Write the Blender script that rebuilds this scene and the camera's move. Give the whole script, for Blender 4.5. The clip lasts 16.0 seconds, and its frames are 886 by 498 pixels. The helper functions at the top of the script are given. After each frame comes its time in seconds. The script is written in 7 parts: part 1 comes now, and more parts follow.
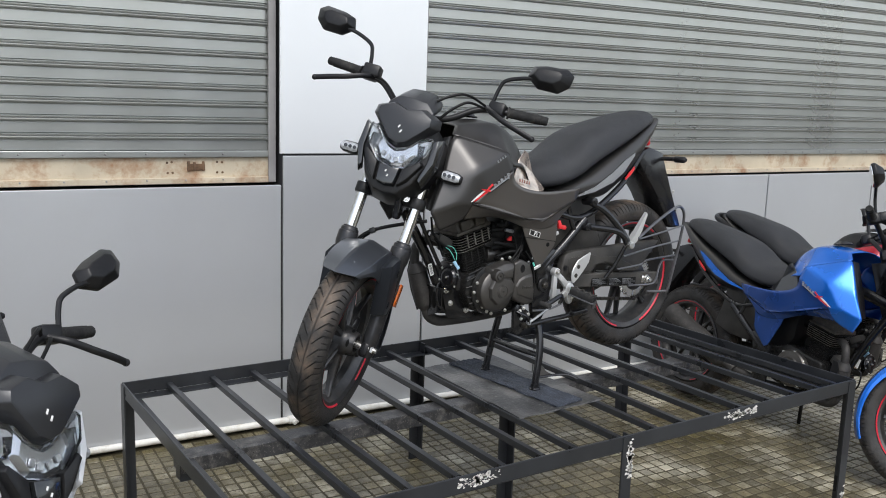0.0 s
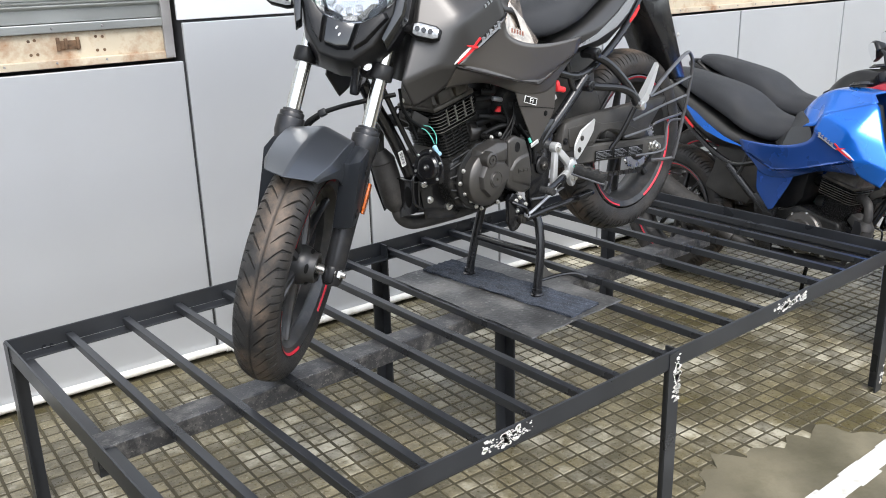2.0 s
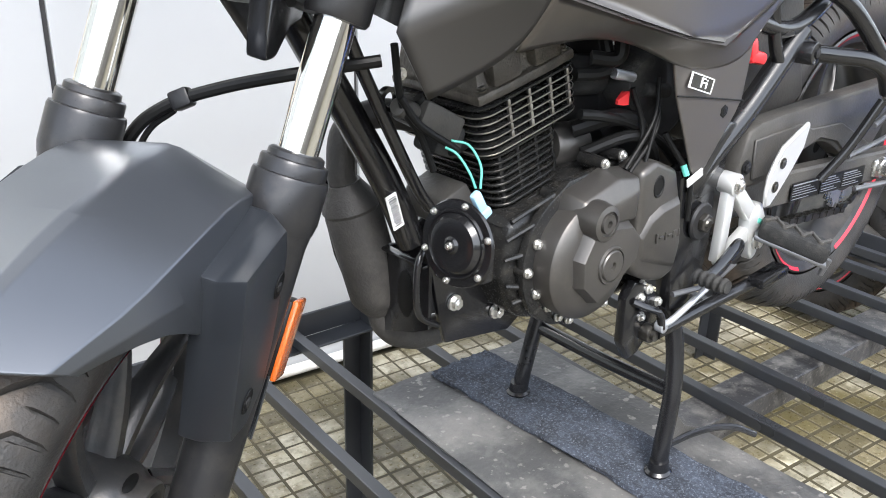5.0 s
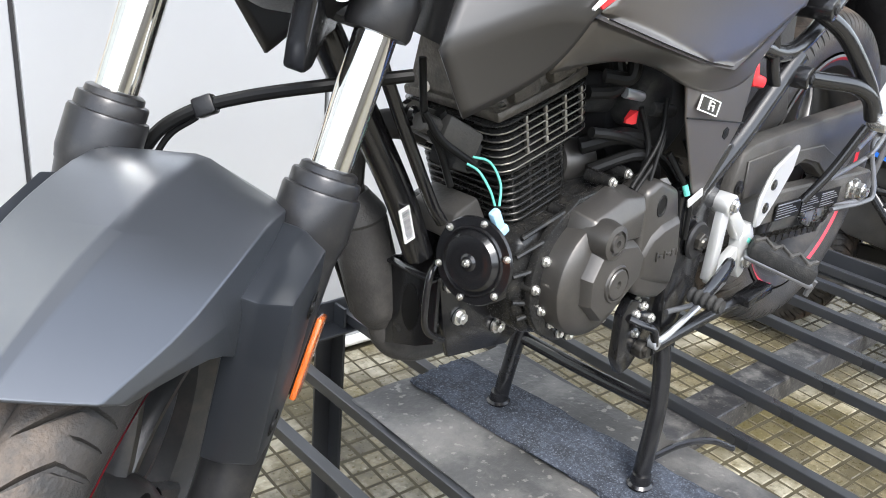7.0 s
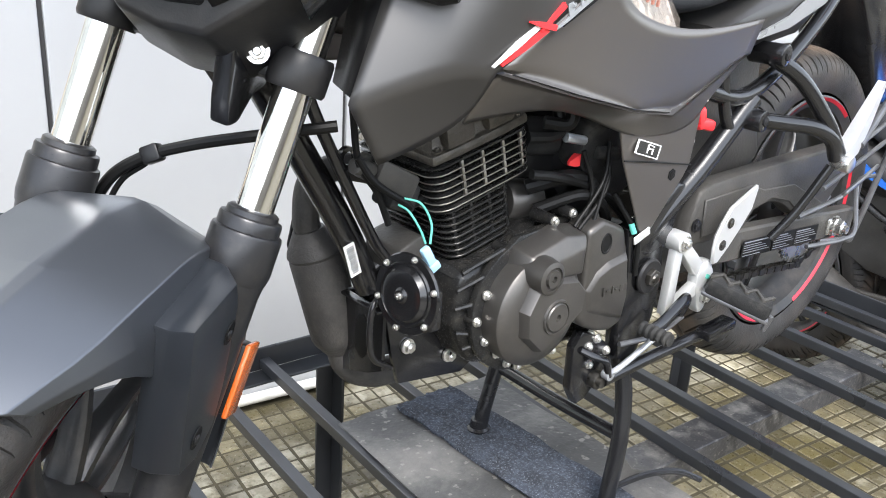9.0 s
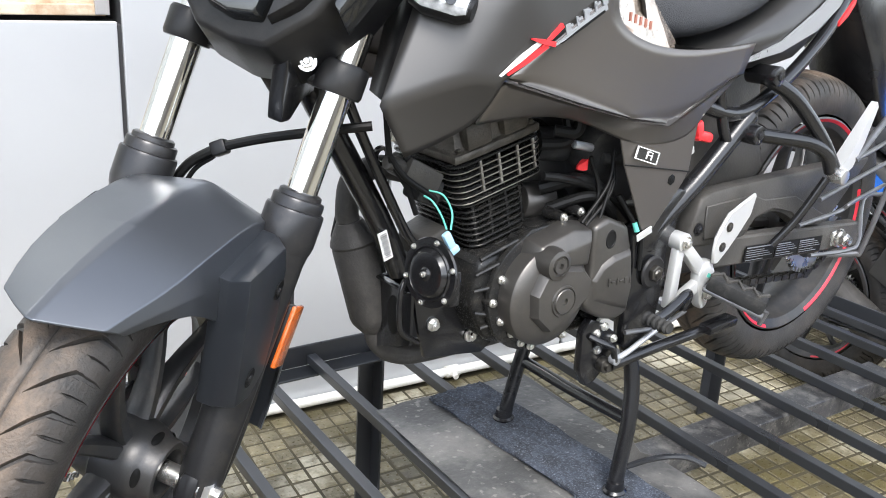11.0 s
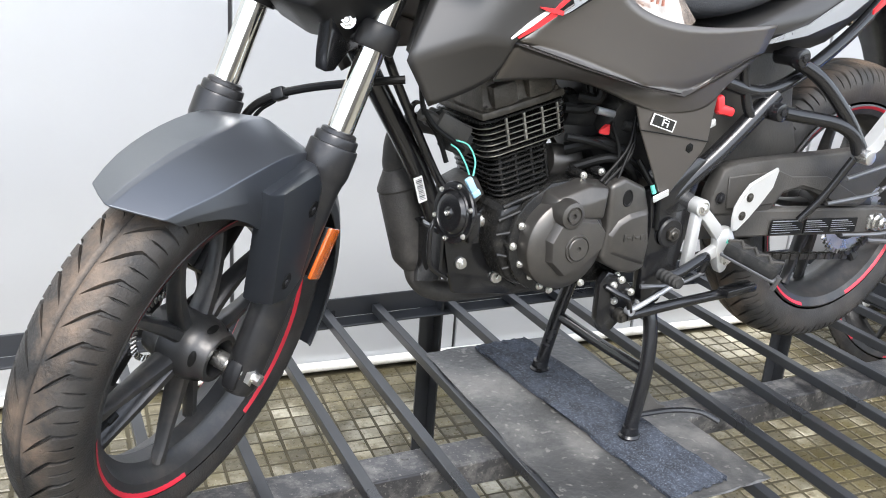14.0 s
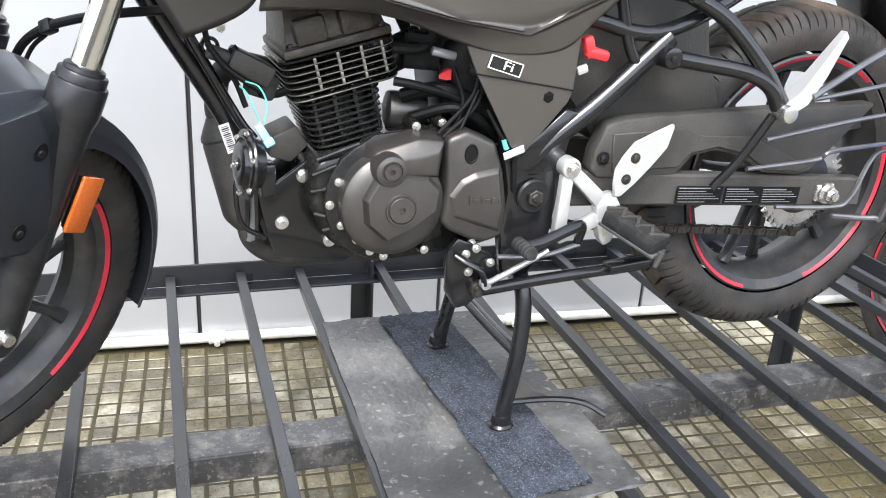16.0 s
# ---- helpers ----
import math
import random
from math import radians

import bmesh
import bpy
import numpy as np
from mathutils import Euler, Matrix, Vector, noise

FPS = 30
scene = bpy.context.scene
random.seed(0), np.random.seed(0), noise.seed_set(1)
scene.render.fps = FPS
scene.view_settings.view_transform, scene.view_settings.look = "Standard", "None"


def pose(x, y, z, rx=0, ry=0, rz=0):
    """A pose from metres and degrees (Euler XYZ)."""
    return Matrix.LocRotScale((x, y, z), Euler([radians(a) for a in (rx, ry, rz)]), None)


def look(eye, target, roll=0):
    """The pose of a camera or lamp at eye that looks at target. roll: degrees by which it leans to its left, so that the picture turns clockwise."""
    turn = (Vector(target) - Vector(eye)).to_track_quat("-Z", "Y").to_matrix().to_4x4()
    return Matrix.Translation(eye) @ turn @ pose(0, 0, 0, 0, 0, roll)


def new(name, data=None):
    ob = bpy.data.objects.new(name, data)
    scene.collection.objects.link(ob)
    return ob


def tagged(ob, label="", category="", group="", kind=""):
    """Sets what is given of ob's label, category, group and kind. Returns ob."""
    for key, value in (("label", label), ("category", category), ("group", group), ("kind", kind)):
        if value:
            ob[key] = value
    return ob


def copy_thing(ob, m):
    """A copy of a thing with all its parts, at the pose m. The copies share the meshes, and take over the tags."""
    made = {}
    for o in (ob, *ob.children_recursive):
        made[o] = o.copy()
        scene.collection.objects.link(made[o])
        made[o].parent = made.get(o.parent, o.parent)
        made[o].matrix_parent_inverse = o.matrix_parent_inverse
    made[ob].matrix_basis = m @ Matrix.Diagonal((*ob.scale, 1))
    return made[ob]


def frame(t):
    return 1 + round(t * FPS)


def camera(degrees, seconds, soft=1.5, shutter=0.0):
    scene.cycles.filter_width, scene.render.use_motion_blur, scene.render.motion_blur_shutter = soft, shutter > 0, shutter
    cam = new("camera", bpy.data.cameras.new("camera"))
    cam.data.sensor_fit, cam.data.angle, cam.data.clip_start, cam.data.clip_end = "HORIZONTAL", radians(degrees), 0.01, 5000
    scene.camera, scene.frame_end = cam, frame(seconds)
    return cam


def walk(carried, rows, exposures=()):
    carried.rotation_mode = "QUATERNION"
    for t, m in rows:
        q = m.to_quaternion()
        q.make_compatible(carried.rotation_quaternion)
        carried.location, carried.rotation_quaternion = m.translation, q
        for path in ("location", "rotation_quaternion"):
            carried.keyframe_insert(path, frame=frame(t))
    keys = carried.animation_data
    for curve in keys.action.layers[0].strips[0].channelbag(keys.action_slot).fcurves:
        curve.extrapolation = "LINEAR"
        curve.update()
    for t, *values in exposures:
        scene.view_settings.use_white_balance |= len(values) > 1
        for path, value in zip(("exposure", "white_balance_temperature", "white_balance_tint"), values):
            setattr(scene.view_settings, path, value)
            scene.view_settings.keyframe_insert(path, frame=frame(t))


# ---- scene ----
cam = camera(53.2, 16.0, soft=1.0)
PATH = [
    (0, (-2.026, -1.948, 1.61), (-0.947, -0.298, 1.274), 1.8),
    (0.5, (-2.001, -1.806, 1.6), (-0.864, -0.22, 1.162), 1.1),
    (1, (-1.972, -1.615, 1.576), (-0.766, -0.102, 1.068), 0.4),
    (1.5, (-1.915, -1.385, 1.56), (-0.686, 0.077, 0.966), -0.8),
    (2, (-1.773, -1.237, 1.523), (-0.576, 0.237, 0.897), -1.6),
    (2.5, (-1.57, -1.062, 1.498), (-0.386, 0.413, 0.849), -1.8),
    (3, (-1.413, -0.821, 1.457), (-0.202, 0.612, 0.764), -0.5),
    (3.5, (-1.245, -0.55, 1.434), (-0.015, 0.841, 0.692), 0.4),
    (4, (-1.036, -0.324, 1.388), (0.164, 1.084, 0.629), 1.4),
    (4.5, (-0.909, -0.192, 1.357), (0.23, 1.259, 0.584), 1.6),
    (7, (-0.967, -0.058, 1.371), (0.282, 1.295, 0.59), 5.1),
    (7.5, (-0.951, -0.077, 1.385), (0.331, 1.241, 0.6), 7.1),
    (8, (-0.919, -0.101, 1.392), (0.307, 1.273, 0.612), 5.8),
    (8.5, (-0.9, -0.147, 1.412), (0.288, 1.268, 0.647), 4.9),
    (9, (-0.904, -0.196, 1.415), (0.249, 1.267, 0.687), 3.9),
    (9.5, (-0.926, -0.254, 1.414), (0.205, 1.253, 0.743), 3.3),
    (12, (-0.981, -0.389, 1.412), (0.055, 1.194, 0.762), 3.1),
    (12.5, (-0.956, -0.407, 1.416), (0.049, 1.197, 0.769), 2.8),
    (13, (-0.965, -0.477, 1.395), (-0.045, 1.167, 0.724), 3.4),
    (13.5, (-0.974, -0.557, 1.386), (-0.096, 1.108, 0.71), 4.1),
    (14, (-0.954, -0.596, 1.397), (-0.11, 1.089, 0.728), 4.4),
    (14.5, (-0.88, -0.59, 1.403), (-0.142, 1.143, 0.731), 3.9),
    (15, (-0.728, -0.586, 1.381), (-0.079, 1.175, 0.689), 3.5),
    (15.5, (-0.574, -0.584, 1.353), (0.042, 1.175, 0.627), 3.3),
    (16, (-0.477, -0.621, 1.354), (0.114, 1.138, 0.608), 3.5),
]
walk(cam, [(t, look(eye, target, roll)) for t, eye, target, roll in PATH],
     exposures=[(0, 1.00), (1, 1.30), (2, 1.62), (3, 1.92), (3.5, 2.02), (4.5, 2.34), (7, 2.32), (9, 2.27), (12, 2.16), (14, 2.16), (16, 2.24)])

# ---- light ----
world = bpy.data.worlds.new("overcast_sky")
scene.world = world
world.use_nodes = True
wn, wl = world.node_tree.nodes, world.node_tree.links
sky = wn.new("ShaderNodeTexSky")
sky.sky_type = 'NISHITA'
sky.sun_disc = False
sky.sun_elevation, sky.sun_rotation = radians(52), radians(200)
grey = wn.new("ShaderNodeHueSaturation")
grey.inputs["Saturation"].default_value = 0.42
wl.new(sky.outputs[0], grey.inputs["Color"])
wl.new(grey.outputs[0], wn["Background"].inputs["Color"])
wn["Background"].inputs["Strength"].default_value = 0.14
sun = new("sun", bpy.data.lights.new("sun", 'SUN'))
sun.data.energy, sun.data.angle, sun.data.color = 1.1, radians(25), (1.0, 0.98, 0.95)
sun.matrix_world = look((-3, -6, 9), (0, 0.8, 0.4))

# ---- materials ----
def mat(name, color, rough=0.5, metal=0.0, var=0.15, scale=8.0, bump=0.0, bscale=120.0, coat=0.0, dirt=None, dirt_amt=0.0, dscale=5.0, rvar=0.1, speck=0.0, sscale=240.0, slo=0.66, stint=(0.40, 0.38, 0.34)):
    """A surface with colour varied at two scales, roughness variation, fine relief and dirt patches."""
    m = bpy.data.materials.new(name)
    m.use_nodes = True
    n, l = m.node_tree.nodes, m.node_tree.links
    b = n["Principled BSDF"]
    b.inputs["Metallic"].default_value = metal
    b.inputs["Coat Weight"].default_value = coat
    b.inputs["Coat Roughness"].default_value = 0.12
    co = n.new("ShaderNodeTexCoord")
    big, fine = n.new("ShaderNodeTexNoise"), n.new("ShaderNodeTexNoise")
    for t, sc, de in ((big, scale, 5), (fine, bscale, 3)):
        t.inputs["Scale"].default_value, t.inputs["Detail"].default_value = sc, de
        l.new(co.outputs["Object"], t.inputs["Vector"])
    lo = tuple(c * (1 - var) for c in color) + (1,)
    hi = tuple(min(1, c * (1 + var)) for c in color) + (1,)
    mix = n.new("ShaderNodeMix")
    mix.data_type = 'RGBA'
    mix.inputs["A"].default_value, mix.inputs["B"].default_value = lo, hi
    ramp = n.new("ShaderNodeMapRange")
    ramp.inputs["From Min"].default_value, ramp.inputs["From Max"].default_value = 0.3, 0.7
    l.new(big.outputs["Fac"], ramp.inputs["Value"])
    l.new(ramp.outputs[0], mix.inputs["Factor"])
    col = mix.outputs["Result"]
    if dirt:
        dn = n.new("ShaderNodeTexNoise")
        dn.inputs["Scale"].default_value, dn.inputs["Detail"].default_value, dn.inputs["Roughness"].default_value = dscale, 9, 0.7
        l.new(co.outputs["Object"], dn.inputs["Vector"])
        dr = n.new("ShaderNodeMapRange")
        dr.inputs["From Min"].default_value, dr.inputs["From Max"].default_value, dr.inputs["To Max"].default_value = 0.48, 0.68, dirt_amt
        l.new(dn.outputs["Fac"], dr.inputs["Value"])
        dm = n.new("ShaderNodeMix")
        dm.data_type = 'RGBA'
        dm.inputs["B"].default_value = (*dirt, 1)
        l.new(dr.outputs[0], dm.inputs["Factor"])
        l.new(col, dm.inputs["A"])
        col = dm.outputs["Result"]
    if speck:
        sn = n.new("ShaderNodeTexNoise")
        sn.inputs["Scale"].default_value, sn.inputs["Detail"].default_value = sscale, 3
        l.new(co.outputs["Object"], sn.inputs["Vector"])
        sm = n.new("ShaderNodeMapRange")
        sm.inputs["From Min"].default_value, sm.inputs["From Max"].default_value, sm.inputs["To Max"].default_value = slo, slo + 0.06, speck
        l.new(sn.outputs["Fac"], sm.inputs["Value"])
        sx = n.new("ShaderNodeMix")
        sx.data_type = 'RGBA'
        sx.inputs["B"].default_value = (*stint, 1)
        l.new(sm.outputs[0], sx.inputs["Factor"])
        l.new(col, sx.inputs["A"])
        col = sx.outputs["Result"]
    l.new(col, b.inputs["Base Color"])
    rr = n.new("ShaderNodeMapRange")
    rr.inputs["To Min"].default_value, rr.inputs["To Max"].default_value = max(0.02, rough - rvar), min(1, rough + rvar)
    l.new(fine.outputs["Fac"] if bump else big.outputs["Fac"], rr.inputs["Value"])
    l.new(rr.outputs[0], b.inputs["Roughness"])
    if bump:
        bp = n.new("ShaderNodeBump")
        bp.inputs["Strength"].default_value, bp.inputs["Distance"].default_value = bump, 0.002
        l.new(fine.outputs["Fac"], bp.inputs["Height"])
        l.new(bp.outputs[0], b.inputs["Normal"])
    return m

M = {}
M["panel"] = mat("silver_composite_panel", (0.490, 0.500, 0.513), 0.32, 0.4, 0.04, 1.3, 0.0, 40, dirt=(0.44, 0.43, 0.40), dirt_amt=0.15, dscale=1.2, rvar=0.03)
# for the added, unseen walls that cut off sky light
M["street"] = mat("unseen_blocking_wall", (0.30, 0.28, 0.25), 0.8, 0, 0.3, 0.6, 0.3, 20, dirt=(0.08, 0.075, 0.06), dirt_amt=0.6, dscale=0.8)
# pillar cladding: the silver panel again, its sky sheen put into a paler colour
M["panel_lit"] = mat("silver_composite_panel_lit", (0.70, 0.71, 0.72), 0.34, 0.3, 0.03, 1.3, 0.0, 40, rvar=0.03)
M["joint"] = mat("black_joint_sealant", (0.03, 0.03, 0.032), 0.7)
M["shutter"] = mat("galvanised_shutter_steel", (0.43, 0.44, 0.425), 0.30, 0.75, 0.06, 3, 0.0, 60, dirt=(0.36, 0.35, 0.32), dirt_amt=0.3, dscale=1.2)
M["rust"] = mat("rust_stained_rail", (0.50, 0.43, 0.32), 0.6, 0.15, 0.15, 5, 0.3, 90, dirt=(0.27, 0.125, 0.05), dirt_amt=0.9, dscale=6)
M["hasp"] = mat("brown_rusted_steel", (0.13, 0.075, 0.04), 0.75, 0.1, 0.5, 40, 0.8, 150)
M["guide"] = mat("shutter_guide_steel", (0.30, 0.29, 0.285), 0.5, 0.5, 0.2, 6)
M["pipe"] = mat("white_pvc", (0.72, 0.71, 0.66), 0.45, 0, 0.08, 6, dirt=(0.4, 0.36, 0.26), dirt_amt=0.5, dscale=14)
M["rack"] = mat("black_painted_steel", (0.028, 0.030, 0.034), 0.30, 0.2, 0.25, 5, 0.0, 120, dirt=(0.12, 0.115, 0.105), dirt_amt=0.08, dscale=4)
M["beam"] = mat("worn_dusty_steel", (0.042, 0.042, 0.045), 0.32, 0.35, 0.4, 9, 0.3, 130, dirt=(0.24, 0.23, 0.215), dirt_amt=0.55, dscale=24, speck=0.25, sscale=140, slo=0.62)
M["chip"] = mat("chipped_white_paint", (0.66, 0.64, 0.60), 0.7, 0, 0.2, 30, 0.5, 90)
M["plate"] = mat("weathered_steel_sheet", (0.075, 0.075, 0.075), 0.36, 0.3, 0.5, 4, 0.8, 90, dirt=(0.23, 0.22, 0.205), dirt_amt=0.75, dscale=4, speck=0.35, sscale=70, slo=0.62, stint=(0.40, 0.38, 0.35))
M["mat"] = mat("blue_grey_carpet", (0.022, 0.027, 0.038), 0.95, 0, 0.5, 22, 1.0, 380, dirt=(0.10, 0.115, 0.145), dirt_amt=0.7, dscale=190, speck=0.5, sscale=300, slo=0.60, stint=(0.20, 0.225, 0.26))
def tile_material():
    """Paving tiles: pale where they are scrubbed, olive brown where moss and wet dirt lie, each a little different."""
    m = mat("mossy_paving_tile", (0.140, 0.120, 0.072), 0.30, 0, 0.3, 30, 0.6, 90)
    n, l = m.node_tree.nodes, m.node_tree.links
    b = n["Principled BSDF"]
    src = b.inputs["Base Color"].links[0].from_socket
    pos = n.new("ShaderNodeNewGeometry")
    for t in [x for x in n if x.type == 'TEX_NOISE']:
        l.new(pos.outputs["Position"], t.inputs["Vector"])
    def patch(scale, lo, hi, color, top, src):
        t = n.new("ShaderNodeTexNoise")
        t.inputs["Scale"].default_value, t.inputs["Detail"].default_value, t.inputs["Roughness"].default_value = scale, 6, 0.62
        l.new(pos.outputs["Position"], t.inputs["Vector"])
        r = n.new("ShaderNodeMapRange")
        r.inputs["From Min"].default_value, r.inputs["From Max"].default_value, r.inputs["To Max"].default_value = lo, hi, top
        l.new(t.outputs["Fac"], r.inputs["Value"])
        x = n.new("ShaderNodeMix")
        x.data_type = 'RGBA'
        x.inputs["B"].default_value = (*color, 1)
        l.new(r.outputs[0], x.inputs["Factor"])
        l.new(src, x.inputs["A"])
        return x.outputs["Result"]
    src = patch(2.4, 0.50, 0.60, (0.44, 0.41, 0.32), 0.85, src)
    src = patch(1.7, 0.50, 0.60, (0.095, 0.078, 0.032), 0.9, src)
    src = patch(26.0, 0.50, 0.66, (0.085, 0.072, 0.038), 0.7, src)
    src = patch(90.0, 0.60, 0.70, (0.50, 0.47, 0.38), 0.5, src)
    rnd_n = n.new("ShaderNodeNewGeometry")
    hs = n.new("ShaderNodeHueSaturation")
    mr = n.new("ShaderNodeMapRange")
    mr.inputs["To Min"].default_value, mr.inputs["To Max"].default_value = 0.66, 1.36
    info = n.new("ShaderNodeObjectInfo")
    add = n.new("ShaderNodeMath")
    add.operation = 'ADD'
    l.new(rnd_n.outputs["Random Per Island"], add.inputs[0])
    l.new(info.outputs["Random"], add.inputs[1])
    fr_n = n.new("ShaderNodeMath")
    fr_n.operation = 'FRACT'
    l.new(add.outputs[0], fr_n.inputs[0])
    l.new(fr_n.outputs[0], mr.inputs["Value"])
    l.new(mr.outputs[0], hs.inputs["Value"])
    l.new(src, hs.inputs["Color"])
    l.new(hs.outputs[0], b.inputs["Base Color"])
    return m
M["tile"] = tile_material()
M["grout"] = mat("dark_wet_joint", (0.055, 0.046, 0.024), 0.75, 0, 0.3, 12, 0.6, 70)
M["concrete"] = mat("stained_concrete", (0.150, 0.132, 0.088), 0.45, 0, 0.35, 3.5, 0.6, 60, dirt=(0.08, 0.072, 0.042), dirt_amt=0.75, dscale=2.2)
M["line"] = mat("worn_white_road_paint", (0.70, 0.69, 0.65), 0.65, 0, 0.12, 9, 0.4, 80, dirt=(0.33, 0.30, 0.24), dirt_amt=0.7, dscale=16)

# ---- tools ----
def link(name, bm, material, parent=None, label="", smooth=False, sharp=35, mods=()):
    me = bpy.data.meshes.new(name)
    bm.normal_update()
    bm.to_mesh(me)
    bm.free()
    if smooth:
        me.shade_smooth()
        me.set_sharp_from_angle(angle=radians(sharp))
    me.materials.append(material)
    ob = new(name, me)
    if parent:
        ob.parent = parent
    if label:
        ob["label"] = label
    for kind, values in mods:
        mod = ob.modifiers.new(kind.lower(), kind)
        for k, v in values.items():
            setattr(mod, k, v)
    return ob


def part(name, bm, material, parent, label="", smooth=True, sharp=35, mods=()):
    return link(name, bm, material, parent, label, smooth, sharp, mods)


def box(bm, c, s, rot=None, bevel=0.0):
    m = Matrix.Translation(c)
    if rot is not None:
        m = m @ rot
    r = bmesh.ops.create_cube(bm, size=1, matrix=m @ Matrix.Diagonal((*s, 1)))
    if bevel:
        edges = {e for v in r["verts"] for e in v.link_edges}
        bmesh.ops.bevel(bm, geom=list(edges), offset=bevel, segments=2, affect='EDGES', profile=0.5)
    return bm


def frame_of(a, b):
    """Rotation whose z runs from a to b."""
    return (Vector(b) - Vector(a)).to_track_quat('Z', 'Y').to_matrix().to_4x4()


def cyl(bm, a, b, r, r2=None, seg=20, bevel=0.0):
    a, b = Vector(a), Vector(b)
    m = Matrix.Translation((a + b) / 2) @ frame_of(a, b)
    res = bmesh.ops.create_cone(bm, cap_ends=True, segments=seg, radius1=r, radius2=r if r2 is None else r2, depth=(b - a).length, matrix=m)
    if bevel:
        rims = [e for e in {e for v in res["verts"] for e in v.link_edges} if any(len(f.verts) > 4 for f in e.link_faces)]
        bmesh.ops.bevel(bm, geom=rims, offset=bevel, segments=2, affect='EDGES', profile=0.5)
    return bm


def smooth_path(pts, n=6):
    """Catmull-Rom through the points."""
    p = [Vector(v) for v in pts]
    if len(p) < 3:
        return p
    p = [2 * p[0] - p[1]] + p + [2 * p[-1] - p[-2]]
    out = []
    for i in range(1, len(p) - 2):
        for k in range(n):
            t = k / n
            out.append(0.5 * ((2 * p[i]) + (p[i + 1] - p[i - 1]) * t + (2 * p[i - 1] - 5 * p[i] + 4 * p[i + 1] - p[i + 2]) * t * t + (3 * p[i] - p[i - 1] - 3 * p[i + 1] + p[i + 2]) * t ** 3))
    out.append(p[-2])
    return out


def tube(bm, pts, r, seg=12, n=6, flat=1.0, closed=False):
    """A round tube along a smooth path; r may be a list, one radius for each path point."""
    path = smooth_path(pts, n)
    if closed:
        path = path[:-1]
    rings, up = [], None
    cnt = len(path)
    for i, p in enumerate(path):
        d = (path[(i + 1) % cnt] - path[i - 1]) if closed else (path[min(i + 1, cnt - 1)] - path[max(i - 1, 0)])
        d.normalize()
        if up is None:
            up = d.orthogonal().normalized() if abs(d.z) > 0.9 else (Vector((0, 0, 1)) - d * d.z).normalized()
        up = (up - d * up.dot(d)).normalized()
        side = d.cross(up)
        rad = r if not isinstance(r, (list, tuple)) else r[0] + (r[-1] - r[0]) * i / max(1, cnt - 1) if len(r) == 2 else r[min(len(r) - 1, round(i / max(1, cnt - 1) * (len(r) - 1)))]
        rings.append([bm.verts.new(p + (side * math.cos(2 * math.pi * k / seg) + up * flat * math.sin(2 * math.pi * k / seg)) * rad) for k in range(seg)])
    for i in range(len(rings) - (0 if closed else 1)):
        a, b = rings[i], rings[(i + 1) % len(rings)]
        for k in range(seg):
            bm.faces.new((a[k], a[(k + 1) % seg], b[(k + 1) % seg], b[k]))
    if not closed:
        bm.faces.new(rings[0][::-1])
        bm.faces.new(rings[-1])
    bmesh.ops.recalc_face_normals(bm, faces=bm.faces)
    return bm


def prism(bm, poly, y0, y1, bevel=0.0, seg=2):
    """A plate with the outline poly, in x and z, from y0 to y1."""
    f = bm.faces.new([bm.verts.new((x, y0, z)) for x, z in poly])
    r = bmesh.ops.extrude_face_region(bm, geom=[f])
    vs = [g for g in r["geom"] if isinstance(g, bmesh.types.BMVert)]
    bmesh.ops.translate(bm, verts=vs, vec=(0, y1 - y0, 0))
    bmesh.ops.recalc_face_normals(bm, faces=bm.faces)
    if bevel:
        es = list({e for v in vs for e in v.link_edges} | {e for v in f.verts for e in v.link_edges})
        bmesh.ops.bevel(bm, geom=es, offset=bevel, segments=seg, affect='EDGES', profile=0.5)
    return bm


def lathe(bm, prof, seg=48, m=None, a0=0.0, a1=360.0):
    """Turns a profile of (radius, height) round the y axis, then places it by m."""
    full = abs(a1 - a0 - 360) < 0.01
    cnt = seg if full else seg + 1
    rings = []
    for i in range(cnt):
        a = radians(a0 + (a1 - a0) * i / seg)
        rings.append([bm.verts.new((r * math.cos(a), h, r * math.sin(a))) for r, h in prof])
    for i in range(seg):
        p, q = rings[i], rings[(i + 1) % cnt]
        for k in range(len(prof) - 1):
            if prof[k][0] < 1e-6 and prof[k + 1][0] < 1e-6:
                continue
            bm.faces.new((p[k], p[k + 1], q[k + 1], q[k]))
    bmesh.ops.remove_doubles(bm, verts=[v for r in rings for v in r], dist=1e-5)
    bmesh.ops.recalc_face_normals(bm, faces=bm.faces)
    if m is not None:
        bmesh.ops.transform(bm, matrix=m, verts=bm.verts)
    return bm


def loft(bm, rings, caps=True, closed=True):
    rows = [[bm.verts.new(p) for p in r] for r in rings]
    n = len(rows[0])
    for a, b in zip(rows, rows[1:]):
        for k in range(n if closed else n - 1):
            bm.faces.new((a[k], a[(k + 1) % n], b[(k + 1) % n], b[k]))
    if caps and closed:
        bm.faces.new(rows[0][::-1])
        bm.faces.new(rows[-1])
    bmesh.ops.recalc_face_normals(bm, faces=bm.faces)
    return bm


def B():
    return bmesh.new()

# ---- the ground ----
WALL_TURN = radians(-3.3)
WALL_M = Matrix.Translation((0, 1.915, 0)) @ Matrix.Rotation(WALL_TURN, 4, 'Z')   # x along the wall, -y towards the yard


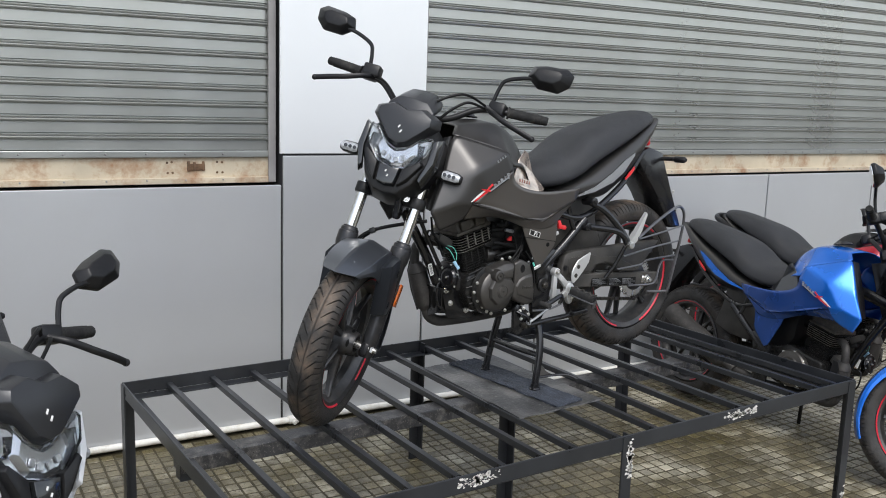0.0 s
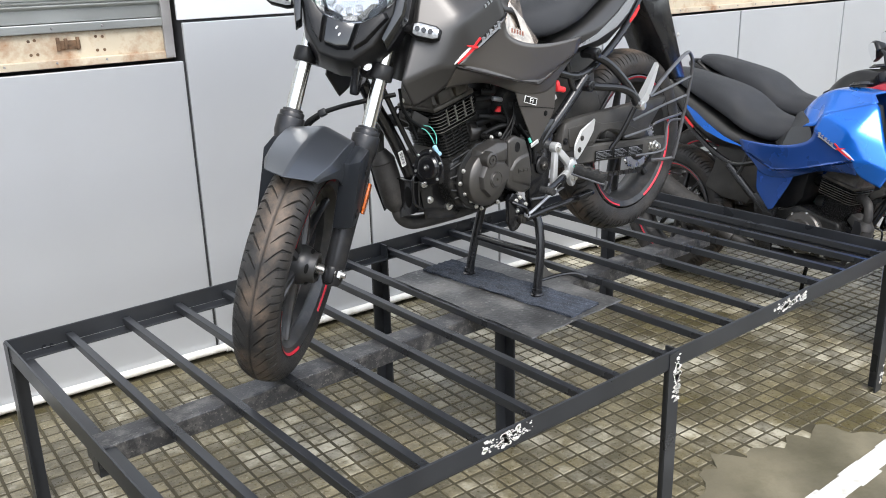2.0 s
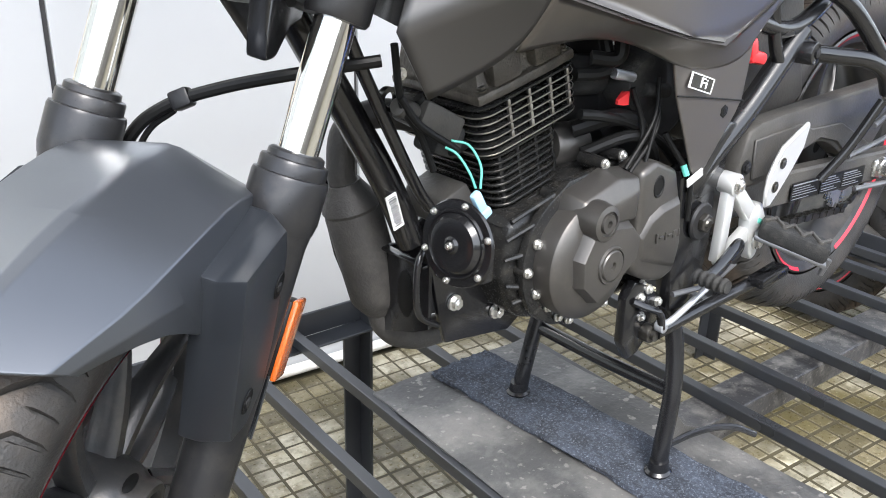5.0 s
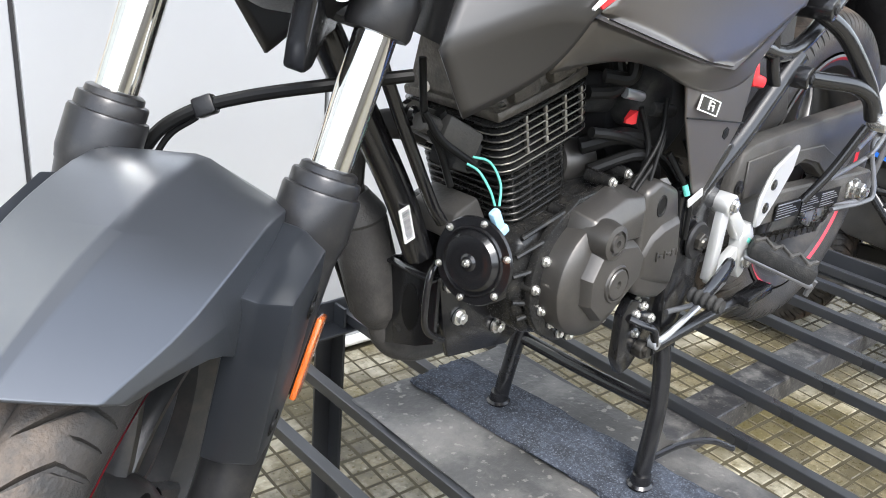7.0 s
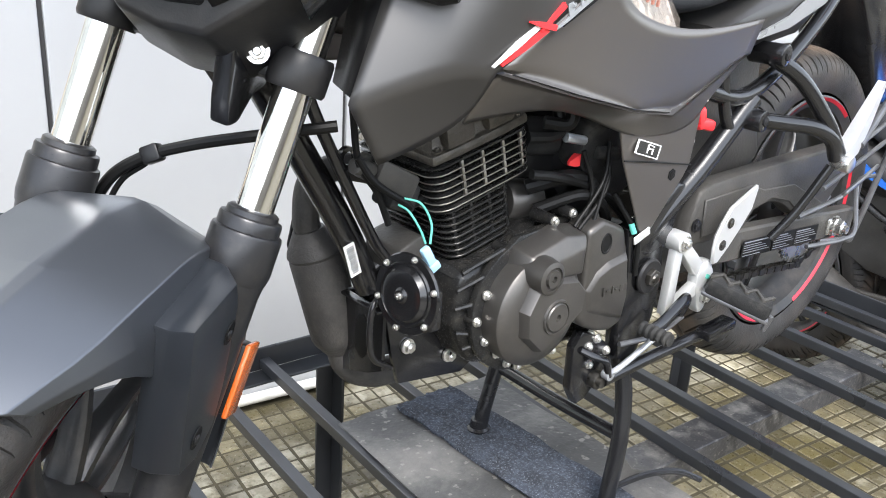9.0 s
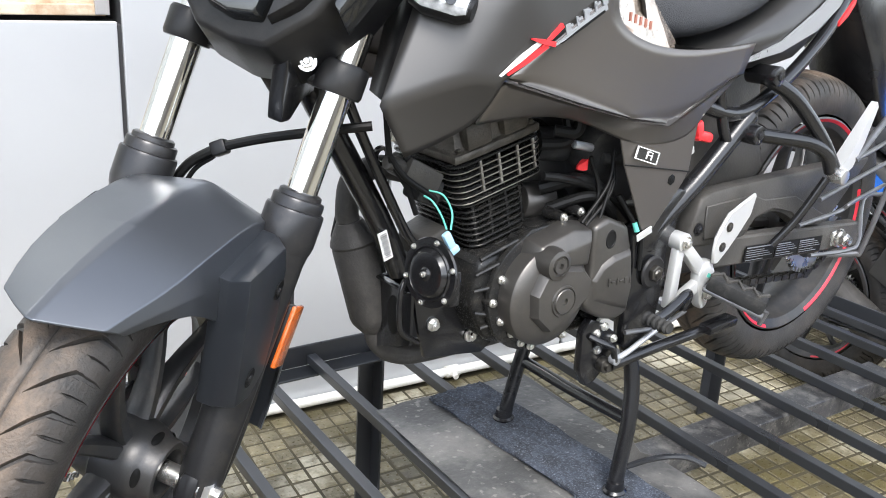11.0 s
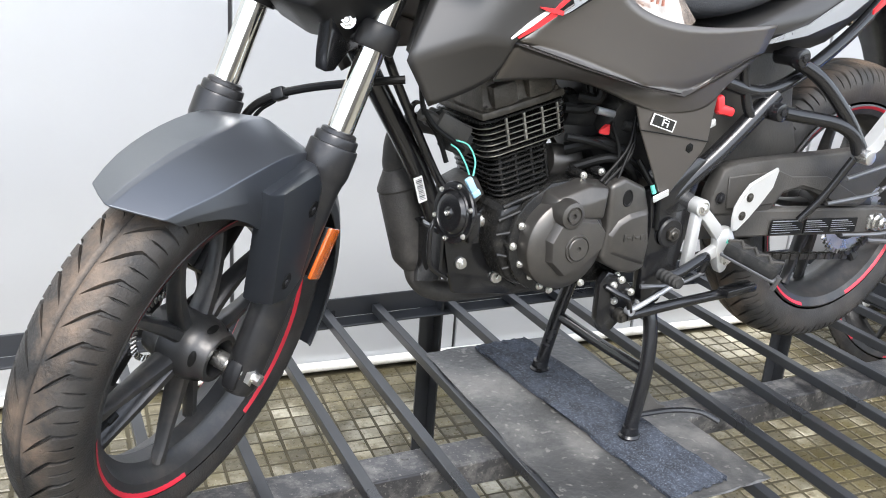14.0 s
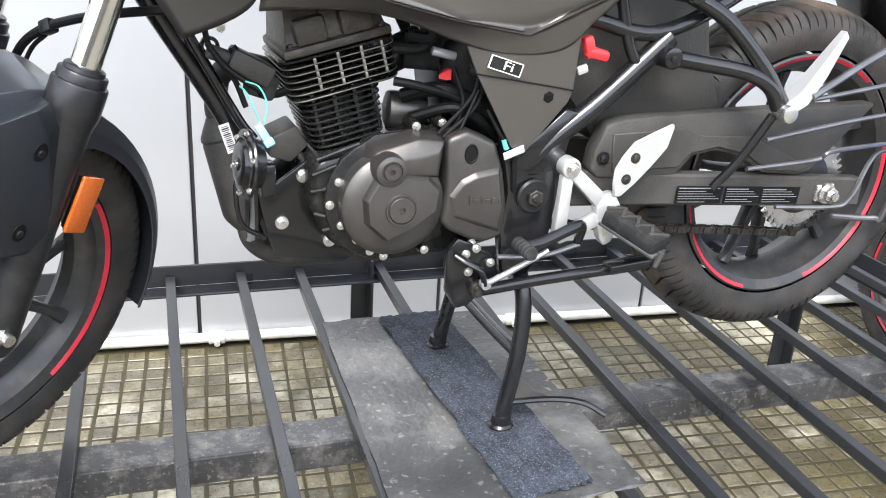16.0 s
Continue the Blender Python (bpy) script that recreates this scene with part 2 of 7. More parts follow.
bm = B()
bmesh.ops.create_grid(bm, x_segments=60, y_segments=60, size=400, matrix=Matrix.Translation((0, 0, -0.012)))
ground = tagged(link("ground", bm, M["concrete"]), "stained grey-brown concrete yard", "ground", kind="structure")
bm = B()
box(bm, (0.75, 0.48, -0.0075), (8.6, 3.0, 0.009), Matrix.Rotation(WALL_TURN, 4, 'Z'))
tagged(link("paving_bed", bm, M["grout"]), "dark wet mortar between the paving tiles", "paving", kind="structure")

# ---- the wall: silver panels with black joints ----
def wall_box(name, material, x0, x1, y0, y1, z0, z1, label, cat, bevel=0.002, parent=None):
    bm = B()
    box(bm, ((x0 + x1) / 2, (y0 + y1) / 2, (z0 + z1) / 2), (x1 - x0, y1 - y0, z1 - z0), None, bevel)
    ob = link(name, bm, material, parent)
    if parent is None:
        ob.matrix_world = WALL_M
        tagged(ob, label, cat, kind="structure")
    return ob

wall = wall_box("wall_north", M["joint"], -9, 12, 0.012, 0.25, 0, 1.175, "low wall backing behind silver cladding panels", "wall", 0)
TOP = 1.185
JOINTS = [-8.2, -6.6, -5.0, -3.45, -1.9, -0.40, 0.362, 1.10, 1.79, 2.92, 4.0, 5.1, 6.2, 7.3, 8.4, 9.6, 10.8, 11.9]
for a, b in zip(JOINTS, JOINTS[1:]):
    wall_box("panel", M["panel"], a + 0.006, b - 0.006, -0.004, 0.0115, 0.03, TOP + 0.136 if a == -0.40 else TOP, "", "", 0.003, wall)
# the pillar between the two shutters
PIL0, PIL1 = -0.41, 0.355
pillar = wall_box("wall_pillar", M["joint"], PIL0 + 0.02, PIL1 - 0.02, 0.012, 0.25, 1.175, 3.6, "pillar backing between two roller shutters", "wall", 0)
wall_box("panel", M["panel_lit"], PIL0, PIL1, -0.004, 0.0115, TOP + 0.146, 3.6, "", "", 0.003, pillar)
wall_box("wall_far_end", M["panel"], 9.0, 12, 0, 0.25, 1.19, 3.6, "silver clad wall beyond the shutter", "wall")
wall_box("wall_near_end", M["panel"], -9, -6.5, 0, 0.25, 1.19, 3.6, "silver clad wall beside the shutter", "wall")
wall_box("lintel", M["panel"], -9, 12, -0.02, 0.3, 3.6, 4.6, "silver fascia over the shutters", "wall")
# unseen upper wall, added to keep sky light off surfaces facing the building
wall_box("wall_upper", M["street"], -9, 12, 0, 0.3, 4.6, 8.5, "unseen wall added over the fascia to block the sky", "wall", 0)
wall_box("wall_back", M["joint"], -9, 12, 0.30, 0.34, 0, 3.6, "dark wall behind the shutters", "wall", 0)

def shutter(name, x0, x1, z0):
    """A roller shutter: corrugated slats that run down to a rusty bottom rail, in steel guides."""
    top = new(name)
    top.matrix_world = WALL_M @ Matrix.Translation((0, 0.085, 0))
    tagged(top, "closed grey galvanised roller shutter with a rust-stained bottom rail", "roller shutter")
    pitch = 0.0746
    bm = B()
    prof = [(0.008, 0.0), (0.000, 0.003), (-0.001, 0.046), (-0.006, 0.049), (-0.013, 0.052), (-0.015, 0.057), (-0.010, 0.0610), (0.002, 0.0620), (0.002, 0.0635), (-0.010, 0.0650), (-0.011, 0.0690), (-0.002, 0.0715), (0.010, 0.0725), (0.010, 0.0746)]
    rows = [[bm.verts.new((x, y, z)) for y, z in prof] for x in (x0, x1)]
    for k in range(len(prof) - 1):
        bm.faces.new((rows[0][k], rows[1][k], rows[1][k + 1], rows[0][k + 1]))
    me = bpy.data.meshes.new("slat")
    bm.to_mesh(me)
    bm.free()
    me.materials.append(M["shutter"])
    z = z0 + 0.152
    while z < 3.6:
        ob = new("slat", me)
        ob.parent = top
        ob.location = (0, 0, z)
        z += pitch
    bm = B()
    box(bm, ((x0 + x1) / 2, 0.0, z0 + 0.062), (x1 - x0, 0.006, 0.116))
    part("bottom_plate", bm, M["rust"], top, "cream bottom plate streaked with orange rust", smooth=False)
    bm = B()
    box(bm, ((x0 + x1) / 2, -0.011, z0 + 0.137), (x1 - x0, 0.020, 0.030), None, 0.003)
    part("rail", bm, M["shutter"], top, smooth=False)
    bm = B()
    box(bm, ((x0 + x1) / 2, -0.012, z0 + 0.017), (x1 - x0, 0.022, 0.028), None, 0.003)
    part("angle_rail", bm, M["rust"], top, smooth=False)
    for i in range(int((x1 - x0) / 0.17)):
        for zz in (z0 + 0.137, z0 + 0.020):
            bm = B()
            x = x0 + 0.06 + i * 0.17
            cyl(bm, (x, -0.021, zz), (x, -0.027, zz), 0.005, 0.003, 8)
            part("rivet", bm, M["guide"], top, smooth=False)
    bm = B()
    lx = x0 + 0.55 * (x1 - x0) if x0 > 0 else x1 - 0.36
    box(bm, (lx, -0.006, z0 + 0.078), (0.078, 0.006, 0.030), None, 0.002)
    for dx, hh in ((-0.036, 0.046), (-0.010, 0.038), (0.030, 0.044)):
        box(bm, (lx + dx, -0.011, z0 + 0.082), (0.012, 0.010, hh), None, 0.003)
    part("lock_plate", bm, M["hasp"], top, "brown rusted lock plate")
    # dark discs laid on the plate put the shade of bolt holes into colour
    for dx, dz in ((-0.130, 0.098), (-0.110, 0.100), (-0.128, 0.052), (-0.106, 0.052), (0.095, 0.100), (0.118, 0.098), (0.095, 0.052), (0.120, 0.052)):
        bm = B()
        cyl(bm, (lx + dx, -0.0030, z0 + dz), (lx + dx, -0.0042, z0 + dz), 0.0055, seg=10)
        part("rust_hole", bm, M["hasp"], top, smooth=False)
    for s, xx in ((-1, x0), (1, x1)):
        bm = B()
        box(bm, (xx - s * 0.012, -0.022, 1.195 + 1.2), (0.030, 0.016, 2.40), None, 0.002)
        box(bm, (xx + s * 0.004, 0.02, 1.195 + 1.2), (0.006, 0.10, 2.40))
        part("guide_rail", bm, M["guide"], top, "dark steel guide rail", smooth=False)
    return top

shutter("roller_shutter", -6.5, PIL0 - 0.008, TOP + 0.004)
shutter("roller_shutter", PIL1 + 0.008, 9.0, TOP + 0.004)

# pipe along the wall's foot
bm = B()
cyl(bm, (-7, -0.022, 0.030), (9, -0.022, 0.030), 0.016, seg=12)
pipe = tagged(part("drain_pipe", bm, M["pipe"], None), "thin white plastic pipe along the foot of the wall", "pipe")
pipe.matrix_world = WALL_M
for x in (-1.6, -0.35, 0.62, 1.75):
    bm = B()
    cyl(bm, (x - 0.025, -0.022, 0.030), (x + 0.025, -0.022, 0.030), 0.021, seg=12, bevel=0.002)
    cyl(bm, (x, -0.022, 0.03), (x, -0.055, 0.022), 0.010, seg=10)
    part("coupling", bm, M["pipe"], pipe)

# ---- broken concrete patch in the paving, and the white parking line ----
bm = B()
ring = []
for k in range(120):
    a = 2 * math.pi * k / 120
    r = 1 + 0.16 * noise.noise(Vector((2.2 * math.cos(a), 2.2 * math.sin(a), 4.0))) + 0.11 * noise.noise(Vector((9 * math.cos(a), 9 * math.sin(a), 1.0)))
    ring.append((0.46 + 0.60 * r * math.cos(a), -0.50 + 0.60 * r * math.sin(a)))
PATCH = ring
vs = [bm.verts.new((x, y, 0.0012)) for x, y in ring]
low = [bm.verts.new((x, y, -0.006)) for x, y in ring]
bm.faces.new(vs)
for k in range(120):
    bm.faces.new((low[k], low[(k + 1) % 120], vs[(k + 1) % 120], vs[k]))
bmesh.ops.recalc_face_normals(bm, faces=bm.faces)
tagged(link("concrete_patch", bm, M["concrete"]), "rough cement patch spread over the paving", "ground", kind="structure")
bm = B()
for i in range(46):
    x = 0.30 + i * 0.12
    w0 = 0.036 + 0.004 * math.sin(i * 2.7)
    box(bm, (x, -0.215 + 0.003 * math.sin(i * 1.9), 0.0034), (0.1205, 2 * w0, 0.002))
tagged(link("painted_line", bm, M["line"]), "worn white painted parking line on the ground", "road marking", kind="structure")

# added unseen walls: close the place behind the camera and darken its reflections
for nm, c, sz in (("wall_street", (0, -9.2, 1.1), (30, 0.3, 2.2)), ("wall_side_1", (-15.0, -3.5, 1.1), (0.3, 11.2, 2.2)), ("wall_side_2", (15.0, -3.5, 1.1), (0.3, 11.2, 2.2))):
    bm = B()
    box(bm, c, sz)
    tagged(link(nm, bm, M["street"]), "unseen wall added to darken reflections near the horizon", "wall", kind="structure")

# ---- the steel display rack ----
H = 0.55
X0, X1, Y0, Y1 = -1.30, 1.243, 0.0, 1.28
rack = new("display_rack")
rack.location = (0, 0, 0)
tagged(rack, "black painted angle-iron display rack with worn cross bars", "rack")

def angle_iron(bm, a, b, up, out, leg=0.045, th=0.005):
    """An L section from a to b: one leg along up, one along out."""
    a, b, up, out = Vector(a), Vector(b), Vector(up), Vector(out)
    loop = [Vector((0, 0, 0)), out * leg, out * leg + up * th, out * th + up * th, out * th + up * leg, up * leg]
    rows = [[bm.verts.new(p + v) for v in loop] for p in (a, b)]
    n = len(loop)
    for k in range(n):
        bm.faces.new((rows[0][k], rows[0][(k + 1) % n], rows[1][(k + 1) % n], rows[1][k]))
    bm.faces.new(rows[0][::-1])
    bm.faces.new(rows[1])
    bmesh.ops.recalc_face_normals(bm, faces=bm.faces)
    return bm

def flat_rail(name, c, s, bevel=0.002):
    bm = B()
    box(bm, c, s, None, bevel)
    return part(name, bm, M["rack"], rack, smooth=False)

# upright leg of each rail and its inward ledge 45 mm lower
for nm, c, s in (("front_rail", ((X0 + X1) / 2, 0.003, H - 0.025), (X1 - X0, 0.006, 0.05)), ("back_rail", ((X0 + X1) / 2, Y1 - 0.003, H - 0.025), (X1 - X0, 0.006, 0.05)),
                 ("end_rail", (X0 + 0.003, (Y0 + Y1) / 2, H - 0.025), (0.006, Y1 - Y0 - 0.012, 0.05)), ("end_rail", (X1 - 0.003, (Y0 + Y1) / 2, H - 0.025), (0.006, Y1 - Y0 - 0.012, 0.05))):
    flat_rail(nm, c, s)
for nm, c, s in (("ledge", ((X0 + X1) / 2, 0.029, H - 0.053), (X1 - X0, 0.05, 0.006)), ("ledge", ((X0 + X1) / 2, Y1 - 0.029, H - 0.053), (X1 - X0, 0.05, 0.006)),
                 ("ledge", (X0 + 0.029, (Y0 + Y1) / 2, H - 0.053), (0.05, Y1 - Y0 - 0.11, 0.006)), ("ledge", (X1 - 0.029, (Y0 + Y1) / 2, H - 0.053), (0.05, Y1 - Y0 - 0.11, 0.006))):
    flat_rail(nm, c, s)
# the long beam under the bars
bm = B()
box(bm, ((X0 + 1.03) / 2, 0.633, H - 0.0685), (1.03 - X0 - 0.02, 0.075, 0.050), None, 0.003)
for x in (-0.98, -0.376, 0.40, 0.95):
    cyl(bm, (x, 0.650, H - 0.0437), (x, 0.650, H - 0.0425), 0.008, seg=12)
part("beam", bm, M["beam"], rack, "grey dusty steel channel worn through its paint", smooth=False)
BARS = [-1.130, -0.965, -0.803, -0.642, -0.478, -0.325, -0.192, -0.003, 0.170, 0.304, 0.456, 0.615, 0.780, 0.930, 1.080, 1.190]
def bar_mesh():
    bm = B()
    box(bm, (0, (Y0 + Y1) / 2, H - 0.0325), (0.021, Y1 - Y0 - 0.02, 0.021), None, 0.0015)
    return bm
first = part("cross_bar", bar_mesh(), M["rack"], rack, smooth=False)
first.location.x = BARS[0]
for x in BARS[1:]:
    ob = new("cross_bar", first.data)
    ob.parent = rack
    ob.location.x = x
def leg(x, y, top=H - 0.006, sx=1, sy=1):
    bm = B()
    angle_iron(bm, (x, y, 0), (x, y, top), (sx, 0, 0), (0, sy, 0), 0.045, 0.006)
    return part("leg", bm, M["rack"], rack, smooth=False)
leg(X0 - 0.003, Y1 + 0.003, sx=1, sy=-1)
leg(X1 + 0.003, -0.003, sx=-1, sy=1)
leg(X0 - 0.003, -0.003)
leg(X1 + 0.003, Y1 + 0.003, sx=-1, sy=-1)
leg(0.012, -0.003, sx=-1, sy=1)
leg(-0.02, Y1 + 0.003, sx=-1, sy=-1)
leg(-0.005, 0.640, H - 0.094, sx=-1, sy=-1)
flat_rail("stub", (-1.262, 0.640, H - 0.110), (0.045, 0.050, 0.033))
# bare patches with white filler paint
rnd = random.Random(4)
def chips(c, along, up, n, spread, tall, out):
    bm = B()
    for i in range(n):
        p = Vector(c) + Vector(along) * max(-spread, min(spread, rnd.gauss(0, spread * 0.45))) + Vector(up) * max(-tall, min(tall, rnd.gauss(0, tall * 0.5))) + Vector(out) * 0.0012
        r = rnd.choice((0.0012, 0.0018, 0.003, 0.006))
        k = rnd.randint(5, 7)
        vs = [bm.verts.new(p + Vector(along) * r * rnd.uniform(0.7, 1.8) * math.cos(6.283 * j / k) + Vector(up) * r * rnd.uniform(0.6, 1) * math.sin(6.283 * j / k)) for j in range(k)]
        f = bm.faces.new(vs)
        r2 = bmesh.ops.extrude_face_region(bm, geom=[f])
        bmesh.ops.translate(bm, verts=[g for g in r2["geom"] if isinstance(g, bmesh.types.BMVert)], vec=Vector(out) * 0.0008)
    bmesh.ops.recalc_face_normals(bm, faces=bm.faces)
    part("paint_flake_patch", bm, M["chip"], rack, "flaked white paint patch", smooth=False)
chips((-0.60, 0, H - 0.022), (1, 0, 0), (0, 0, 1), 130, 0.075, 0.016, (0, -1, 0))
chips((0.545, 0, H - 0.022), (1, 0, 0), (0, 0, 1), 130, 0.085, 0.016, (0, -1, 0))
chips((0.000, -0.003, H - 0.08), (1, 0, 0), (0, 0, 1), 110, 0.014, 0.065, (0, -1, 0))
chips((X1 - 0.01, -0.003, 0.06), (1, 0, 0), (0, 0, 1), 25, 0.012, 0.045, (0, -1, 0))

# ---- sheet and carpet under the centre stand ----
def sheet(name, quad, z0, z1, material, label, cat, cuts=10, rough=0.0):
    bm = B()
    a, b, c, d = [Vector((*p, 0)) for p in quad]
    rows = []
    for zz in (z0, z1):
        rows.append([[bm.verts.new((a.lerp(b, i / cuts).lerp(d.lerp(c, i / cuts), j / cuts)) + Vector((rnd.uniform(-rough, rough) if i in (0, cuts) or j in (0, cuts) else 0, rnd.uniform(-rough, rough) if i in (0, cuts) or j in (0, cuts) else 0, zz + (0.0012 * math.sin(i * 1.3 + j * 0.9) if zz == z1 else 0)))) for j in range(cuts + 1)] for i in range(cuts + 1)])
    for g, flip in ((rows[0], True), (rows[1], False)):
        for i in range(cuts):
            for j in range(cuts):
                f = (g[i][j], g[i + 1][j], g[i + 1][j + 1], g[i][j + 1])
                bm.faces.new(f[::-1] if flip else f)
    ring = [(i, 0) for i in range(cuts)] + [(cuts, j) for j in range(cuts)] + [(i, cuts) for i in range(cuts, 0, -1)] + [(0, j) for j in range(cuts, 0, -1)]
    for (i, j), (k, l) in zip(ring, ring[1:] + ring[:1]):
        bm.faces.new((rows[0][i][j], rows[0][k][l], rows[1][k][l], rows[1][i][j]))
    bmesh.ops.recalc_face_normals(bm, faces=bm.faces)
    return tagged(link(name, bm, material), label, cat)

sheet("steel_sheet", [(-0.195, 0.330), (0.204, 0.348), (0.157, 0.976), (-0.188, 0.980)], H - 0.0225, H - 0.0185, M["plate"], "weathered grey steel sheet laid across the rack bars", "metal sheet", 12, 0.003)
sheet("carpet_strip", [(-0.016, 0.348), (0.118, 0.366), (0.059, 0.972), (-0.073, 0.966)], H - 0.0165, H - 0.0105, M["mat"], "worn blue-grey carpet strip on the steel sheet", "carpet", 24, 0.003)

# ---- motorcycle materials ----
# shroud and side panel share one paint; this copy carries the shroud's shade
M["paint"] = mat("matt_grey_paint_shaded", (0.078, 0.075, 0.073), 0.36, 0.75, 0.06, 3, 0.012, 600, rvar=0.04)
# bluer than the other panels: sky reflection is put into the colour
M["guard"] = mat("matt_grey_guard_sky_tint", (0.100, 0.108, 0.122), 0.32, 0.75, 0.06, 3, 0.012, 600, rvar=0.04)
M["bracket"] = mat("matt_dark_bracket", (0.022, 0.025, 0.030), 0.36, 0.25, 0.08, 4, 0.012, 600, rvar=0.04)
# the same paint, with the side panel's light put into a paler tone
M["paint_lit"] = mat("matt_grey_paint_lit", (0.160, 0.147, 0.136), 0.36, 0.78, 0.06, 3, 0.012, 600, rvar=0.04)
M["plastic"] = mat("black_moulded_plastic", (0.010, 0.010, 0.011), 0.36, 0, 0.3, 12, 0.08, 500, dirt=(0.05, 0.046, 0.04), dirt_amt=0.25, dscale=9)
M["dusty"] = mat("dusty_black_plastic", (0.060, 0.057, 0.053), 0.46, 0.1, 0.3, 10, 0.35, 300, dirt=(0.075, 0.068, 0.058), dirt_amt=0.5, dscale=22)
M["black"] = mat("gloss_black_steel", (0.009, 0.009, 0.010), 0.24, 0.1, 0.3, 10, coat=0.3)
M["seat"] = mat("grained_seat_vinyl", (0.030, 0.031, 0.034), 0.50, 0, 0.15, 9, 0.6, 700, dirt=(0.05, 0.048, 0.044), dirt_amt=0.3, dscale=4)
M["engine"] = mat("black_cast_aluminium", (0.022, 0.022, 0.022), 0.25, 0.45, 0.25, 14, 0.08, 420, dirt=(0.075, 0.068, 0.057), dirt_amt=0.45, dscale=60)
M["head"] = mat("dusty_brown_black_casting", (0.060, 0.053, 0.045), 0.46, 0.4, 0.25, 16, 0.6, 300, dirt=(0.18, 0.16, 0.13), dirt_amt=0.5, dscale=22)
M["cover"] = mat("satin_grey_engine_cover", (0.100, 0.094, 0.088), 0.40, 0.75, 0.14, 9, 0.10, 500, dirt=(0.15, 0.14, 0.12), dirt_amt=0.25, dscale=45, rvar=0.04)
M["fin"] = mat("machined_fin_edge", (0.33, 0.31, 0.28), 0.35, 0.9, 0.25, 30)
M["alloy"] = mat("silver_painted_alloy", (0.66, 0.66, 0.65), 0.34, 0.6, 0.06, 12, 0.15, 300)
M["chrome"] = mat("hard_chrome", (0.80, 0.79, 0.76), 0.10, 1.0, 0.04, 6, rvar=0.04)
M["zinc"] = mat("zinc_bolt", (0.72, 0.71, 0.68), 0.28, 0.95, 0.15, 40)
M["wheel"] = mat("grey_black_cast_wheel", (0.058, 0.058, 0.059), 0.36, 0.6, 0.15, 9, 0.08, 400, dirt=(0.16, 0.14, 0.12), dirt_amt=0.4, dscale=14)
M["red"] = mat("red_rim_stripe", (0.55, 0.02, 0.04), 0.4, 0, 0.12, 20)
M["redcap"] = mat("red_plastic", (0.65, 0.03, 0.035), 0.35, 0, 0.1, 20)
M["orange"] = mat("orange_reflector", (0.52, 0.105, 0.010), 0.2, 0, 0.12, 300, 0.6, 900, coat=0.8)
M["visor"] = mat("dark_satin_visor", (0.030, 0.031, 0.034), 0.32, 0.3, 0.1, 6, 0.05, 500)
M["rod"] = mat("worn_grey_steel_rod", (0.16, 0.16, 0.165), 0.32, 0.7, 0.2, 20)
M["white"] = mat("white_print", (0.75, 0.74, 0.72), 0.5, 0, 0.05, 20)
M["exhaust"] = mat("heat_proof_black_coating", (0.048, 0.046, 0.044), 0.5, 0.25, 0.2, 12, 0.4, 300, dirt=(0.11, 0.10, 0.09), dirt_amt=0.4, dscale=30)
M["fork"] = mat("satin_black_fork_paint", (0.034, 0.034, 0.036), 0.32, 0.6, 0.1, 9, 0.04, 500, dirt=(0.10, 0.09, 0.08), dirt_amt=0.25, dscale=40)
M["cable"] = mat("black_rubber_cable", (0.007, 0.007, 0.007), 0.45, 0, 0.3, 20)
M["rubber"] = mat("ribbed_rubber", (0.020, 0.020, 0.020), 0.7, 0, 0.3, 30, 0.5, 500, dirt=(0.10, 0.095, 0.085), dirt_amt=0.4, dscale=25)
M["brown"] = mat("faded_red_brown_print", (0.30, 0.12, 0.085), 0.4)
M["wire"] = mat("pale_green_wire", (0.10, 0.45, 0.36), 0.45)
M["label"] = mat("pale_blue_connector", (0.30, 0.50, 0.64), 0.4)
M["bronze"] = mat("bronze_foil_film", (0.50, 0.41, 0.34), 0.16, 0.45, 0.6, 22, 0.6, 60, coat=0.8)
M["silver_trim"] = mat("silver_edge_paint", (0.40, 0.41, 0.43), 0.3, 0.6, 0.05, 10)
M["chain"] = mat("oiled_steel_chain", (0.085, 0.080, 0.072), 0.32, 0.85, 0.4, 80)
M["signal"] = mat("clear_signal_lens", (0.42, 0.43, 0.44), 0.12, 0.3, 0.3, 120, coat=0.8)
M["lens_inner"] = mat("lamp_reflector", (0.50, 0.51, 0.53), 0.16, 0.9, 0.1, 30)


def tyre_material():
    """Black rubber whose running band carries brown dust, thick by the band's own mask and broken by noise."""
    m = mat("dusty_tyre_rubber", (0.030, 0.029, 0.028), 0.50, 0, 0.35, 24, 0.5, 300, dirt=(0.150, 0.110, 0.080), dirt_amt=0.75, dscale=9)
    n, l = m.node_tree.nodes, m.node_tree.links
    at = n.new("ShaderNodeAttribute")
    at.attribute_name = "dust"
    dm = [k for k in n if k.type == 'MIX'][-1]
    src = dm.inputs["Factor"].links[0].from_socket
    dr = src.node
    dr.inputs["From Min"].default_value, dr.inputs["From Max"].default_value = 0.44, 0.66
    mul = n.new("ShaderNodeMath")
    mul.operation = 'MULTIPLY'
    l.new(at.outputs["Fac"], mul.inputs[0])
    l.new(src, mul.inputs[1])
    l.new(mul.outputs[0], dm.inputs["Factor"])
    return m
M["tyre"] = tyre_material()
M["sidewall"] = mat("dusty_sidewall_rubber", (0.055, 0.053, 0.051), 0.6, 0, 0.2, 12, 0.3, 400, dirt=(0.10, 0.085, 0.07), dirt_amt=0.4, dscale=9)

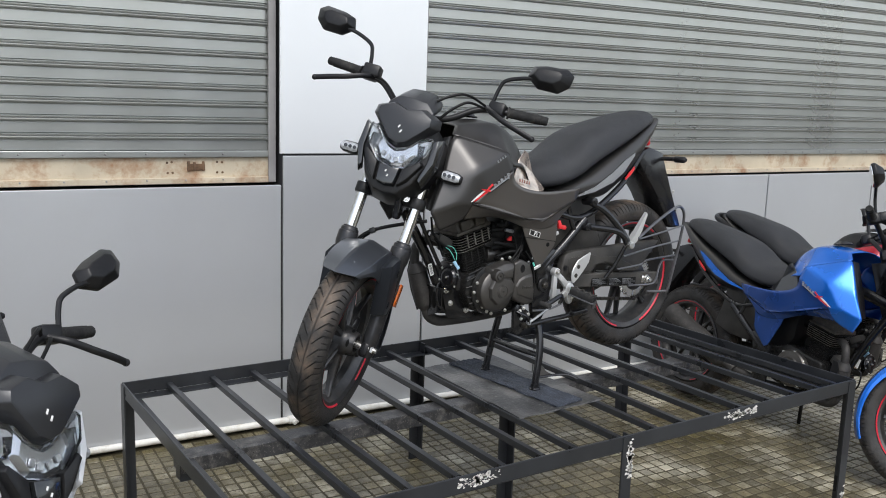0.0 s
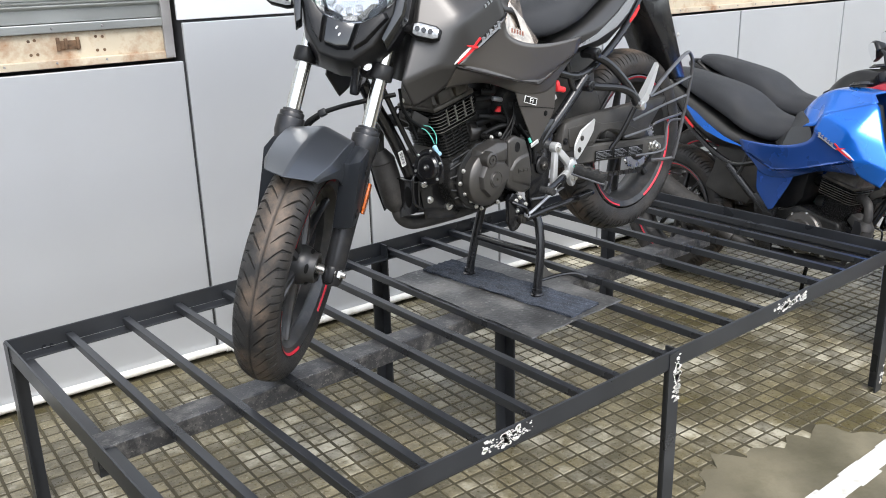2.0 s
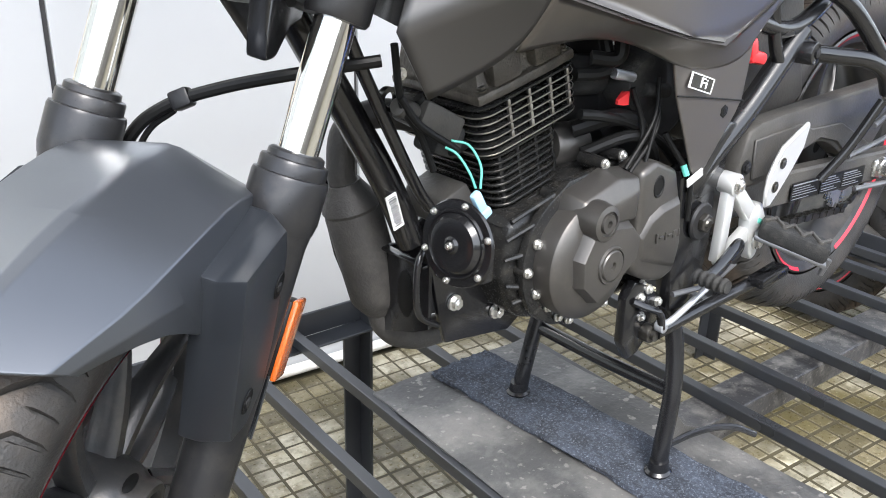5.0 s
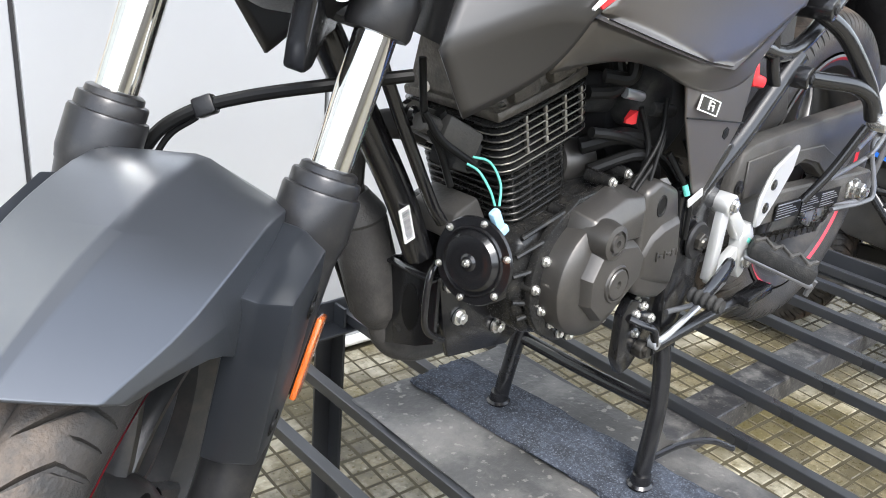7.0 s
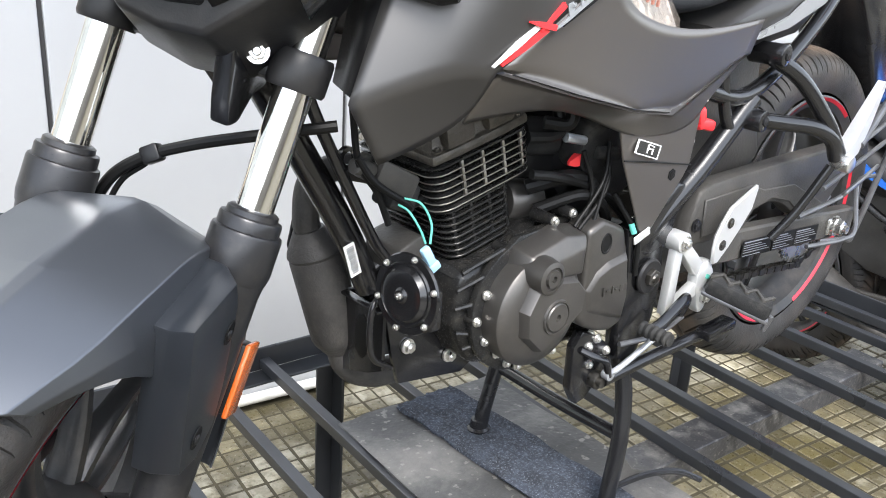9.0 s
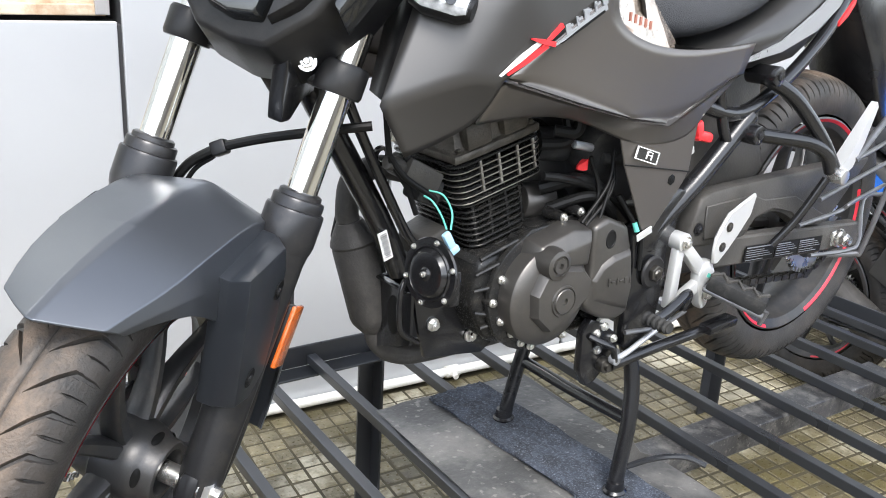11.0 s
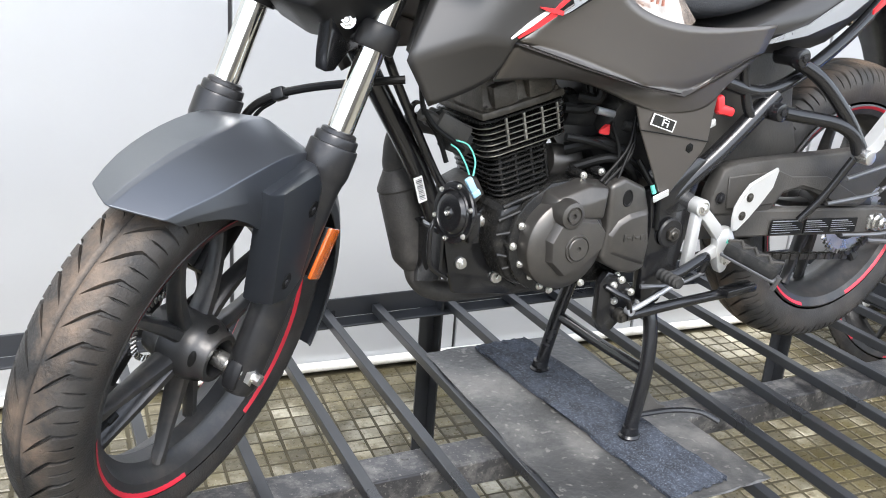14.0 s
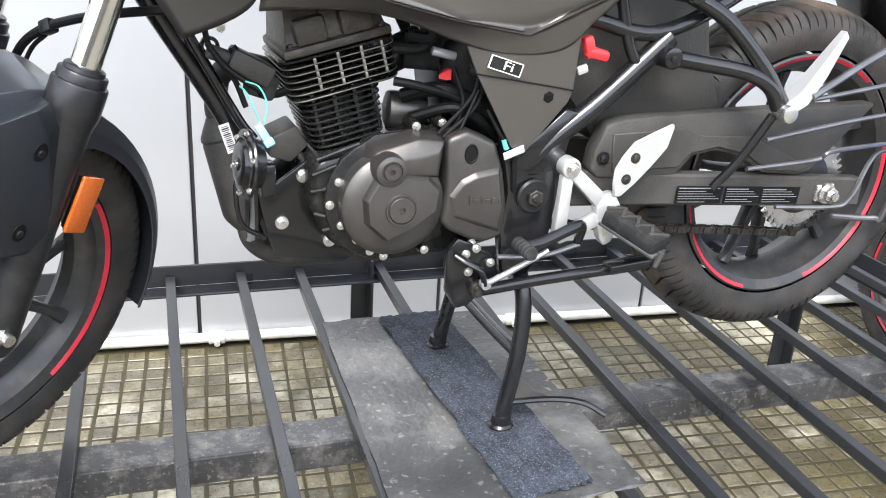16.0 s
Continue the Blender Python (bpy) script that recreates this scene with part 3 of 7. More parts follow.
for key, level in (("plastic", 0.28), ("dusty", 0.2), ("cable", 0.16), ("rubber", 0.16), ("tyre", 0.25), ("engine", 0.35), ("seat", 0.25), ("exhaust", 0.2)):
    M[key].node_tree.nodes["Principled BSDF"].inputs["Specular IOR Level"].default_value = level
glass = bpy.data.materials.new("clear_lens")
glass.use_nodes = True
g = glass.node_tree.nodes["Principled BSDF"]
g.inputs["Transmission Weight"].default_value, g.inputs["Roughness"].default_value, g.inputs["IOR"].default_value = 1.0, 0.03, 1.3
g.inputs["Base Color"].default_value = (0.92, 0.95, 0.97, 1)
M["glass"] = glass
smoke = bpy.data.materials.new("smoked_lens")
smoke.use_nodes = True
g = smoke.node_tree.nodes["Principled BSDF"]
g.inputs["Base Color"].default_value, g.inputs["Roughness"].default_value, g.inputs["Coat Weight"].default_value = (0.012, 0.013, 0.014, 1), 0.16, 0.6
M["smoke"] = smoke
mirror = bpy.data.materials.new("mirror_glass")
mirror.use_nodes = True
g = mirror.node_tree.nodes["Principled BSDF"]
g.inputs["Metallic"].default_value, g.inputs["Roughness"].default_value, g.inputs["Base Color"].default_value = 1, 0.02, (0.85, 0.86, 0.87, 1)
M["mirror"] = mirror

# ---- the motorcycle: x to its rear, y to its right side, z up from the floor it stands on ----
bike = new("motorcycle")
tagged(bike, "matt dark grey naked motorcycle on its centre stand, handlebar turned", "motorcycle")

RAKE, STEER = radians(21.6), radians(39.0)
cr, sr, cs, ss = math.cos(RAKE), math.sin(RAKE), math.cos(STEER), math.sin(STEER)
FWD, RIGHT, UP = Vector((-cr * cs, -ss, sr * cs)), Vector((-cr * ss, cs, sr * ss)), Vector((sr, 0, cr))
MF = Matrix((( -FWD.x, RIGHT.x, UP.x, -0.6185), (-FWD.y, RIGHT.y, UP.y, -0.0085), (-FWD.z, RIGHT.z, UP.z, 0.589), (0, 0, 0, 1)))


def P(name, bm, material, label="", parent=None, smooth=True, sharp=35, mods=(), front=False):
    """A part of the motorcycle; front: given in the steering's own axes (x back, y right, z up the fork)."""
    if front:
        bmesh.ops.transform(bm, matrix=MF if front is True else front, verts=bm.verts)
    return part(name, bm, M[material], parent or bike, label, smooth, sharp, mods)


PANEL = (("SOLIDIFY", {"thickness": 0.004, "offset": -1.0}), ("BEVEL", {"width": 0.006, "segments": 3, "limit_method": 'ANGLE', "angle_limit": radians(9)}), ("WEIGHTED_NORMAL", {"keep_sharp": False}))


def shell(name, verts, faces, material, label="", mirrored=True, front=False, mods=PANEL, parent=None, creases=()):
    """A thin moulded panel on the left side, and its twin on the right."""
    out = []
    for s in ((1, -1) if mirrored else (1,)):
        bm = B()
        vs = [bm.verts.new((x, y * s, z)) for x, y, z in verts]
        for f in faces:
            bm.faces.new([vs[i] for i in (f if s == 1 else f[::-1])])
        if creases:
            lay = bm.edges.layers.float.new("crease_edge")
            for i, j, w in creases:
                e = bm.edges.get((vs[i], vs[j]))
                if e:
                    e[lay] = w
        out.append(P(name, bm, material, label, parent, True, 180, mods, front))
    return out


def bolt(c, axis, r=0.008, h=0.008, parent=None, material="zinc", front=False, name="bolt"):
    c, axis = Vector(c), Vector(axis).normalized()
    bm = B()
    cyl(bm, c, c + axis * h * 0.35, r * 1.35, seg=16)
    cyl(bm, c + axis * h * 0.3, c + axis * h, r, seg=6, bevel=r * 0.12)
    cyl(bm, c + axis * h, c + axis * h * 1.15, r * 0.55, r * 0.4, seg=10)
    return P(name, bm, material, "", parent, False, front=front)


LEFT = (0, -1, 0)

# ---------- wheels ----------
def tyre_mesh(R, W, pitch):
    """A tyre turned round y with cut chevron grooves whose walls follow the mesh; "dust" marks the running band."""
    nw, rim = 56, 0.216
    bm = B()
    lay = bm.verts.layers.float.new("dust")
    cnt = round(2 * math.pi * R / pitch)
    # long and short grooves of one pitch: place, reach across the tread, half width
    grooves = ((0.25, 0.10, 0.97, 0.0019), (0.75, 0.50, 0.95, 0.0012))
    grid = []
    for i in range(cnt):
        cols = []
        for gi in (0, 1):
            cols += [(gi, -1.55, 0), (gi, -0.85, 1), (gi, 0.85, 1), (gi, 1.55, 0), (gi, None, 0), (gi, None, 1)]
        for gi, side_, cut in cols:
            row = []
            for k in range(nw + 1):
                u = -1 + 2 * k / nw
                th = u * radians(118)
                au = abs(th)
                v = au / radians(84)
                vc = min(v, 1.0)
                sweep = 0.10 * (1 - vc) if vc > 0.5 else 0.05 + 1.7 * (0.5 - vc) + 0.9 * (0.5 - vc) ** 2
                role = gi if u <= 0 else 1 - gi
                place, v0, v1, hw = grooves[role]
                place = grooves[gi][0]
                open_ = max(0.0, min(1.0, (v - v0) * 7, (v1 - v) * 12)) if v0 < v < v1 else 0.0
                w = hw * (0.25 + 0.75 * open_) * (1.3 if 0.3 < v < 0.62 else 1.0)
                if side_ is None:
                    ph = place + (0.16 if cut == 0 else 0.34)
                    deep = 0.0
                else:
                    ph = place + side_ * w / pitch
                    deep = 0.0065 * min(1.0, open_ * 3) if cut else 0.0
                if au < radians(2.6):
                    deep = 0.0035
                a = 2 * math.pi * (i + ph + sweep) / cnt
                y = (W / 2) * math.sin(th)
                r = R - (R - rim) * 0.43 * (1 - math.cos(th)) - 0.02 * u ** 4 - deep
                vt = bm.verts.new((r * math.cos(a), y, r * math.sin(a)))
                vt[lay] = max(0, min(1, (0.60 - v) / 0.30)) * (0.2 if deep > 0.002 else 1.0) + (0.22 if deep < 0.002 else 0.02)
                row.append(vt)
            grid.append(row)
    for i in range(len(grid)):
        p, q = grid[i], grid[(i + 1) % len(grid)]
        for k in range(nw):
            bm.faces.new((p[k], p[k + 1], q[k + 1], q[k]))
    bmesh.ops.recalc_face_normals(bm, faces=bm.faces)
    return bm


def wheel(name, centre, R, W, rim_w, m, label):
    """Tyre, rim, paired spokes, hub and red stripes about the local y axis, placed by m."""
    def put(nm, bm, material, lab="", parent=None, sharp=35, smooth=True):
        bmesh.ops.transform(bm, matrix=m, verts=bm.verts)
        return part(nm, bm, M[material], parent or bike, lab, smooth, sharp)
    tyre = put("tyre", tyre_mesh(R, W, 0.041), "tyre", label, sharp=50)
    h = rim_w / 2
    bm = B()
    lathe(bm, [(0.222, -h), (0.226, -h - 0.004), (0.222, -h - 0.006), (0.205, -h + 0.002), (0.196, -h * 0.45), (0.186, -0.012), (0.186, 0.012), (0.196, h * 0.45), (0.205, h - 0.002), (0.222, h + 0.006), (0.226, h + 0.004), (0.222, h), (0.205, h * 0.6), (0.200, 0), (0.205, -h * 0.6), (0.222, -h)], 96)
    rim = put("rim", bm, "wheel", "grey-black cast rim", sharp=40)
    for s in (-1, 1):
        for a0 in (-28, 92, 212):
            bm = B()
            w = 82
            lathe(bm, [(0.2130, s * (h - 0.0005)), (0.2145, s * (h + 0.0022)), (0.2222, s * (h + 0.0072))], 24, None, a0, a0 + w)
            put("rim_stripe", bm, "red", "red rim stripe", rim)
    for i in range(5):
        for dlt in (-9, 9):
            a = radians(72 * i + dlt + 12)
            b2 = radians(72 * i + dlt * 1.9 + 12)
            bm = B()
            rings = []
            for t in range(7):
                f = t / 6
                ang = a + (b2 - a) * f
                r = 0.036 + (0.192 - 0.036) * f
                wd = 0.0115 - 0.0055 * f + 0.006 * max(0, f - 0.85) * 6
                dp = 0.017 - 0.008 * f
                c = Vector((math.cos(ang), 0, math.sin(ang)))
                t2 = Vector((-math.sin(ang), 0, math.cos(ang)))
                rings.append([c * r + t2 * (wd * p) + Vector((0, dp * q_ + math.copysign(h * 0.42, dlt) * f * f, 0)) for p, q_ in ((-1, -0.6), (-0.6, -1), (0.6, -1), (1, -0.6), (1, 0.6), (0.6, 1), (-0.6, 1), (-1, 0.6))])
            loft(bm, rings)
            put("spoke", bm, "wheel", "", rim)
    bm = B()
    lathe(bm, [(0.0, -0.034), (0.026, -0.034), (0.0275, -0.055), (0.029, -0.058), (0.036, -0.058), (0.0385, -0.055), (0.0395, -0.044), (0.0445, -0.036), (0.0475, -0.030), (0.050, -0.018), (0.051, 0.0), (0.050, 0.016), (0.044, 0.022), (0.040, 0.04), (0.038, 0.05), (0.0, 0.05)], 40)
    put("hub", bm, "wheel", "", rim)
    # the hub is not hollowed; black ellipses paint the shade of its pockets
    for i in range(5):
        a = radians(72 * i + 48)
        bm = B()
        lathe(bm, [(0.0, -0.0004), (0.0050, -0.0004), (0.0058, 0.0004)], 14, Matrix.Rotation(-a, 4, 'Y') @ Matrix.Translation((0.0428, -0.0402, 0)) @ Matrix.Rotation(radians(58), 4, 'Z') @ Matrix.Diagonal((0.9, 1, 2.2, 1)))
        put("hub_pocket", bm, "cable", "", rim)
    bm = B()
    c0 = Vector((math.cos(radians(228)), 0, math.sin(radians(228))))
    tube(bm, [c0 * 0.188, c0 * 0.178, c0 * 0.150], 0.006, 8)
    cyl(bm, c0 * 0.162, c0 * 0.145, 0.0075, seg=10)
    put("valve", bm, "cable", "", rim)
    # moulded sidewall rings and print bars
    for s in (-1, 1):
        bm = B()
        lathe(bm, [(0.236, s * (W / 2 - 0.010)), (0.238, s * (W / 2 - 0.0065)), (0.2405, s * (W / 2 - 0.0058)), (0.243, s * (W / 2 - 0.0045))], 96)
        put("bead_ring", bm, "sidewall", "", tyre)
    return tyre, rim


MW = MF @ Matrix.Translation((-0.043, 0, -0.353))
wheel("front_wheel", None, 0.296, 0.104, 0.080, MW @ Matrix.Rotation(radians(8), 4, 'Y'), "front tyre with brown dust on its cut tread")
REAR = Vector((0.600, 0.0, 0.358))
wheel("rear_wheel", None, 0.310, 0.134, 0.112, Matrix.Translation(REAR) @ Matrix.Rotation(radians(40), 4, 'Y'), "rear tyre with dirt on the tread")

# front brake disc, carrier and sensor ring on the right side
bm = B()
lathe(bm, [(0.100, 0.062), (0.138, 0.062), (0.138, 0.066), (0.100, 0.066), (0.100, 0.062)], 72, MW)
disc = P("brake_disc", bm, "rod", "steel front brake disc")
for i in range(5):
    a = radians(72 * i + 20)
    bm = B()
    box(bm, (0.074 * math.cos(a), 0.060, 0.074 * math.sin(a)), (0.066, 0.005, 0.020), Matrix.Rotation(-a - radians(14), 4, 'Y'), 0.002)
    bmesh.ops.transform(bm, matrix=MW, verts=bm.verts)
    P("carrier_arm", bm, "plastic", "", disc)
bm = B()
for i in range(40):
    a = 2 * math.pi * i / 40
    box(bm, (0.052 * math.cos(a), 0.052, 0.052 * math.sin(a)), (0.010, 0.003, 0.004), Matrix.Rotation(-a, 4, 'Y'))
bmesh.ops.transform(bm, matrix=MW, verts=bm.verts)
P("sensor_ring", bm, "zinc", "toothed wheel-speed ring", disc, smooth=False)
bm = B()
box(bm, (0.045, 0.075, -0.225), (0.05, 0.06, 0.11), Matrix.Rotation(radians(20), 4, 'Y'), 0.008)
P("brake_caliper", bm, "plastic", "black brake caliper", front=True)

# ---------- forks ----------
for s in (-1, 1):
    y = 0.096 * s
    bm = B()
    cyl(bm, (-0.035, y, -0.02), (-0.035, y, 0.345), 0.0185, seg=32)
    fork = P("fork_tube", bm, "chrome", "polished chrome fork tube", front=True)
    bm = B()
    lathe(bm, [(0, -0.385), (0.020, -0.385), (0.026, -0.37), (0.0265, -0.30), (0.029, -0.16), (0.030, -0.07), (0.0325, -0.05), (0.0325, -0.030), (0.0, -0.030)], 32, Matrix.Translation((-0.035, y, 0)) @ Matrix.Rotation(radians(90), 4, 'X') )
    P("fork_leg", bm, "fork", "satin black fork leg", fork, front=True)
    bm = B()
    lathe(bm, [(0.0, -0.056), (0.0325, -0.056), (0.0345, -0.046), (0.0345, -0.012), (0.0335, -0.009), (0.0305, -0.008), (0.0305, 0.002), (0.0295, 0.004), (0.0255, 0.005), (0.0250, 0.010), (0.022, 0.012), (0.0, 0.012)], 32, Matrix.Translation((-0.035, y, 0)) @ Matrix.Rotation(radians(90), 4, 'X'))
    P("dust_seal", bm, "fork", "", fork, front=True)
    bm = B()
    lathe(bm, [(0.0, 0.128), (0.027, 0.128), (0.029, 0.132), (0.029, 0.160), (0.027, 0.164), (0.0, 0.164)], 28, Matrix.Translation((-0.035, y, 0)) @ Matrix.Rotation(radians(90), 4, 'X'))
    P("clamp", bm, "plastic", "", fork, front=True)
    bm = B()
    box(bm, (-0.038, y * 0.97, -0.358), (0.054, 0.026, 0.046), None, 0.009)
    P("axle_lug", bm, "plastic", "", fork, front=True)
bm = B()
cyl(bm, (-0.043, -0.085, -0.353), (-0.043, 0.10, -0.353), 0.010, seg=18)
cyl(bm, (-0.043, -0.075, -0.353), (-0.043, -0.036, -0.353), 0.013, seg=18)
axle = P("front_axle", bm, "zinc", front=True)
bm = B()
cyl(bm, (-0.043, -0.100, -0.353), (-0.043, -0.106, -0.353), 0.0175, seg=20)
cyl(bm, (-0.043, -0.104, -0.353), (-0.043, -0.119, -0.353), 0.0155, seg=6, bevel=0.001)
cyl(bm, (-0.043, -0.119, -0.353), (-0.043, -0.129, -0.353), 0.0085, seg=12)
P("axle_nut", bm, "zinc", "", axle, smooth=False, front=True)
# yokes and steering stem
bm = B()
box(bm, (-0.015, 0, 0.146), (0.055, 0.17, 0.032), None, 0.008)
cyl(bm, (0, 0, 0.13), (0, 0, 0.32), 0.024, seg=20)
box(bm, (-0.015, 0, 0.335), (0.060, 0.23, 0.026), None, 0.008)
P("yoke", bm, "plastic", "black fork yokes", front=True)
bolt((-0.068, -0.064, 0.150), (-1, -0.25, 0), 0.0082, 0.010, front=True)
# wiring tube to the front brake
bm = B()
tube(bm, [(0.03, -0.13, 0.11), (0.01, -0.062, 0.075), (0.008, 0.0, 0.043), (0.008, 0.046, 0.012), (0.008, 0.072, -0.025), (0.012, 0.080, -0.09), (0.03, 0.082, -0.19)], 0.0062, 10, 8)
tube(bm, [(0.014, 0.040, 0.010), (0.017, 0.062, -0.020), (0.020, 0.072, -0.08)], 0.0032, 8, 8)
hose = P("brake_hose", bm, "cable", "black front brake hose", front=True)
bm = B()
box(bm, (0.009, 0.034, 0.022), (0.018, 0.020, 0.018), Matrix.Rotation(radians(-38), 4, 'X'), 0.003)
P("hose_clip", bm, "plastic", "", hose, front=True)

# ---------- front mudguard ----------
def between(t, table):
    """Smooth value at t through the table's points."""
    for i in range(len(table) - 1):
        (t0, v0), (t1, v1) = table[i], table[i + 1]
        if t <= t1 or i == len(table) - 2:
            ta, va = table[max(0, i - 1)]
            tb, vb = table[min(len(table) - 1, i + 2)]
            m0, m1 = (v1 - va) / (t1 - ta), (vb - v0) / (tb - t0)
            h, f = t1 - t0, (t - t0) / (t1 - t0)
            return (2 * f ** 3 - 3 * f * f + 1) * v0 + (f ** 3 - 2 * f * f + f) * h * m0 + (3 * f * f - 2 * f ** 3) * v1 + (f ** 3 - f * f) * h * m1
bm = B()
rings = []
for i in range(29):
    ang = 49.5 - 142.5 * i / 28
    low = between(-ang, ((-55, 0.302), (-49, 0.300), (-45, 0.293), (-37, 0.276), (-30, 0.255), (-25, 0.236), (-19, 0.228), (0, 0.240), (20, 0.268), (93, 0.290)))
    fold = between(-ang, ((-55, 0.326), (-45, 0.318), (-35, 0.312), (-22, 0.314), (-8, 0.322), (4, 0.318), (15, 0.308), (93, 0.300)))
    ridge = between(-ang, ((-55, 0.350), (-45, 0.339), (-35, 0.332), (-22, 0.331), (-10, 0.340), (-2, 0.340), (6, 0.326), (14, 0.314), (93, 0.306)))
    slim = between(-ang, ((-55, 0.60), (-50, 0.69), (-44, 0.82), (-36, 0.95), (-20, 1.02), (5, 1.0), (30, 0.86), (93, 0.74)))
    ring = []
    for y, r, lead in ((-0.088, low, -1.8), (-0.086, (low + fold) / 2, -0.9), (-0.076, fold, 0.4), (-0.040, fold * 0.48 + ridge * 0.52, 2.6), (-0.006, ridge, 4.4), (0.006, ridge, 4.4), (0.040, fold * 0.48 + ridge * 0.52, 2.6), (0.076, fold, 0.2), (0.086, (low + fold) / 2, -1.6), (0.088, low, -3.0)):
        a = radians(ang + lead * max(0.0, 1 - i / 4))
        ring.append(Vector((-0.043 - r * math.sin(a), y * slim, -0.353 + r * math.cos(a))))
    rings.append(ring)
loft(bm, rings, False, False)
P("front_mudguard", bm, "guard", "matt grey faceted front mudguard", front=True, sharp=180, mods=(("SOLIDIFY", {"thickness": 0.0035, "offset": -1.0}), ("BEVEL", {"width": 0.004, "segments": 3, "limit_method": 'ANGLE', "angle_limit": radians(15)}), ("WEIGHTED_NORMAL", {"keep_sharp": False})))
for s in (-1, 1):
    # side bracket that carries the mudguard on the fork
    foot = [(-0.180, -0.086), (-0.092, -0.036), (-0.046, -0.055), (-0.040, -0.145), (-0.036, -0.198), (-0.056, -0.242), (-0.112, -0.240), (-0.156, -0.140)]
    face = [(-0.198, -0.074), (-0.130, -0.040), (-0.106, -0.066), (-0.070, -0.150), (-0.060, -0.194), (-0.080, -0.224), (-0.114, -0.230), (-0.164, -0.132)]
    bm = B()
    if s > 0:
        foot, face = [(x * 0.8 - 0.012, z - 0.02) for x, z in foot], [(x * 0.8 - 0.012, z - 0.02) for x, z in face]
    loft(bm, [[(x, s * 0.078, z) for x, z in foot], [(x, s * 0.097, z) for x, z in foot], [(x, s * (0.125 if s < 0 else 0.112), z) for x, z in face]])
    bmesh.ops.recalc_face_normals(bm, faces=bm.faces)
    bmesh.ops.bevel(bm, geom=list(bm.edges), offset=0.003, segments=2, affect='EDGES', profile=0.5)
    bmesh.ops.translate(bm, verts=bm.verts, vec=(0.023, 0, -0.004))
    brk = P("mudguard_bracket", bm, "bracket", "", front=True, sharp=30)
    for x, z in ((-0.085, -0.094), (-0.079, -0.199)) if s < 0 else ():
        # near-black disc on the face paints the shade of the screw's recess
        bm = B()
        lathe(bm, [(0.0095, 0.0006), (0.0105, 0.0008), (0.0112, 0.0), (0.0, 0.0003), ], 18, Matrix.Translation((x, s * 0.1255, z)) @ (Matrix.Identity(4) if s > 0 else Matrix.Rotation(math.pi, 4, 'X')) @ Matrix.Diagonal((0.85, 1, 1.1, 1)))
        P("screw_recess", bm, "cable", "", brk, front=True)
        bm = B()
        lathe(bm, [(0.0, 0.0022), (0.004, 0.0022), (0.0055, 0.0010), (0.0055, 0.0)], 12, Matrix.Translation((x + 0.001, s * 0.1255, z - 0.002)) @ (Matrix.Identity(4) if s > 0 else Matrix.Rotation(math.pi, 4, 'X')))
        P("screw", bm, "plastic", "", brk, front=True)
# orange side reflectors
for s in (-1, 1):
    bm = B()
    box(bm, (0.003, s * 0.1185, -0.160), (0.026, 0.010, 0.074), Matrix.Rotation(radians(3), 4, 'Y') @ Matrix.Rotation(s * radians(-2), 4, 'Z'), 0.003)
    rf = P("reflector_base", bm, "plastic", front=True)
    bm = B()
    box(bm, (0.003, s * 0.1262, -0.160), (0.034, 0.006, 0.078), Matrix.Rotation(radians(3), 4, 'Y') @ Matrix.Rotation(s * radians(-2), 4, 'Z'), 0.002)
    P("reflector", bm, "orange", "orange side reflector", rf, front=True)

# ---------- headlamp and screen ----------
def poly_block(outer, inner, x0, x1, bevel):
    """A block between two outlines in y and z, at x0 and x1."""
    bm = B()
    loft(bm, [[(x1, y, z) for y, z in outer], [(x0, y, z) for y, z in inner]])
    if bevel:
        bmesh.ops.bevel(bm, geom=list(bm.edges), offset=bevel, segments=2, affect='EDGES', profile=0.5)
    return bm


def sym(half):
    return half + [(-y, z) for y, z in half[::-1] if abs(y) > 1e-6]


def wide(half):
    return sym([(y * 1.13, z) for y, z in half])


BACK = wide([(0, 0.40), (0.075, 0.405), (0.118, 0.36), (0.125, 0.27), (0.095, 0.18), (0.05, 0.125), (0, 0.115)])
FRONT = wide([(0, 0.375), (0.060, 0.375), (0.095, 0.335), (0.100, 0.27), (0.072, 0.19), (0.035, 0.145), (0, 0.14)])
lamp = P("headlamp", poly_block(BACK, FRONT, -0.135, -0.03, 0.006), "plastic", "black headlamp housing with clear LED lens", front=True, sharp=40)
SH0 = wide([(0, 0.420), (0.050, 0.440), (0.100, 0.415), (0.104, 0.385), (0.070, 0.345), (0.032, 0.300), (0, 0.288)])
SH1 = wide([(0, 0.412), (0.040, 0.424), (0.078, 0.402), (0.080, 0.378), (0.054, 0.344), (0.026, 0.310), (0, 0.299)])
P("shield", poly_block(SH0, SH1, -0.176, -0.128, 0.004), "visor", "dark satin headlamp shield", lamp, front=True, sharp=25)
LN0 = wide([(0, 0.288), (0.032, 0.300), (0.070, 0.344), (0.096, 0.352), (0.092, 0.290), (0.050, 0.236), (0, 0.226)])
bm = poly_block([(y, z) for y, z in LN0], [(y * 0.94, 0.285 + (z - 0.285) * 0.9) for y, z in LN0], -0.138, -0.130, 0)
P("lamp_bezel", bm, "smoke", "", lamp, front=True, smooth=False)
bm = poly_block(wide([(0, 0.284), (0.030, 0.296), (0.056, 0.322), (0.064, 0.285), (0.038, 0.242), (0, 0.233)]), wide([(0, 0.276), (0.024, 0.286), (0.046, 0.306), (0.052, 0.280), (0.032, 0.248), (0, 0.240)]), -0.146, -0.139, 0)
P("reflector_bowl", bm, "lens_inner", "", lamp, front=True, smooth=False)
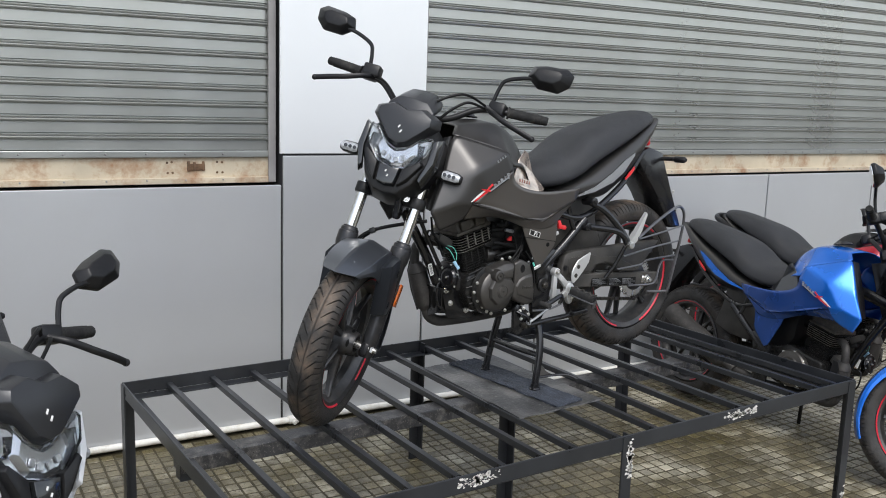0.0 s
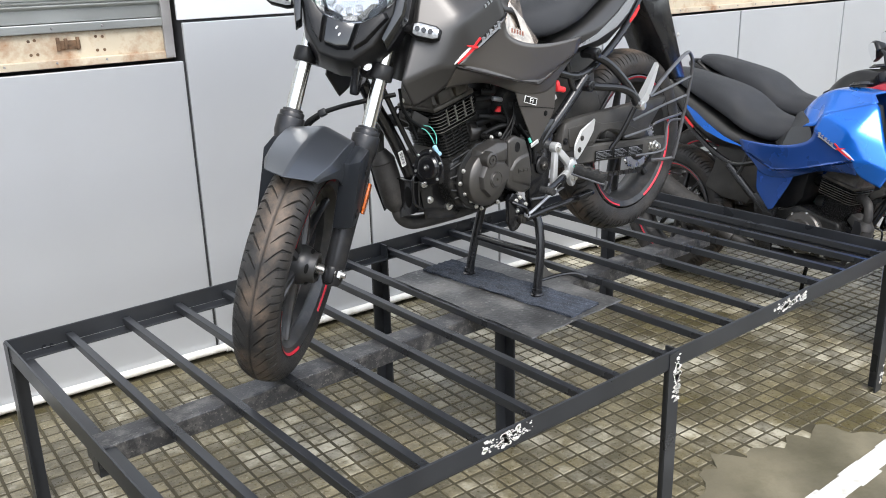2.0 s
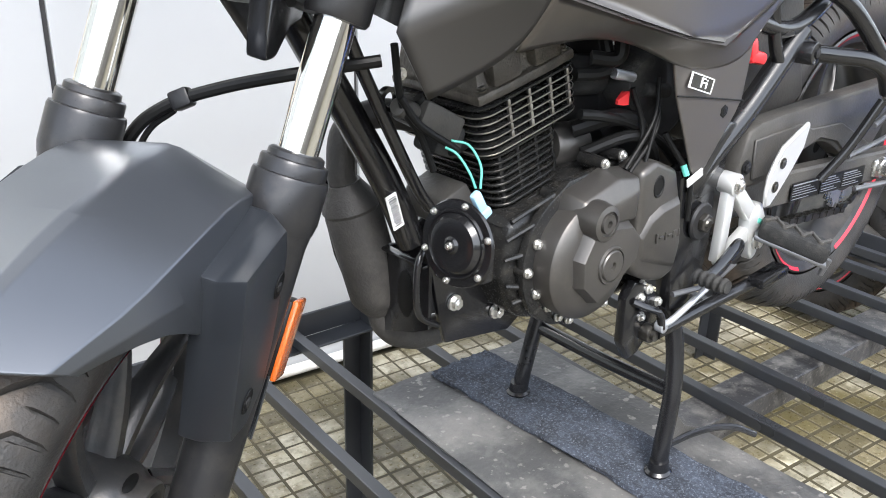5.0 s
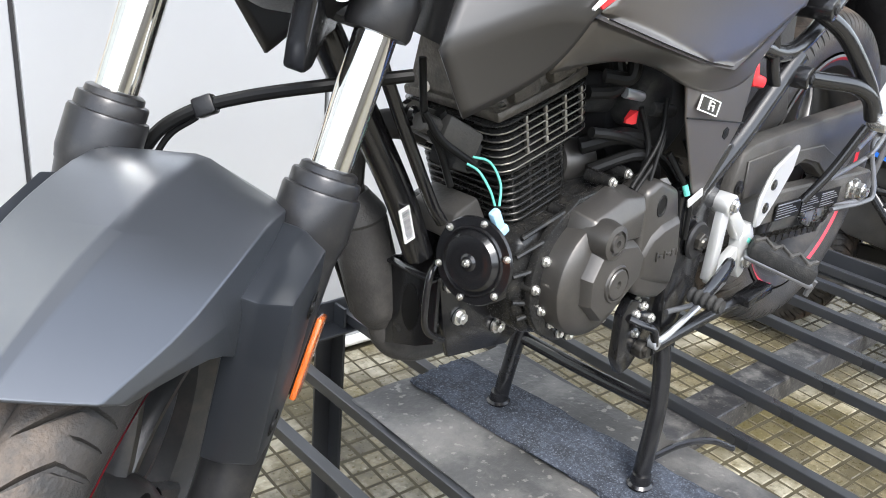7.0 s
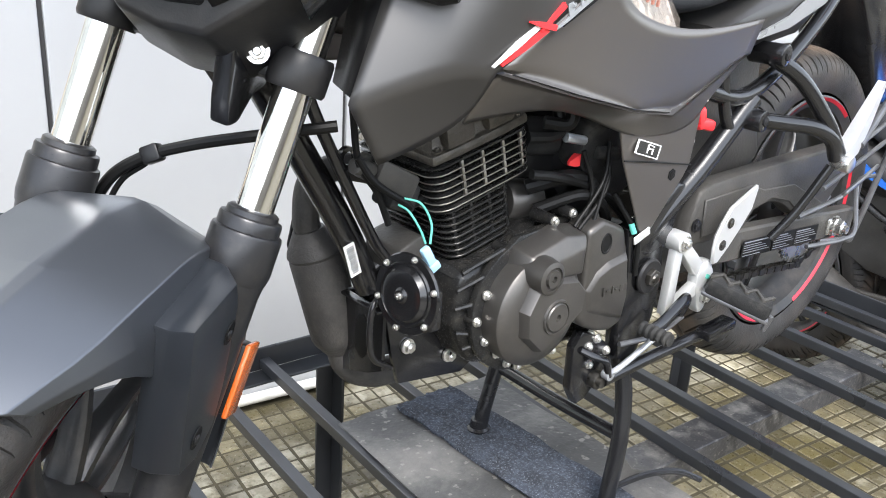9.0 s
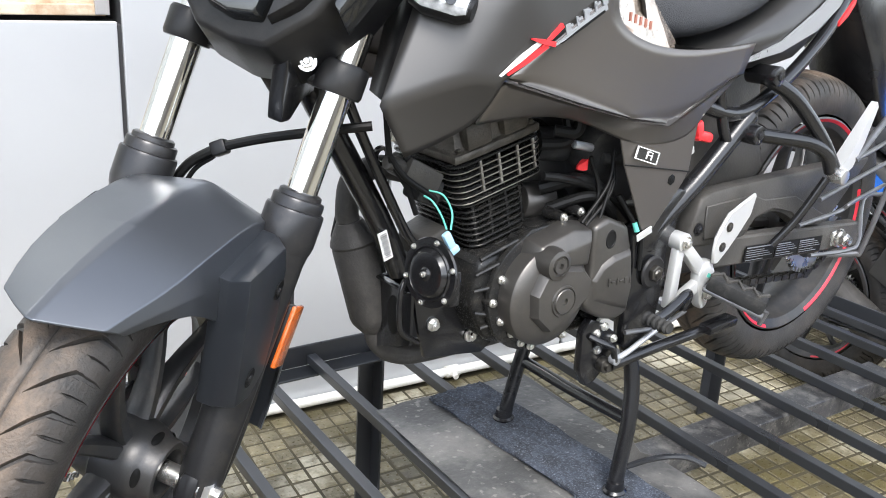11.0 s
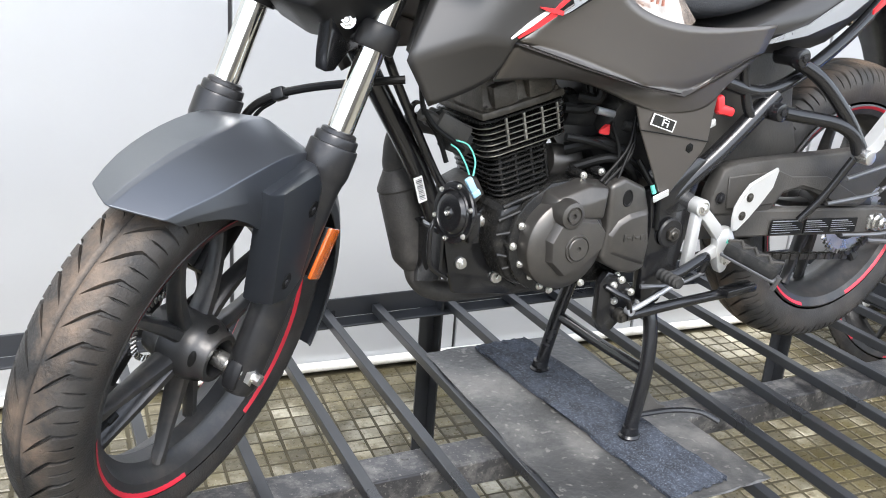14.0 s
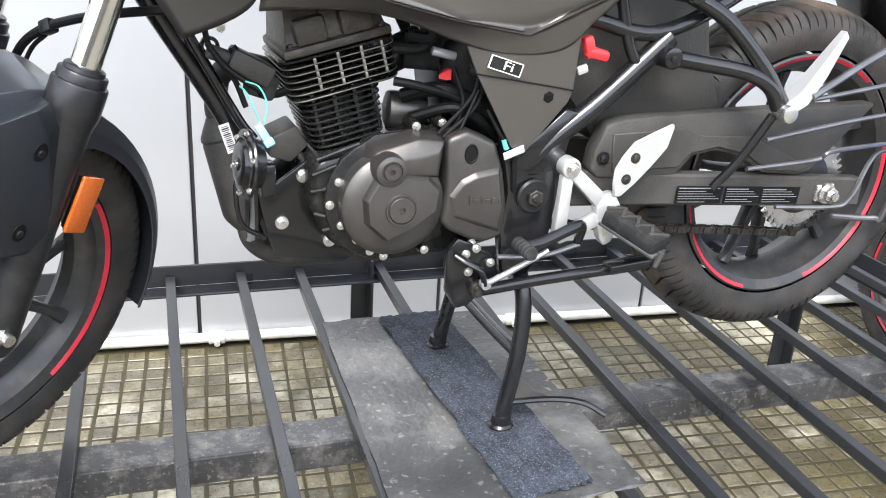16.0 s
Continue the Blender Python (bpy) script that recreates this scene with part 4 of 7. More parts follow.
for y0 in (-0.050, 0.050):
    for k in range(2):
        bm = B()
        box(bm, (-0.150, y0 * (0.25 + 0.42 * k), 0.252 + 0.010 * k), (0.008, 0.015, 0.016), Matrix.Rotation(radians(20 if y0 > 0 else -20), 4, 'X'), 0.002)
        P("led_cell", bm, "signal", "", lamp, front=True, smooth=False)
    bm = poly_block([(math.copysign(y * 1.13, y0), z) for y, z in ((0.060, 0.316), (0.070, 0.330), (0.092, 0.346), (0.089, 0.300), (0.080, 0.282), (0.078, 0.320))], [(math.copysign(y * 1.13, y0), z) for y, z in ((0.062, 0.316), (0.070, 0.326), (0.088, 0.338), (0.086, 0.300), (0.081, 0.288), (0.080, 0.318))], -0.148, -0.139, 0)
    P("running_lamp", bm, "signal", "", lamp, front=True, smooth=False)
bm = poly_block([(y * 1.02, 0.285 + (z - 0.285) * 1.04) for y, z in LN0], [(y * 0.93, 0.285 + (z - 0.285) * 0.86) for y, z in LN0], -0.162, -0.139, 0.004)
P("lens", bm, "glass", "clear lens", lamp, front=True)
for s in (-1, 1):
    bm = poly_block([(s * y * 1.13, z) for y, z in ((0.101, 0.35), (0.122, 0.365), (0.127, 0.27), (0.10, 0.185), (0.088, 0.20), (0.104, 0.27))], [(s * y * 1.13, z) for y, z in ((0.096, 0.342), (0.112, 0.35), (0.116, 0.27), (0.095, 0.20), (0.086, 0.21), (0.098, 0.27))], -0.142, -0.105, 0.003)
    P("side_wing", bm, "smoke", "", lamp, front=True)
    bm = poly_block([(s * y * 1.13, z) for y, z in ((0.040, 0.235), (0.085, 0.275), (0.095, 0.262), (0.060, 0.190), (0.034, 0.165))], [(s * y * 1.13, z) for y, z in ((0.040, 0.230), (0.080, 0.265), (0.088, 0.254), (0.056, 0.195), (0.036, 0.172))], -0.156, -0.120, 0.003)
    P("bezel", bm, "plastic", "", lamp, front=True)
bm = poly_block(wide([(0, 0.228), (0.036, 0.232), (0.030, 0.165), (0, 0.158)]), wide([(0, 0.224), (0.030, 0.226), (0.025, 0.172), (0, 0.166)]), -0.158, -0.120, 0.003)
P("lower_lens", bm, "smoke", "smoked lower lens", lamp, front=True)
for s in (-0.006, 0.008):
    bm = B()
    box(bm, (-0.1772, s * 0.7, 0.346 + s), (0.002, 0.004, 0.011), Matrix.Rotation(radians(25), 4, 'X'), 0.0)
    P("emblem", bm, "white", "", lamp, smooth=False, front=True)
    bm = B()
    box(bm, (-0.159, s * 0.7, 0.200 + s), (0.002, 0.0035, 0.008), Matrix.Rotation(radians(25), 4, 'X'), 0.0)
    P("emblem", bm, "white", "", lamp, smooth=False, front=True)
# lower cowl under the lamp, and the bar that carries the lamp between the forks
bm = B()
prism(bm, [(-0.110, 0.168), (-0.020, 0.168), (0.010, 0.150), (0.012, 0.122), (-0.012, 0.112), (-0.030, 0.082), (-0.052, 0.076), (-0.068, 0.098), (-0.086, 0.132)], -0.054, -0.034, 0.004)
P("lower_cowl", bm, "black", front=True, sharp=40)
bm = B()
tube(bm, [(-0.062, -0.060, 0.150), (-0.072, 0.0, 0.158), (-0.062, 0.088, 0.176)], 0.009, 10, 6, flat=1.3)
P("lamp_bracket", bm, "plastic", front=True, sharp=40)
# instrument screen
SC0 = sym([(0, 0.462), (0.048, 0.458), (0.078, 0.432), (0.080, 0.415), (0.045, 0.388), (0, 0.380)])
SC1 = sym([(0, 0.490), (0.042, 0.486), (0.072, 0.462), (0.074, 0.440), (0.045, 0.42), (0, 0.41)])
bm = B()
loft(bm, [[(-0.140, y, z) for y, z in SC0], [(-0.045, y, z + 0.03) for y, z in SC1]])
bmesh.ops.bevel(bm, geom=list(bm.edges), offset=0.004, segments=2, affect='EDGES', profile=0.5)
P("instrument_screen", bm, "visor", "dark instrument visor", front=True, sharp=40)
# turn signals
for s in (-1, 1):
    bm = B()
    tube(bm, [(-0.045, s * 0.10, 0.258), (-0.050, s * 0.15, 0.262)], 0.011, 12)
    ts = P("turn_signal", bm, "plastic", "black stalk turn signal with clear lens", front=True)
    bm = B()
    rings = []
    for f, h, w in ((0, 0.014, 0.014), (0.25, 0.021, 0.022), (0.8, 0.020, 0.020), (1, 0.013, 0.012)):
        y = s * (0.145 + 0.072 * f)
        rings.append([Vector((-0.052 + w * math.cos(a), y, 0.262 + h * math.sin(a))) for a in [2 * math.pi * k / 12 for k in range(12)]])
    loft(bm, rings)
    P("housing", bm, "plastic", "", ts, front=True)
    bm = B()
    rings = []
    for f, h in ((0.1, 0.012), (0.25, 0.016), (0.8, 0.015), (0.95, 0.010)):
        y = s * (0.145 + 0.072 * f)
        rings.append([Vector((-0.066 - 0.008 * math.cos(a) * (1 if abs(a - math.pi) > 1.6 else -0.1), y, 0.262 + h * math.sin(a))) for a in [2 * math.pi * k / 10 for k in range(10)]])
    loft(bm, rings)
    P("lens", bm, "signal", "clear lens", ts, front=True)
    for k in range(3):
        bm = B()
        cyl(bm, (-0.070, s * (0.162 + 0.016 * k), 0.262), (-0.0765, s * (0.162 + 0.016 * k), 0.262), 0.0062, seg=12)
        P("led_cell", bm, "smoke", "", ts, front=True)

# ---------- handlebar, levers, mirrors ----------
MB = MF @ Matrix.Translation((0, 0, 0.038))
bm = B()
tube(bm, [(0.055, -0.40, 0.515), (0.040, -0.28, 0.505), (0.020, -0.18, 0.485), (0.0, -0.10, 0.425), (-0.005, -0.04, 0.405), (-0.005, 0.04, 0.405), (0.0, 0.10, 0.425), (0.020, 0.18, 0.485), (0.040, 0.28, 0.505), (0.055, 0.40, 0.515)], 0.011, 14, 8)
bar = P("handlebar", bm, "plastic", "black tubular handlebar", front=MB)
bm = B()
box(bm, (-0.004, 0, 0.375), (0.035, 0.10, 0.05), None, 0.006)
P("riser", bm, "plastic", "", bar, front=MB)
for s in (-1, 1):
    bm = B()
    a, b2 = Vector((0.043, s * 0.27, 0.506)), Vector((0.057, s * 0.395, 0.516))
    pr = [(0.0, 0.0), (0.021, 0.0), (0.021, 0.004), (0.0165, 0.008)] + [(0.0160 + 0.0012 * (k % 2), 0.010 + 0.0068 * k) for k in range(15)] + [(0.0165, 0.115), (0.015, 0.117), (0.015, 0.135), (0.012, 0.139), (0.0, 0.139)]
    lathe(bm, pr, 20, Matrix.Translation(a) @ frame_of(a, b2) @ Matrix.Rotation(radians(90), 4, 'X'))
    P("grip", bm, "rubber", "ribbed rubber grip", bar, front=MB)
    bm = B()
    box(bm, (0.034, s * 0.235, 0.505), (0.046, 0.060, 0.046), Matrix.Rotation(s * radians(8), 4, 'Z'), 0.010)
    P("switch_housing", bm, "plastic", "", bar, front=MB)
    bm = B()
    tube(bm, [(0.005, s * 0.205, 0.495), (-0.036, s * 0.23, 0.476), (-0.056, s * 0.28, 0.452), (-0.058, s * 0.34, 0.434), (-0.050, s * 0.388, 0.422)], 0.0062, 10, 8, flat=1.5)
    bmesh.ops.create_uvsphere(bm, u_segments=12, v_segments=8, radius=0.010, matrix=Matrix.Translation((-0.049, s * 0.392, 0.421)))
    P("lever", bm, "plastic", "black clutch lever" if s < 0 else "black brake lever", bar, front=MB)
    if s > 0:
        bm = B()
        box(bm, (0.0, 0.218, 0.508), (0.05, 0.06, 0.040), None, 0.007)
        P("brake_reservoir", bm, "plastic", "", bar, front=MB)
    # mirror
    bm = B()
    tube(bm, [(0.022, s * 0.215, 0.525), (0.016, s * 0.222, 0.570), (0.010, s * 0.235, 0.600), (0.006, s * 0.285, 0.622), (0.002, s * 0.335, 0.632)], 0.0068, 10, 8)
    bmesh.ops.translate(bm, verts=bm.verts, vec=(0, 0.026 if s > 0 else 0, 0))
    mir = P("mirror", bm, "plastic", "black rear-view mirror on a bent stalk", bar, front=MB)
    bm = B()
    mid = Vector((0.004, 0.408 if s > 0 else -0.375, 0.645))
    out = [(-0.072, -0.010), (-0.060, 0.028), (-0.020, 0.040), (0.050, 0.046), (0.076, 0.030), (0.072, -0.008), (0.040, -0.038), (-0.030, -0.040)]
    front_r = [mid + Vector((0.020, s * y, z)) for y, z in out]
    mid_r = [mid + Vector((0.004, s * y * 1.03, z * 1.04)) for y, z in out]
    back_r = [mid + Vector((-0.026, s * (y * 0.62 - 0.006), z * 0.55)) for y, z in out]
    loft(bm, [front_r, mid_r, back_r])
    bmesh.ops.bevel(bm, geom=list(bm.edges), offset=0.004, segments=2, affect='EDGES', profile=0.5)
    P("mirror_shell", bm, "plastic", "", mir, front=MB, sharp=40)
    bm = B()
    loft(bm, [[mid + Vector((0.0205, s * y * 0.93, z * 0.92)) for y, z in out], [mid + Vector((0.0225, s * y * 0.92, z * 0.91)) for y, z in out]])
    P("mirror_glass", bm, "mirror", "", mir, front=MB, smooth=False)
for pts in ([(0.03, -0.21, 0.50), (-0.05, -0.12, 0.50), (-0.07, -0.02, 0.40), (0.02, 0.0, 0.25)], [(0.0, 0.20, 0.49), (-0.05, 0.13, 0.46), (-0.06, 0.04, 0.36), (0.0, 0.02, 0.2)], [(0.005, -0.20, 0.49), (-0.06, -0.14, 0.47), (-0.05, -0.06, 0.36), (0.06, -0.03, 0.22)]):
    bm = B()
    tube(bm, pts, 0.0045, 8, 10)
    P("control_cable", bm, "cable", front=MB)

# ---------- tank, shrouds and side panels ----------
V = {"a": (-0.511, -0.150, 0.689), "b": (-0.473, -0.147, 0.627), "c": (-0.405, -0.118, 0.945), "d": (-0.468, -0.145, 0.790), "e": (-0.381, -0.206, 0.719), "c1": (-0.430, -0.192, 0.722),
     "f": (-0.368, -0.215, 0.829), "g": (-0.235, -0.212, 0.888), "x": (-0.325, -0.217, 0.760), "m": (-0.212, -0.214, 0.828), "s": (-0.385, -0.172, 0.662)}
def pick(keys, faces):
    idx = {k: i for i, k in enumerate(keys)}
    return [V[k] for k in keys], [[idx[k] for k in f.split()] for f in faces]
vv, ff = pick("a b c d e c1 f g x m s".split(), ["a c1 s b", "c1 e s", "a d f c1", "c1 f x e", "d c f", "c g f", "f g m x"])
SOFT = (("SUBSURF", {"levels": 3, "render_levels": 3, "boundary_smooth": 'PRESERVE_CORNERS'}), ("SOLIDIFY", {"thickness": 0.004, "offset": -1.0}))
def crease(keys, text, w):
    k = keys.split()
    seq = text.split()
    return [(k.index(p), k.index(q), w) for p, q in zip(seq, seq[1:])]
NODES = "a b c d e c1 f g x m s"
shell("shroud", vv, ff, "paint", "matt grey tank shroud", mods=SOFT, creases=crease(NODES, "a c1 e", 1.0) + crease(NODES, "d f g", 0.95) + crease(NODES, "f x", 0.6) + crease(NODES, "f c1", 0.3) + crease(NODES, "c f", 0.5) + crease(NODES, "c g m x e s b a d c", 1.0))
V.update({"n": (-0.205, -0.206, 0.774), "o": (-0.045, -0.190, 0.737), "p": (0.164, -0.166, 0.748), "p2": (0.146, -0.164, 0.702), "e3": (-0.250, -0.204, 0.683), "k1": (-0.130, -0.192, 0.653), "kn": (-0.018, -0.169, 0.633), "w": (0.077, -0.157, 0.640), "t2": (-0.18, -0.163, 0.648), "r3": (-0.088, -0.160, 0.606), "w3": (0.050, -0.155, 0.600), "s2": (-0.270, -0.168, 0.668)})
NODES = "e s s2 x m n e3 k1 kn o p p2 w t2 r3 w3"
vv, ff = pick(NODES.split(), ["e s s2 e3", "e x m n e3", "e3 n o kn k1", "kn o p p2", "e3 s2 t2 k1", "k1 t2 r3 kn", "kn r3 w3", "kn w3 w p2"])
shell("side_panel", vv, ff, "paint_lit", "matt grey side panel, toned lighter for the light on it", mods=SOFT, creases=crease(NODES, "e e3 k1 kn p2", 0.2) + crease(NODES, "s e x m n o p p2 w w3 r3 t2 s2 s", 1.0))
V.update({"u": (-0.020, -0.148, 0.468), "u2": (0.002, -0.147, 0.460), "v": (0.066, -0.146, 0.533), "v2": (0.070, -0.151, 0.552), "r2": (-0.112, -0.160, 0.630), "w2": (0.072, -0.156, 0.648), "q": (-0.086, -0.154, 0.578)})
vv, ff = pick("r2 w2 v2 v u2 u q".split(), ["r2 q v2 w2", "q u u2 v v2"])
shell("lower_side_cover", vv, ff, "paint_lit")
bolt((0.030, -0.149, 0.543), LEFT, 0.009, 0.003, material="cable", name="screw")
# dark inserts that close the shrouds in front
shell("shroud_insert", [(-0.466, -0.140, 0.785), (-0.406, -0.114, 0.938), (-0.385, -0.045, 0.930), (-0.440, -0.050, 0.770), (-0.500, -0.145, 0.690), (-0.466, -0.060, 0.690)], [[0, 1, 2, 3], [4, 0, 3, 5]], "plastic", mods=(("SOLIDIFY", {"thickness": 0.004}),))
# air scoop and tank top
V.update({"h": (-0.215, -0.105, 0.985), "i": (-0.370, -0.085, 0.972), "j": (-0.385, 0, 0.985), "k": (-0.205, 0, 1.012), "l": (-0.105, 0, 0.965), "h2": (-0.120, -0.100, 0.948), "z": (-0.045, -0.080, 0.845), "z0": (-0.045, 0, 0.850), "y1": (-0.140, -0.190, 0.850), "y2": (-0.060, -0.150, 0.740), "y3": (0.0, -0.120, 0.720)})
bm = B()
top = [("i", "j", "k", "h"), ("h", "k", "l", "h2"), ("h2", "l", "z0", "z"), ("c", "i", "h", "g"), ("g", "h", "h2", "m"), ("m", "h2", "y1"), ("h2", "z", "y2", "y1")]
vmap = {}
for s in (1, -1):
    for f in top:
        vs = []
        for kx in f:
            p = V[kx]
            key = (kx, s if abs(p[1]) > 1e-6 else 0)
            if key not in vmap:
                vmap[key] = bm.verts.new((p[0], p[1] * s, p[2]))
            vs.append(vmap[key])
        bm.faces.new(vs if s == 1 else vs[::-1])
bmesh.ops.recalc_face_normals(bm, faces=bm.faces)
lay = bm.edges.layers.float.new("crease_edge")
for kx, ky, w in (("i", "h", 0.85), ("h", "h2", 0.8), ("c", "g", 1.0), ("g", "m", 1.0), ("h2", "z", 0.7), ("c", "i", 1.0), ("g", "h", 0.4)):
    for sd in (1, -1):
        e = bm.edges.get((vmap[(kx, sd)], vmap[(ky, sd)]))
        if e:
            e[lay] = w
tank = P("fuel_tank", bm, "paint", "matt grey fuel tank", sharp=180, mods=SOFT)
bm = B()
lathe(bm, [(0, 0.012), (0.030, 0.012), (0.034, 0.006), (0.042, 0.004), (0.045, 0.0)], 32, Matrix.Translation((-0.26, 0, 1.002)) @ Matrix.Rotation(radians(90), 4, 'X') @ Matrix.Rotation(radians(-8), 4, 'Z'))
P("filler_cap", bm, "black", "", tank)
# foil-covered tank rear between panel and seat
shell("tank_rear", [(-0.165, -0.190, 0.862), (-0.205, -0.202, 0.772), (-0.050, -0.184, 0.734), (0.010, -0.140, 0.748), (-0.052, -0.140, 0.808), (-0.086, -0.148, 0.880), (-0.122, -0.170, 0.892)], [[1, 2, 4, 0], [2, 3, 4], [0, 4, 5, 6]], "bronze", "bronze reflective film on the tank rear")
for i in range(5):
    bm = B()
    box(bm, (-0.165 + i * 0.013, -0.1985 + i * 0.0022, 0.790 - i * 0.003), (0.005, 0.002, 0.011), Matrix.Rotation(radians(12), 4, 'Z'))
    P("print_bar", bm, "brown", smooth=False)
# the slanted stripe with its red cross, and badge
def decal(name, a, b, wid, material, lift=0.004):
    """A raised strip on the left panel and its twin on the right."""
    for side in (1, -1):
        p, q = Vector(a), Vector(b)
        p.y, q.y = p.y * side, q.y * side
        d = (q - p).normalized()
        n = Vector((0, -side, 0))
        w = d.cross(n).normalized() * wid
        n = n * lift
        bm = B()
        loft(bm, [[p - w * 0.15 + n, p + w * 0.15 + n, p + w * 0.15 + n * 0.3, p - w * 0.15 + n * 0.3], [p.lerp(q, 0.5) - w * 0.5 + n, p.lerp(q, 0.5) + w * 0.5 + n, p.lerp(q, 0.5) + w * 0.5 + n * 0.3, p.lerp(q, 0.5) - w * 0.5 + n * 0.3], [q - w * 0.5 + n, q + w * 0.5 + n, q + w * 0.5 + n * 0.3, q - w * 0.5 + n * 0.3]])
        bmesh.ops.recalc_face_normals(bm, faces=bm.faces)
        P(name, bm, material, smooth=False)
S0, SX = Vector((-0.390, -0.2095, 0.726)), Vector((-0.333, -0.2155, 0.7605))
decal("stripe", S0, SX + Vector((-0.004, 0, 0.004)), 0.0062, "white")
decal("stripe", S0 + Vector((0.010, -0.001, 0.001)), SX + Vector((0.006, -0.001, 0.0)), 0.0072, "redcap")
decal("cross", SX + Vector((-0.004, -0.001, -0.002)), Vector((-0.308, -0.2185, 0.783)), 0.0058, "redcap", 0.0050)
decal("cross", Vector((-0.353, -0.2165, 0.7675)), Vector((-0.317, -0.2175, 0.7610)), 0.0060, "redcap", 0.0052)
decal("stripe", Vector((-0.315, -0.217, 0.760)), Vector((-0.234, -0.2165, 0.804)), 0.0075, "silver_trim")
decal("stripe", Vector((-0.306, -0.217, 0.762)), Vector((-0.238, -0.2165, 0.799)), 0.0030, "cable", 0.0046)
for k in range(5):
    for side in (1, -1):
        c = Vector((-0.297, -0.2205, 0.778)).lerp(Vector((-0.240, -0.2200, 0.8125)), k / 4)
        c.y *= side
        bm = B()
        box(bm, c, (0.0030 if k % 2 else 0.0085, 0.002, 0.0125), Matrix.Rotation(radians(-31), 4, 'Y') @ Matrix.Rotation(radians(12), 4, 'Y'))
        box(bm, c + Vector((0.003, 0, 0.003)), (0.0085, 0.002, 0.0028), Matrix.Rotation(radians(-31), 4, 'Y'))
        P("print_bar", bm, "silver_trim", smooth=False)
for k in range(4):
    bm = B()
    box(bm, (-0.285 + k * 0.010, -0.2185, 0.858 + k * 0.006), (0.006, 0.002, 0.008), Matrix.Rotation(radians(-30), 4, 'Y'))
    P("print_bar", bm, "silver_trim", smooth=False)
bm = B()
tube(bm, [(-0.088, -0.1562, 0.579), (-0.01, -0.1545, 0.566), (0.069, -0.1532, 0.552)], 0.0011, 6, 4)
P("panel_seam", bm, "cable")
BADGE = Matrix.Translation((-0.046, -0.1592, 0.590)) @ Matrix.Rotation(radians(17), 4, 'Y')
bm = B()
box(bm, (0, 0, 0), (0.050, 0.002, 0.018), None, 0.0006)
bmesh.ops.transform(bm, matrix=BADGE, verts=bm.verts)
badge = P("badge", bm, "smoke", "black Fi badge in a white frame", smooth=False)
bm = B()
for c0, s0 in (((0, -0.0006, 0.0088), (0.051, 0.0024, 0.0014)), ((0, -0.0006, -0.0088), (0.051, 0.0024, 0.0014)), ((-0.0252, -0.0006, 0), (0.0014, 0.0024, 0.019)), ((0.0252, -0.0006, 0), (0.0014, 0.0024, 0.019))):
    box(bm, c0, s0)
bmesh.ops.transform(bm, matrix=BADGE, verts=bm.verts)
P("badge_frame", bm, "white", "", badge, smooth=False)
curve = bpy.data.curves.new("badge_text", 'FONT')
curve.body, curve.size, curve.extrude, curve.align_x, curve.align_y = "Fi", 0.0175, 0.0005, 'CENTER', 'CENTER'
txt = bpy.data.objects.new("badge_text", curve)
scene.collection.objects.link(txt)
me = bpy.data.meshes.new_from_object(txt.evaluated_get(bpy.context.evaluated_depsgraph_get()))
bpy.data.objects.remove(txt)
me.transform(BADGE @ Matrix.Translation((0.004, -0.0016, 0)) @ Matrix.Rotation(radians(90), 4, 'X') @ Matrix.Diagonal((1.45, 1, 1, 1)))
me.materials.clear()
me.materials.append(M["white"])
tx = new("badge_letters", me)
tx.parent = badge

# ---------- seat and tail ----------
def seat_ring(x, top, bot, hw, tilt=0.0, crown=0.009):
    out = []
    for y, f in ((-1.0, 0.0), (-1.04, 0.35), (-0.95, 0.75), (-0.7, 0.95), (-0.35, 1.0), (0, 1.0), (0.35, 1.0), (0.7, 0.95), (0.95, 0.75), (1.04, 0.35), (1.0, 0.0)):
        z = bot + (top - bot) * f + crown * (1 - y * y if abs(y) < 1 else 0) * (1 if f > 0.5 else 0)
        out.append(Vector((x + tilt * (f - 0.5), y * hw, z)))
    return out
bm = B()
loft(bm, [seat_ring(*r) for r in ((-0.045, 0.800, 0.775, 0.060, -0.02, 0.0), (-0.025, 0.822, 0.752, 0.085, -0.02, 0.004), (0.04, 0.840, 0.732, 0.118), (0.12, 0.852, 0.748, 0.140), (0.19, 0.885, 0.772, 0.150), (0.235, 0.925, 0.795, 0.148), (0.29, 0.955, 0.822, 0.142), (0.38, 0.980, 0.862, 0.136), (0.48, 1.000, 0.907, 0.128), (0.57, 1.022, 0.952, 0.112), (0.655, 1.032, 0.980, 0.085), (0.695, 1.022, 0.992, 0.055, 0, 0.005))])
seat = P("seat", bm, "seat", "stepped black grained vinyl seat", sharp=180, mods=(("SUBSURF", {"levels": 2, "render_levels": 2}),))
bm = B()
tail = [((0.10, 0.735, 0.705, 0.145)), (0.25, 0.790, 0.690, 0.150), (0.36, 0.845, 0.700, 0.146), (0.46, 0.892, 0.752, 0.135), (0.56, 0.940, 0.830, 0.116), (0.65, 0.986, 0.905, 0.090), (0.722, 1.008, 0.972, 0.055)]
loft(bm, [[Vector((x, y * hw, b0 + (t0 - b0) * f)) for y, f in ((-0.86, 1.0), (-1.0, 0.85), (-1.02, 0.5), (-0.8, 0.1), (-0.6, 0.0), (0.6, 0.0), (0.8, 0.1), (1.02, 0.5), (1.0, 0.85), (0.86, 1.0))] for x, t0, b0, hw in tail])
tl = P("tail_cowl", bm, "paint", "dark grey tail cowl with silver flash", sharp=50)
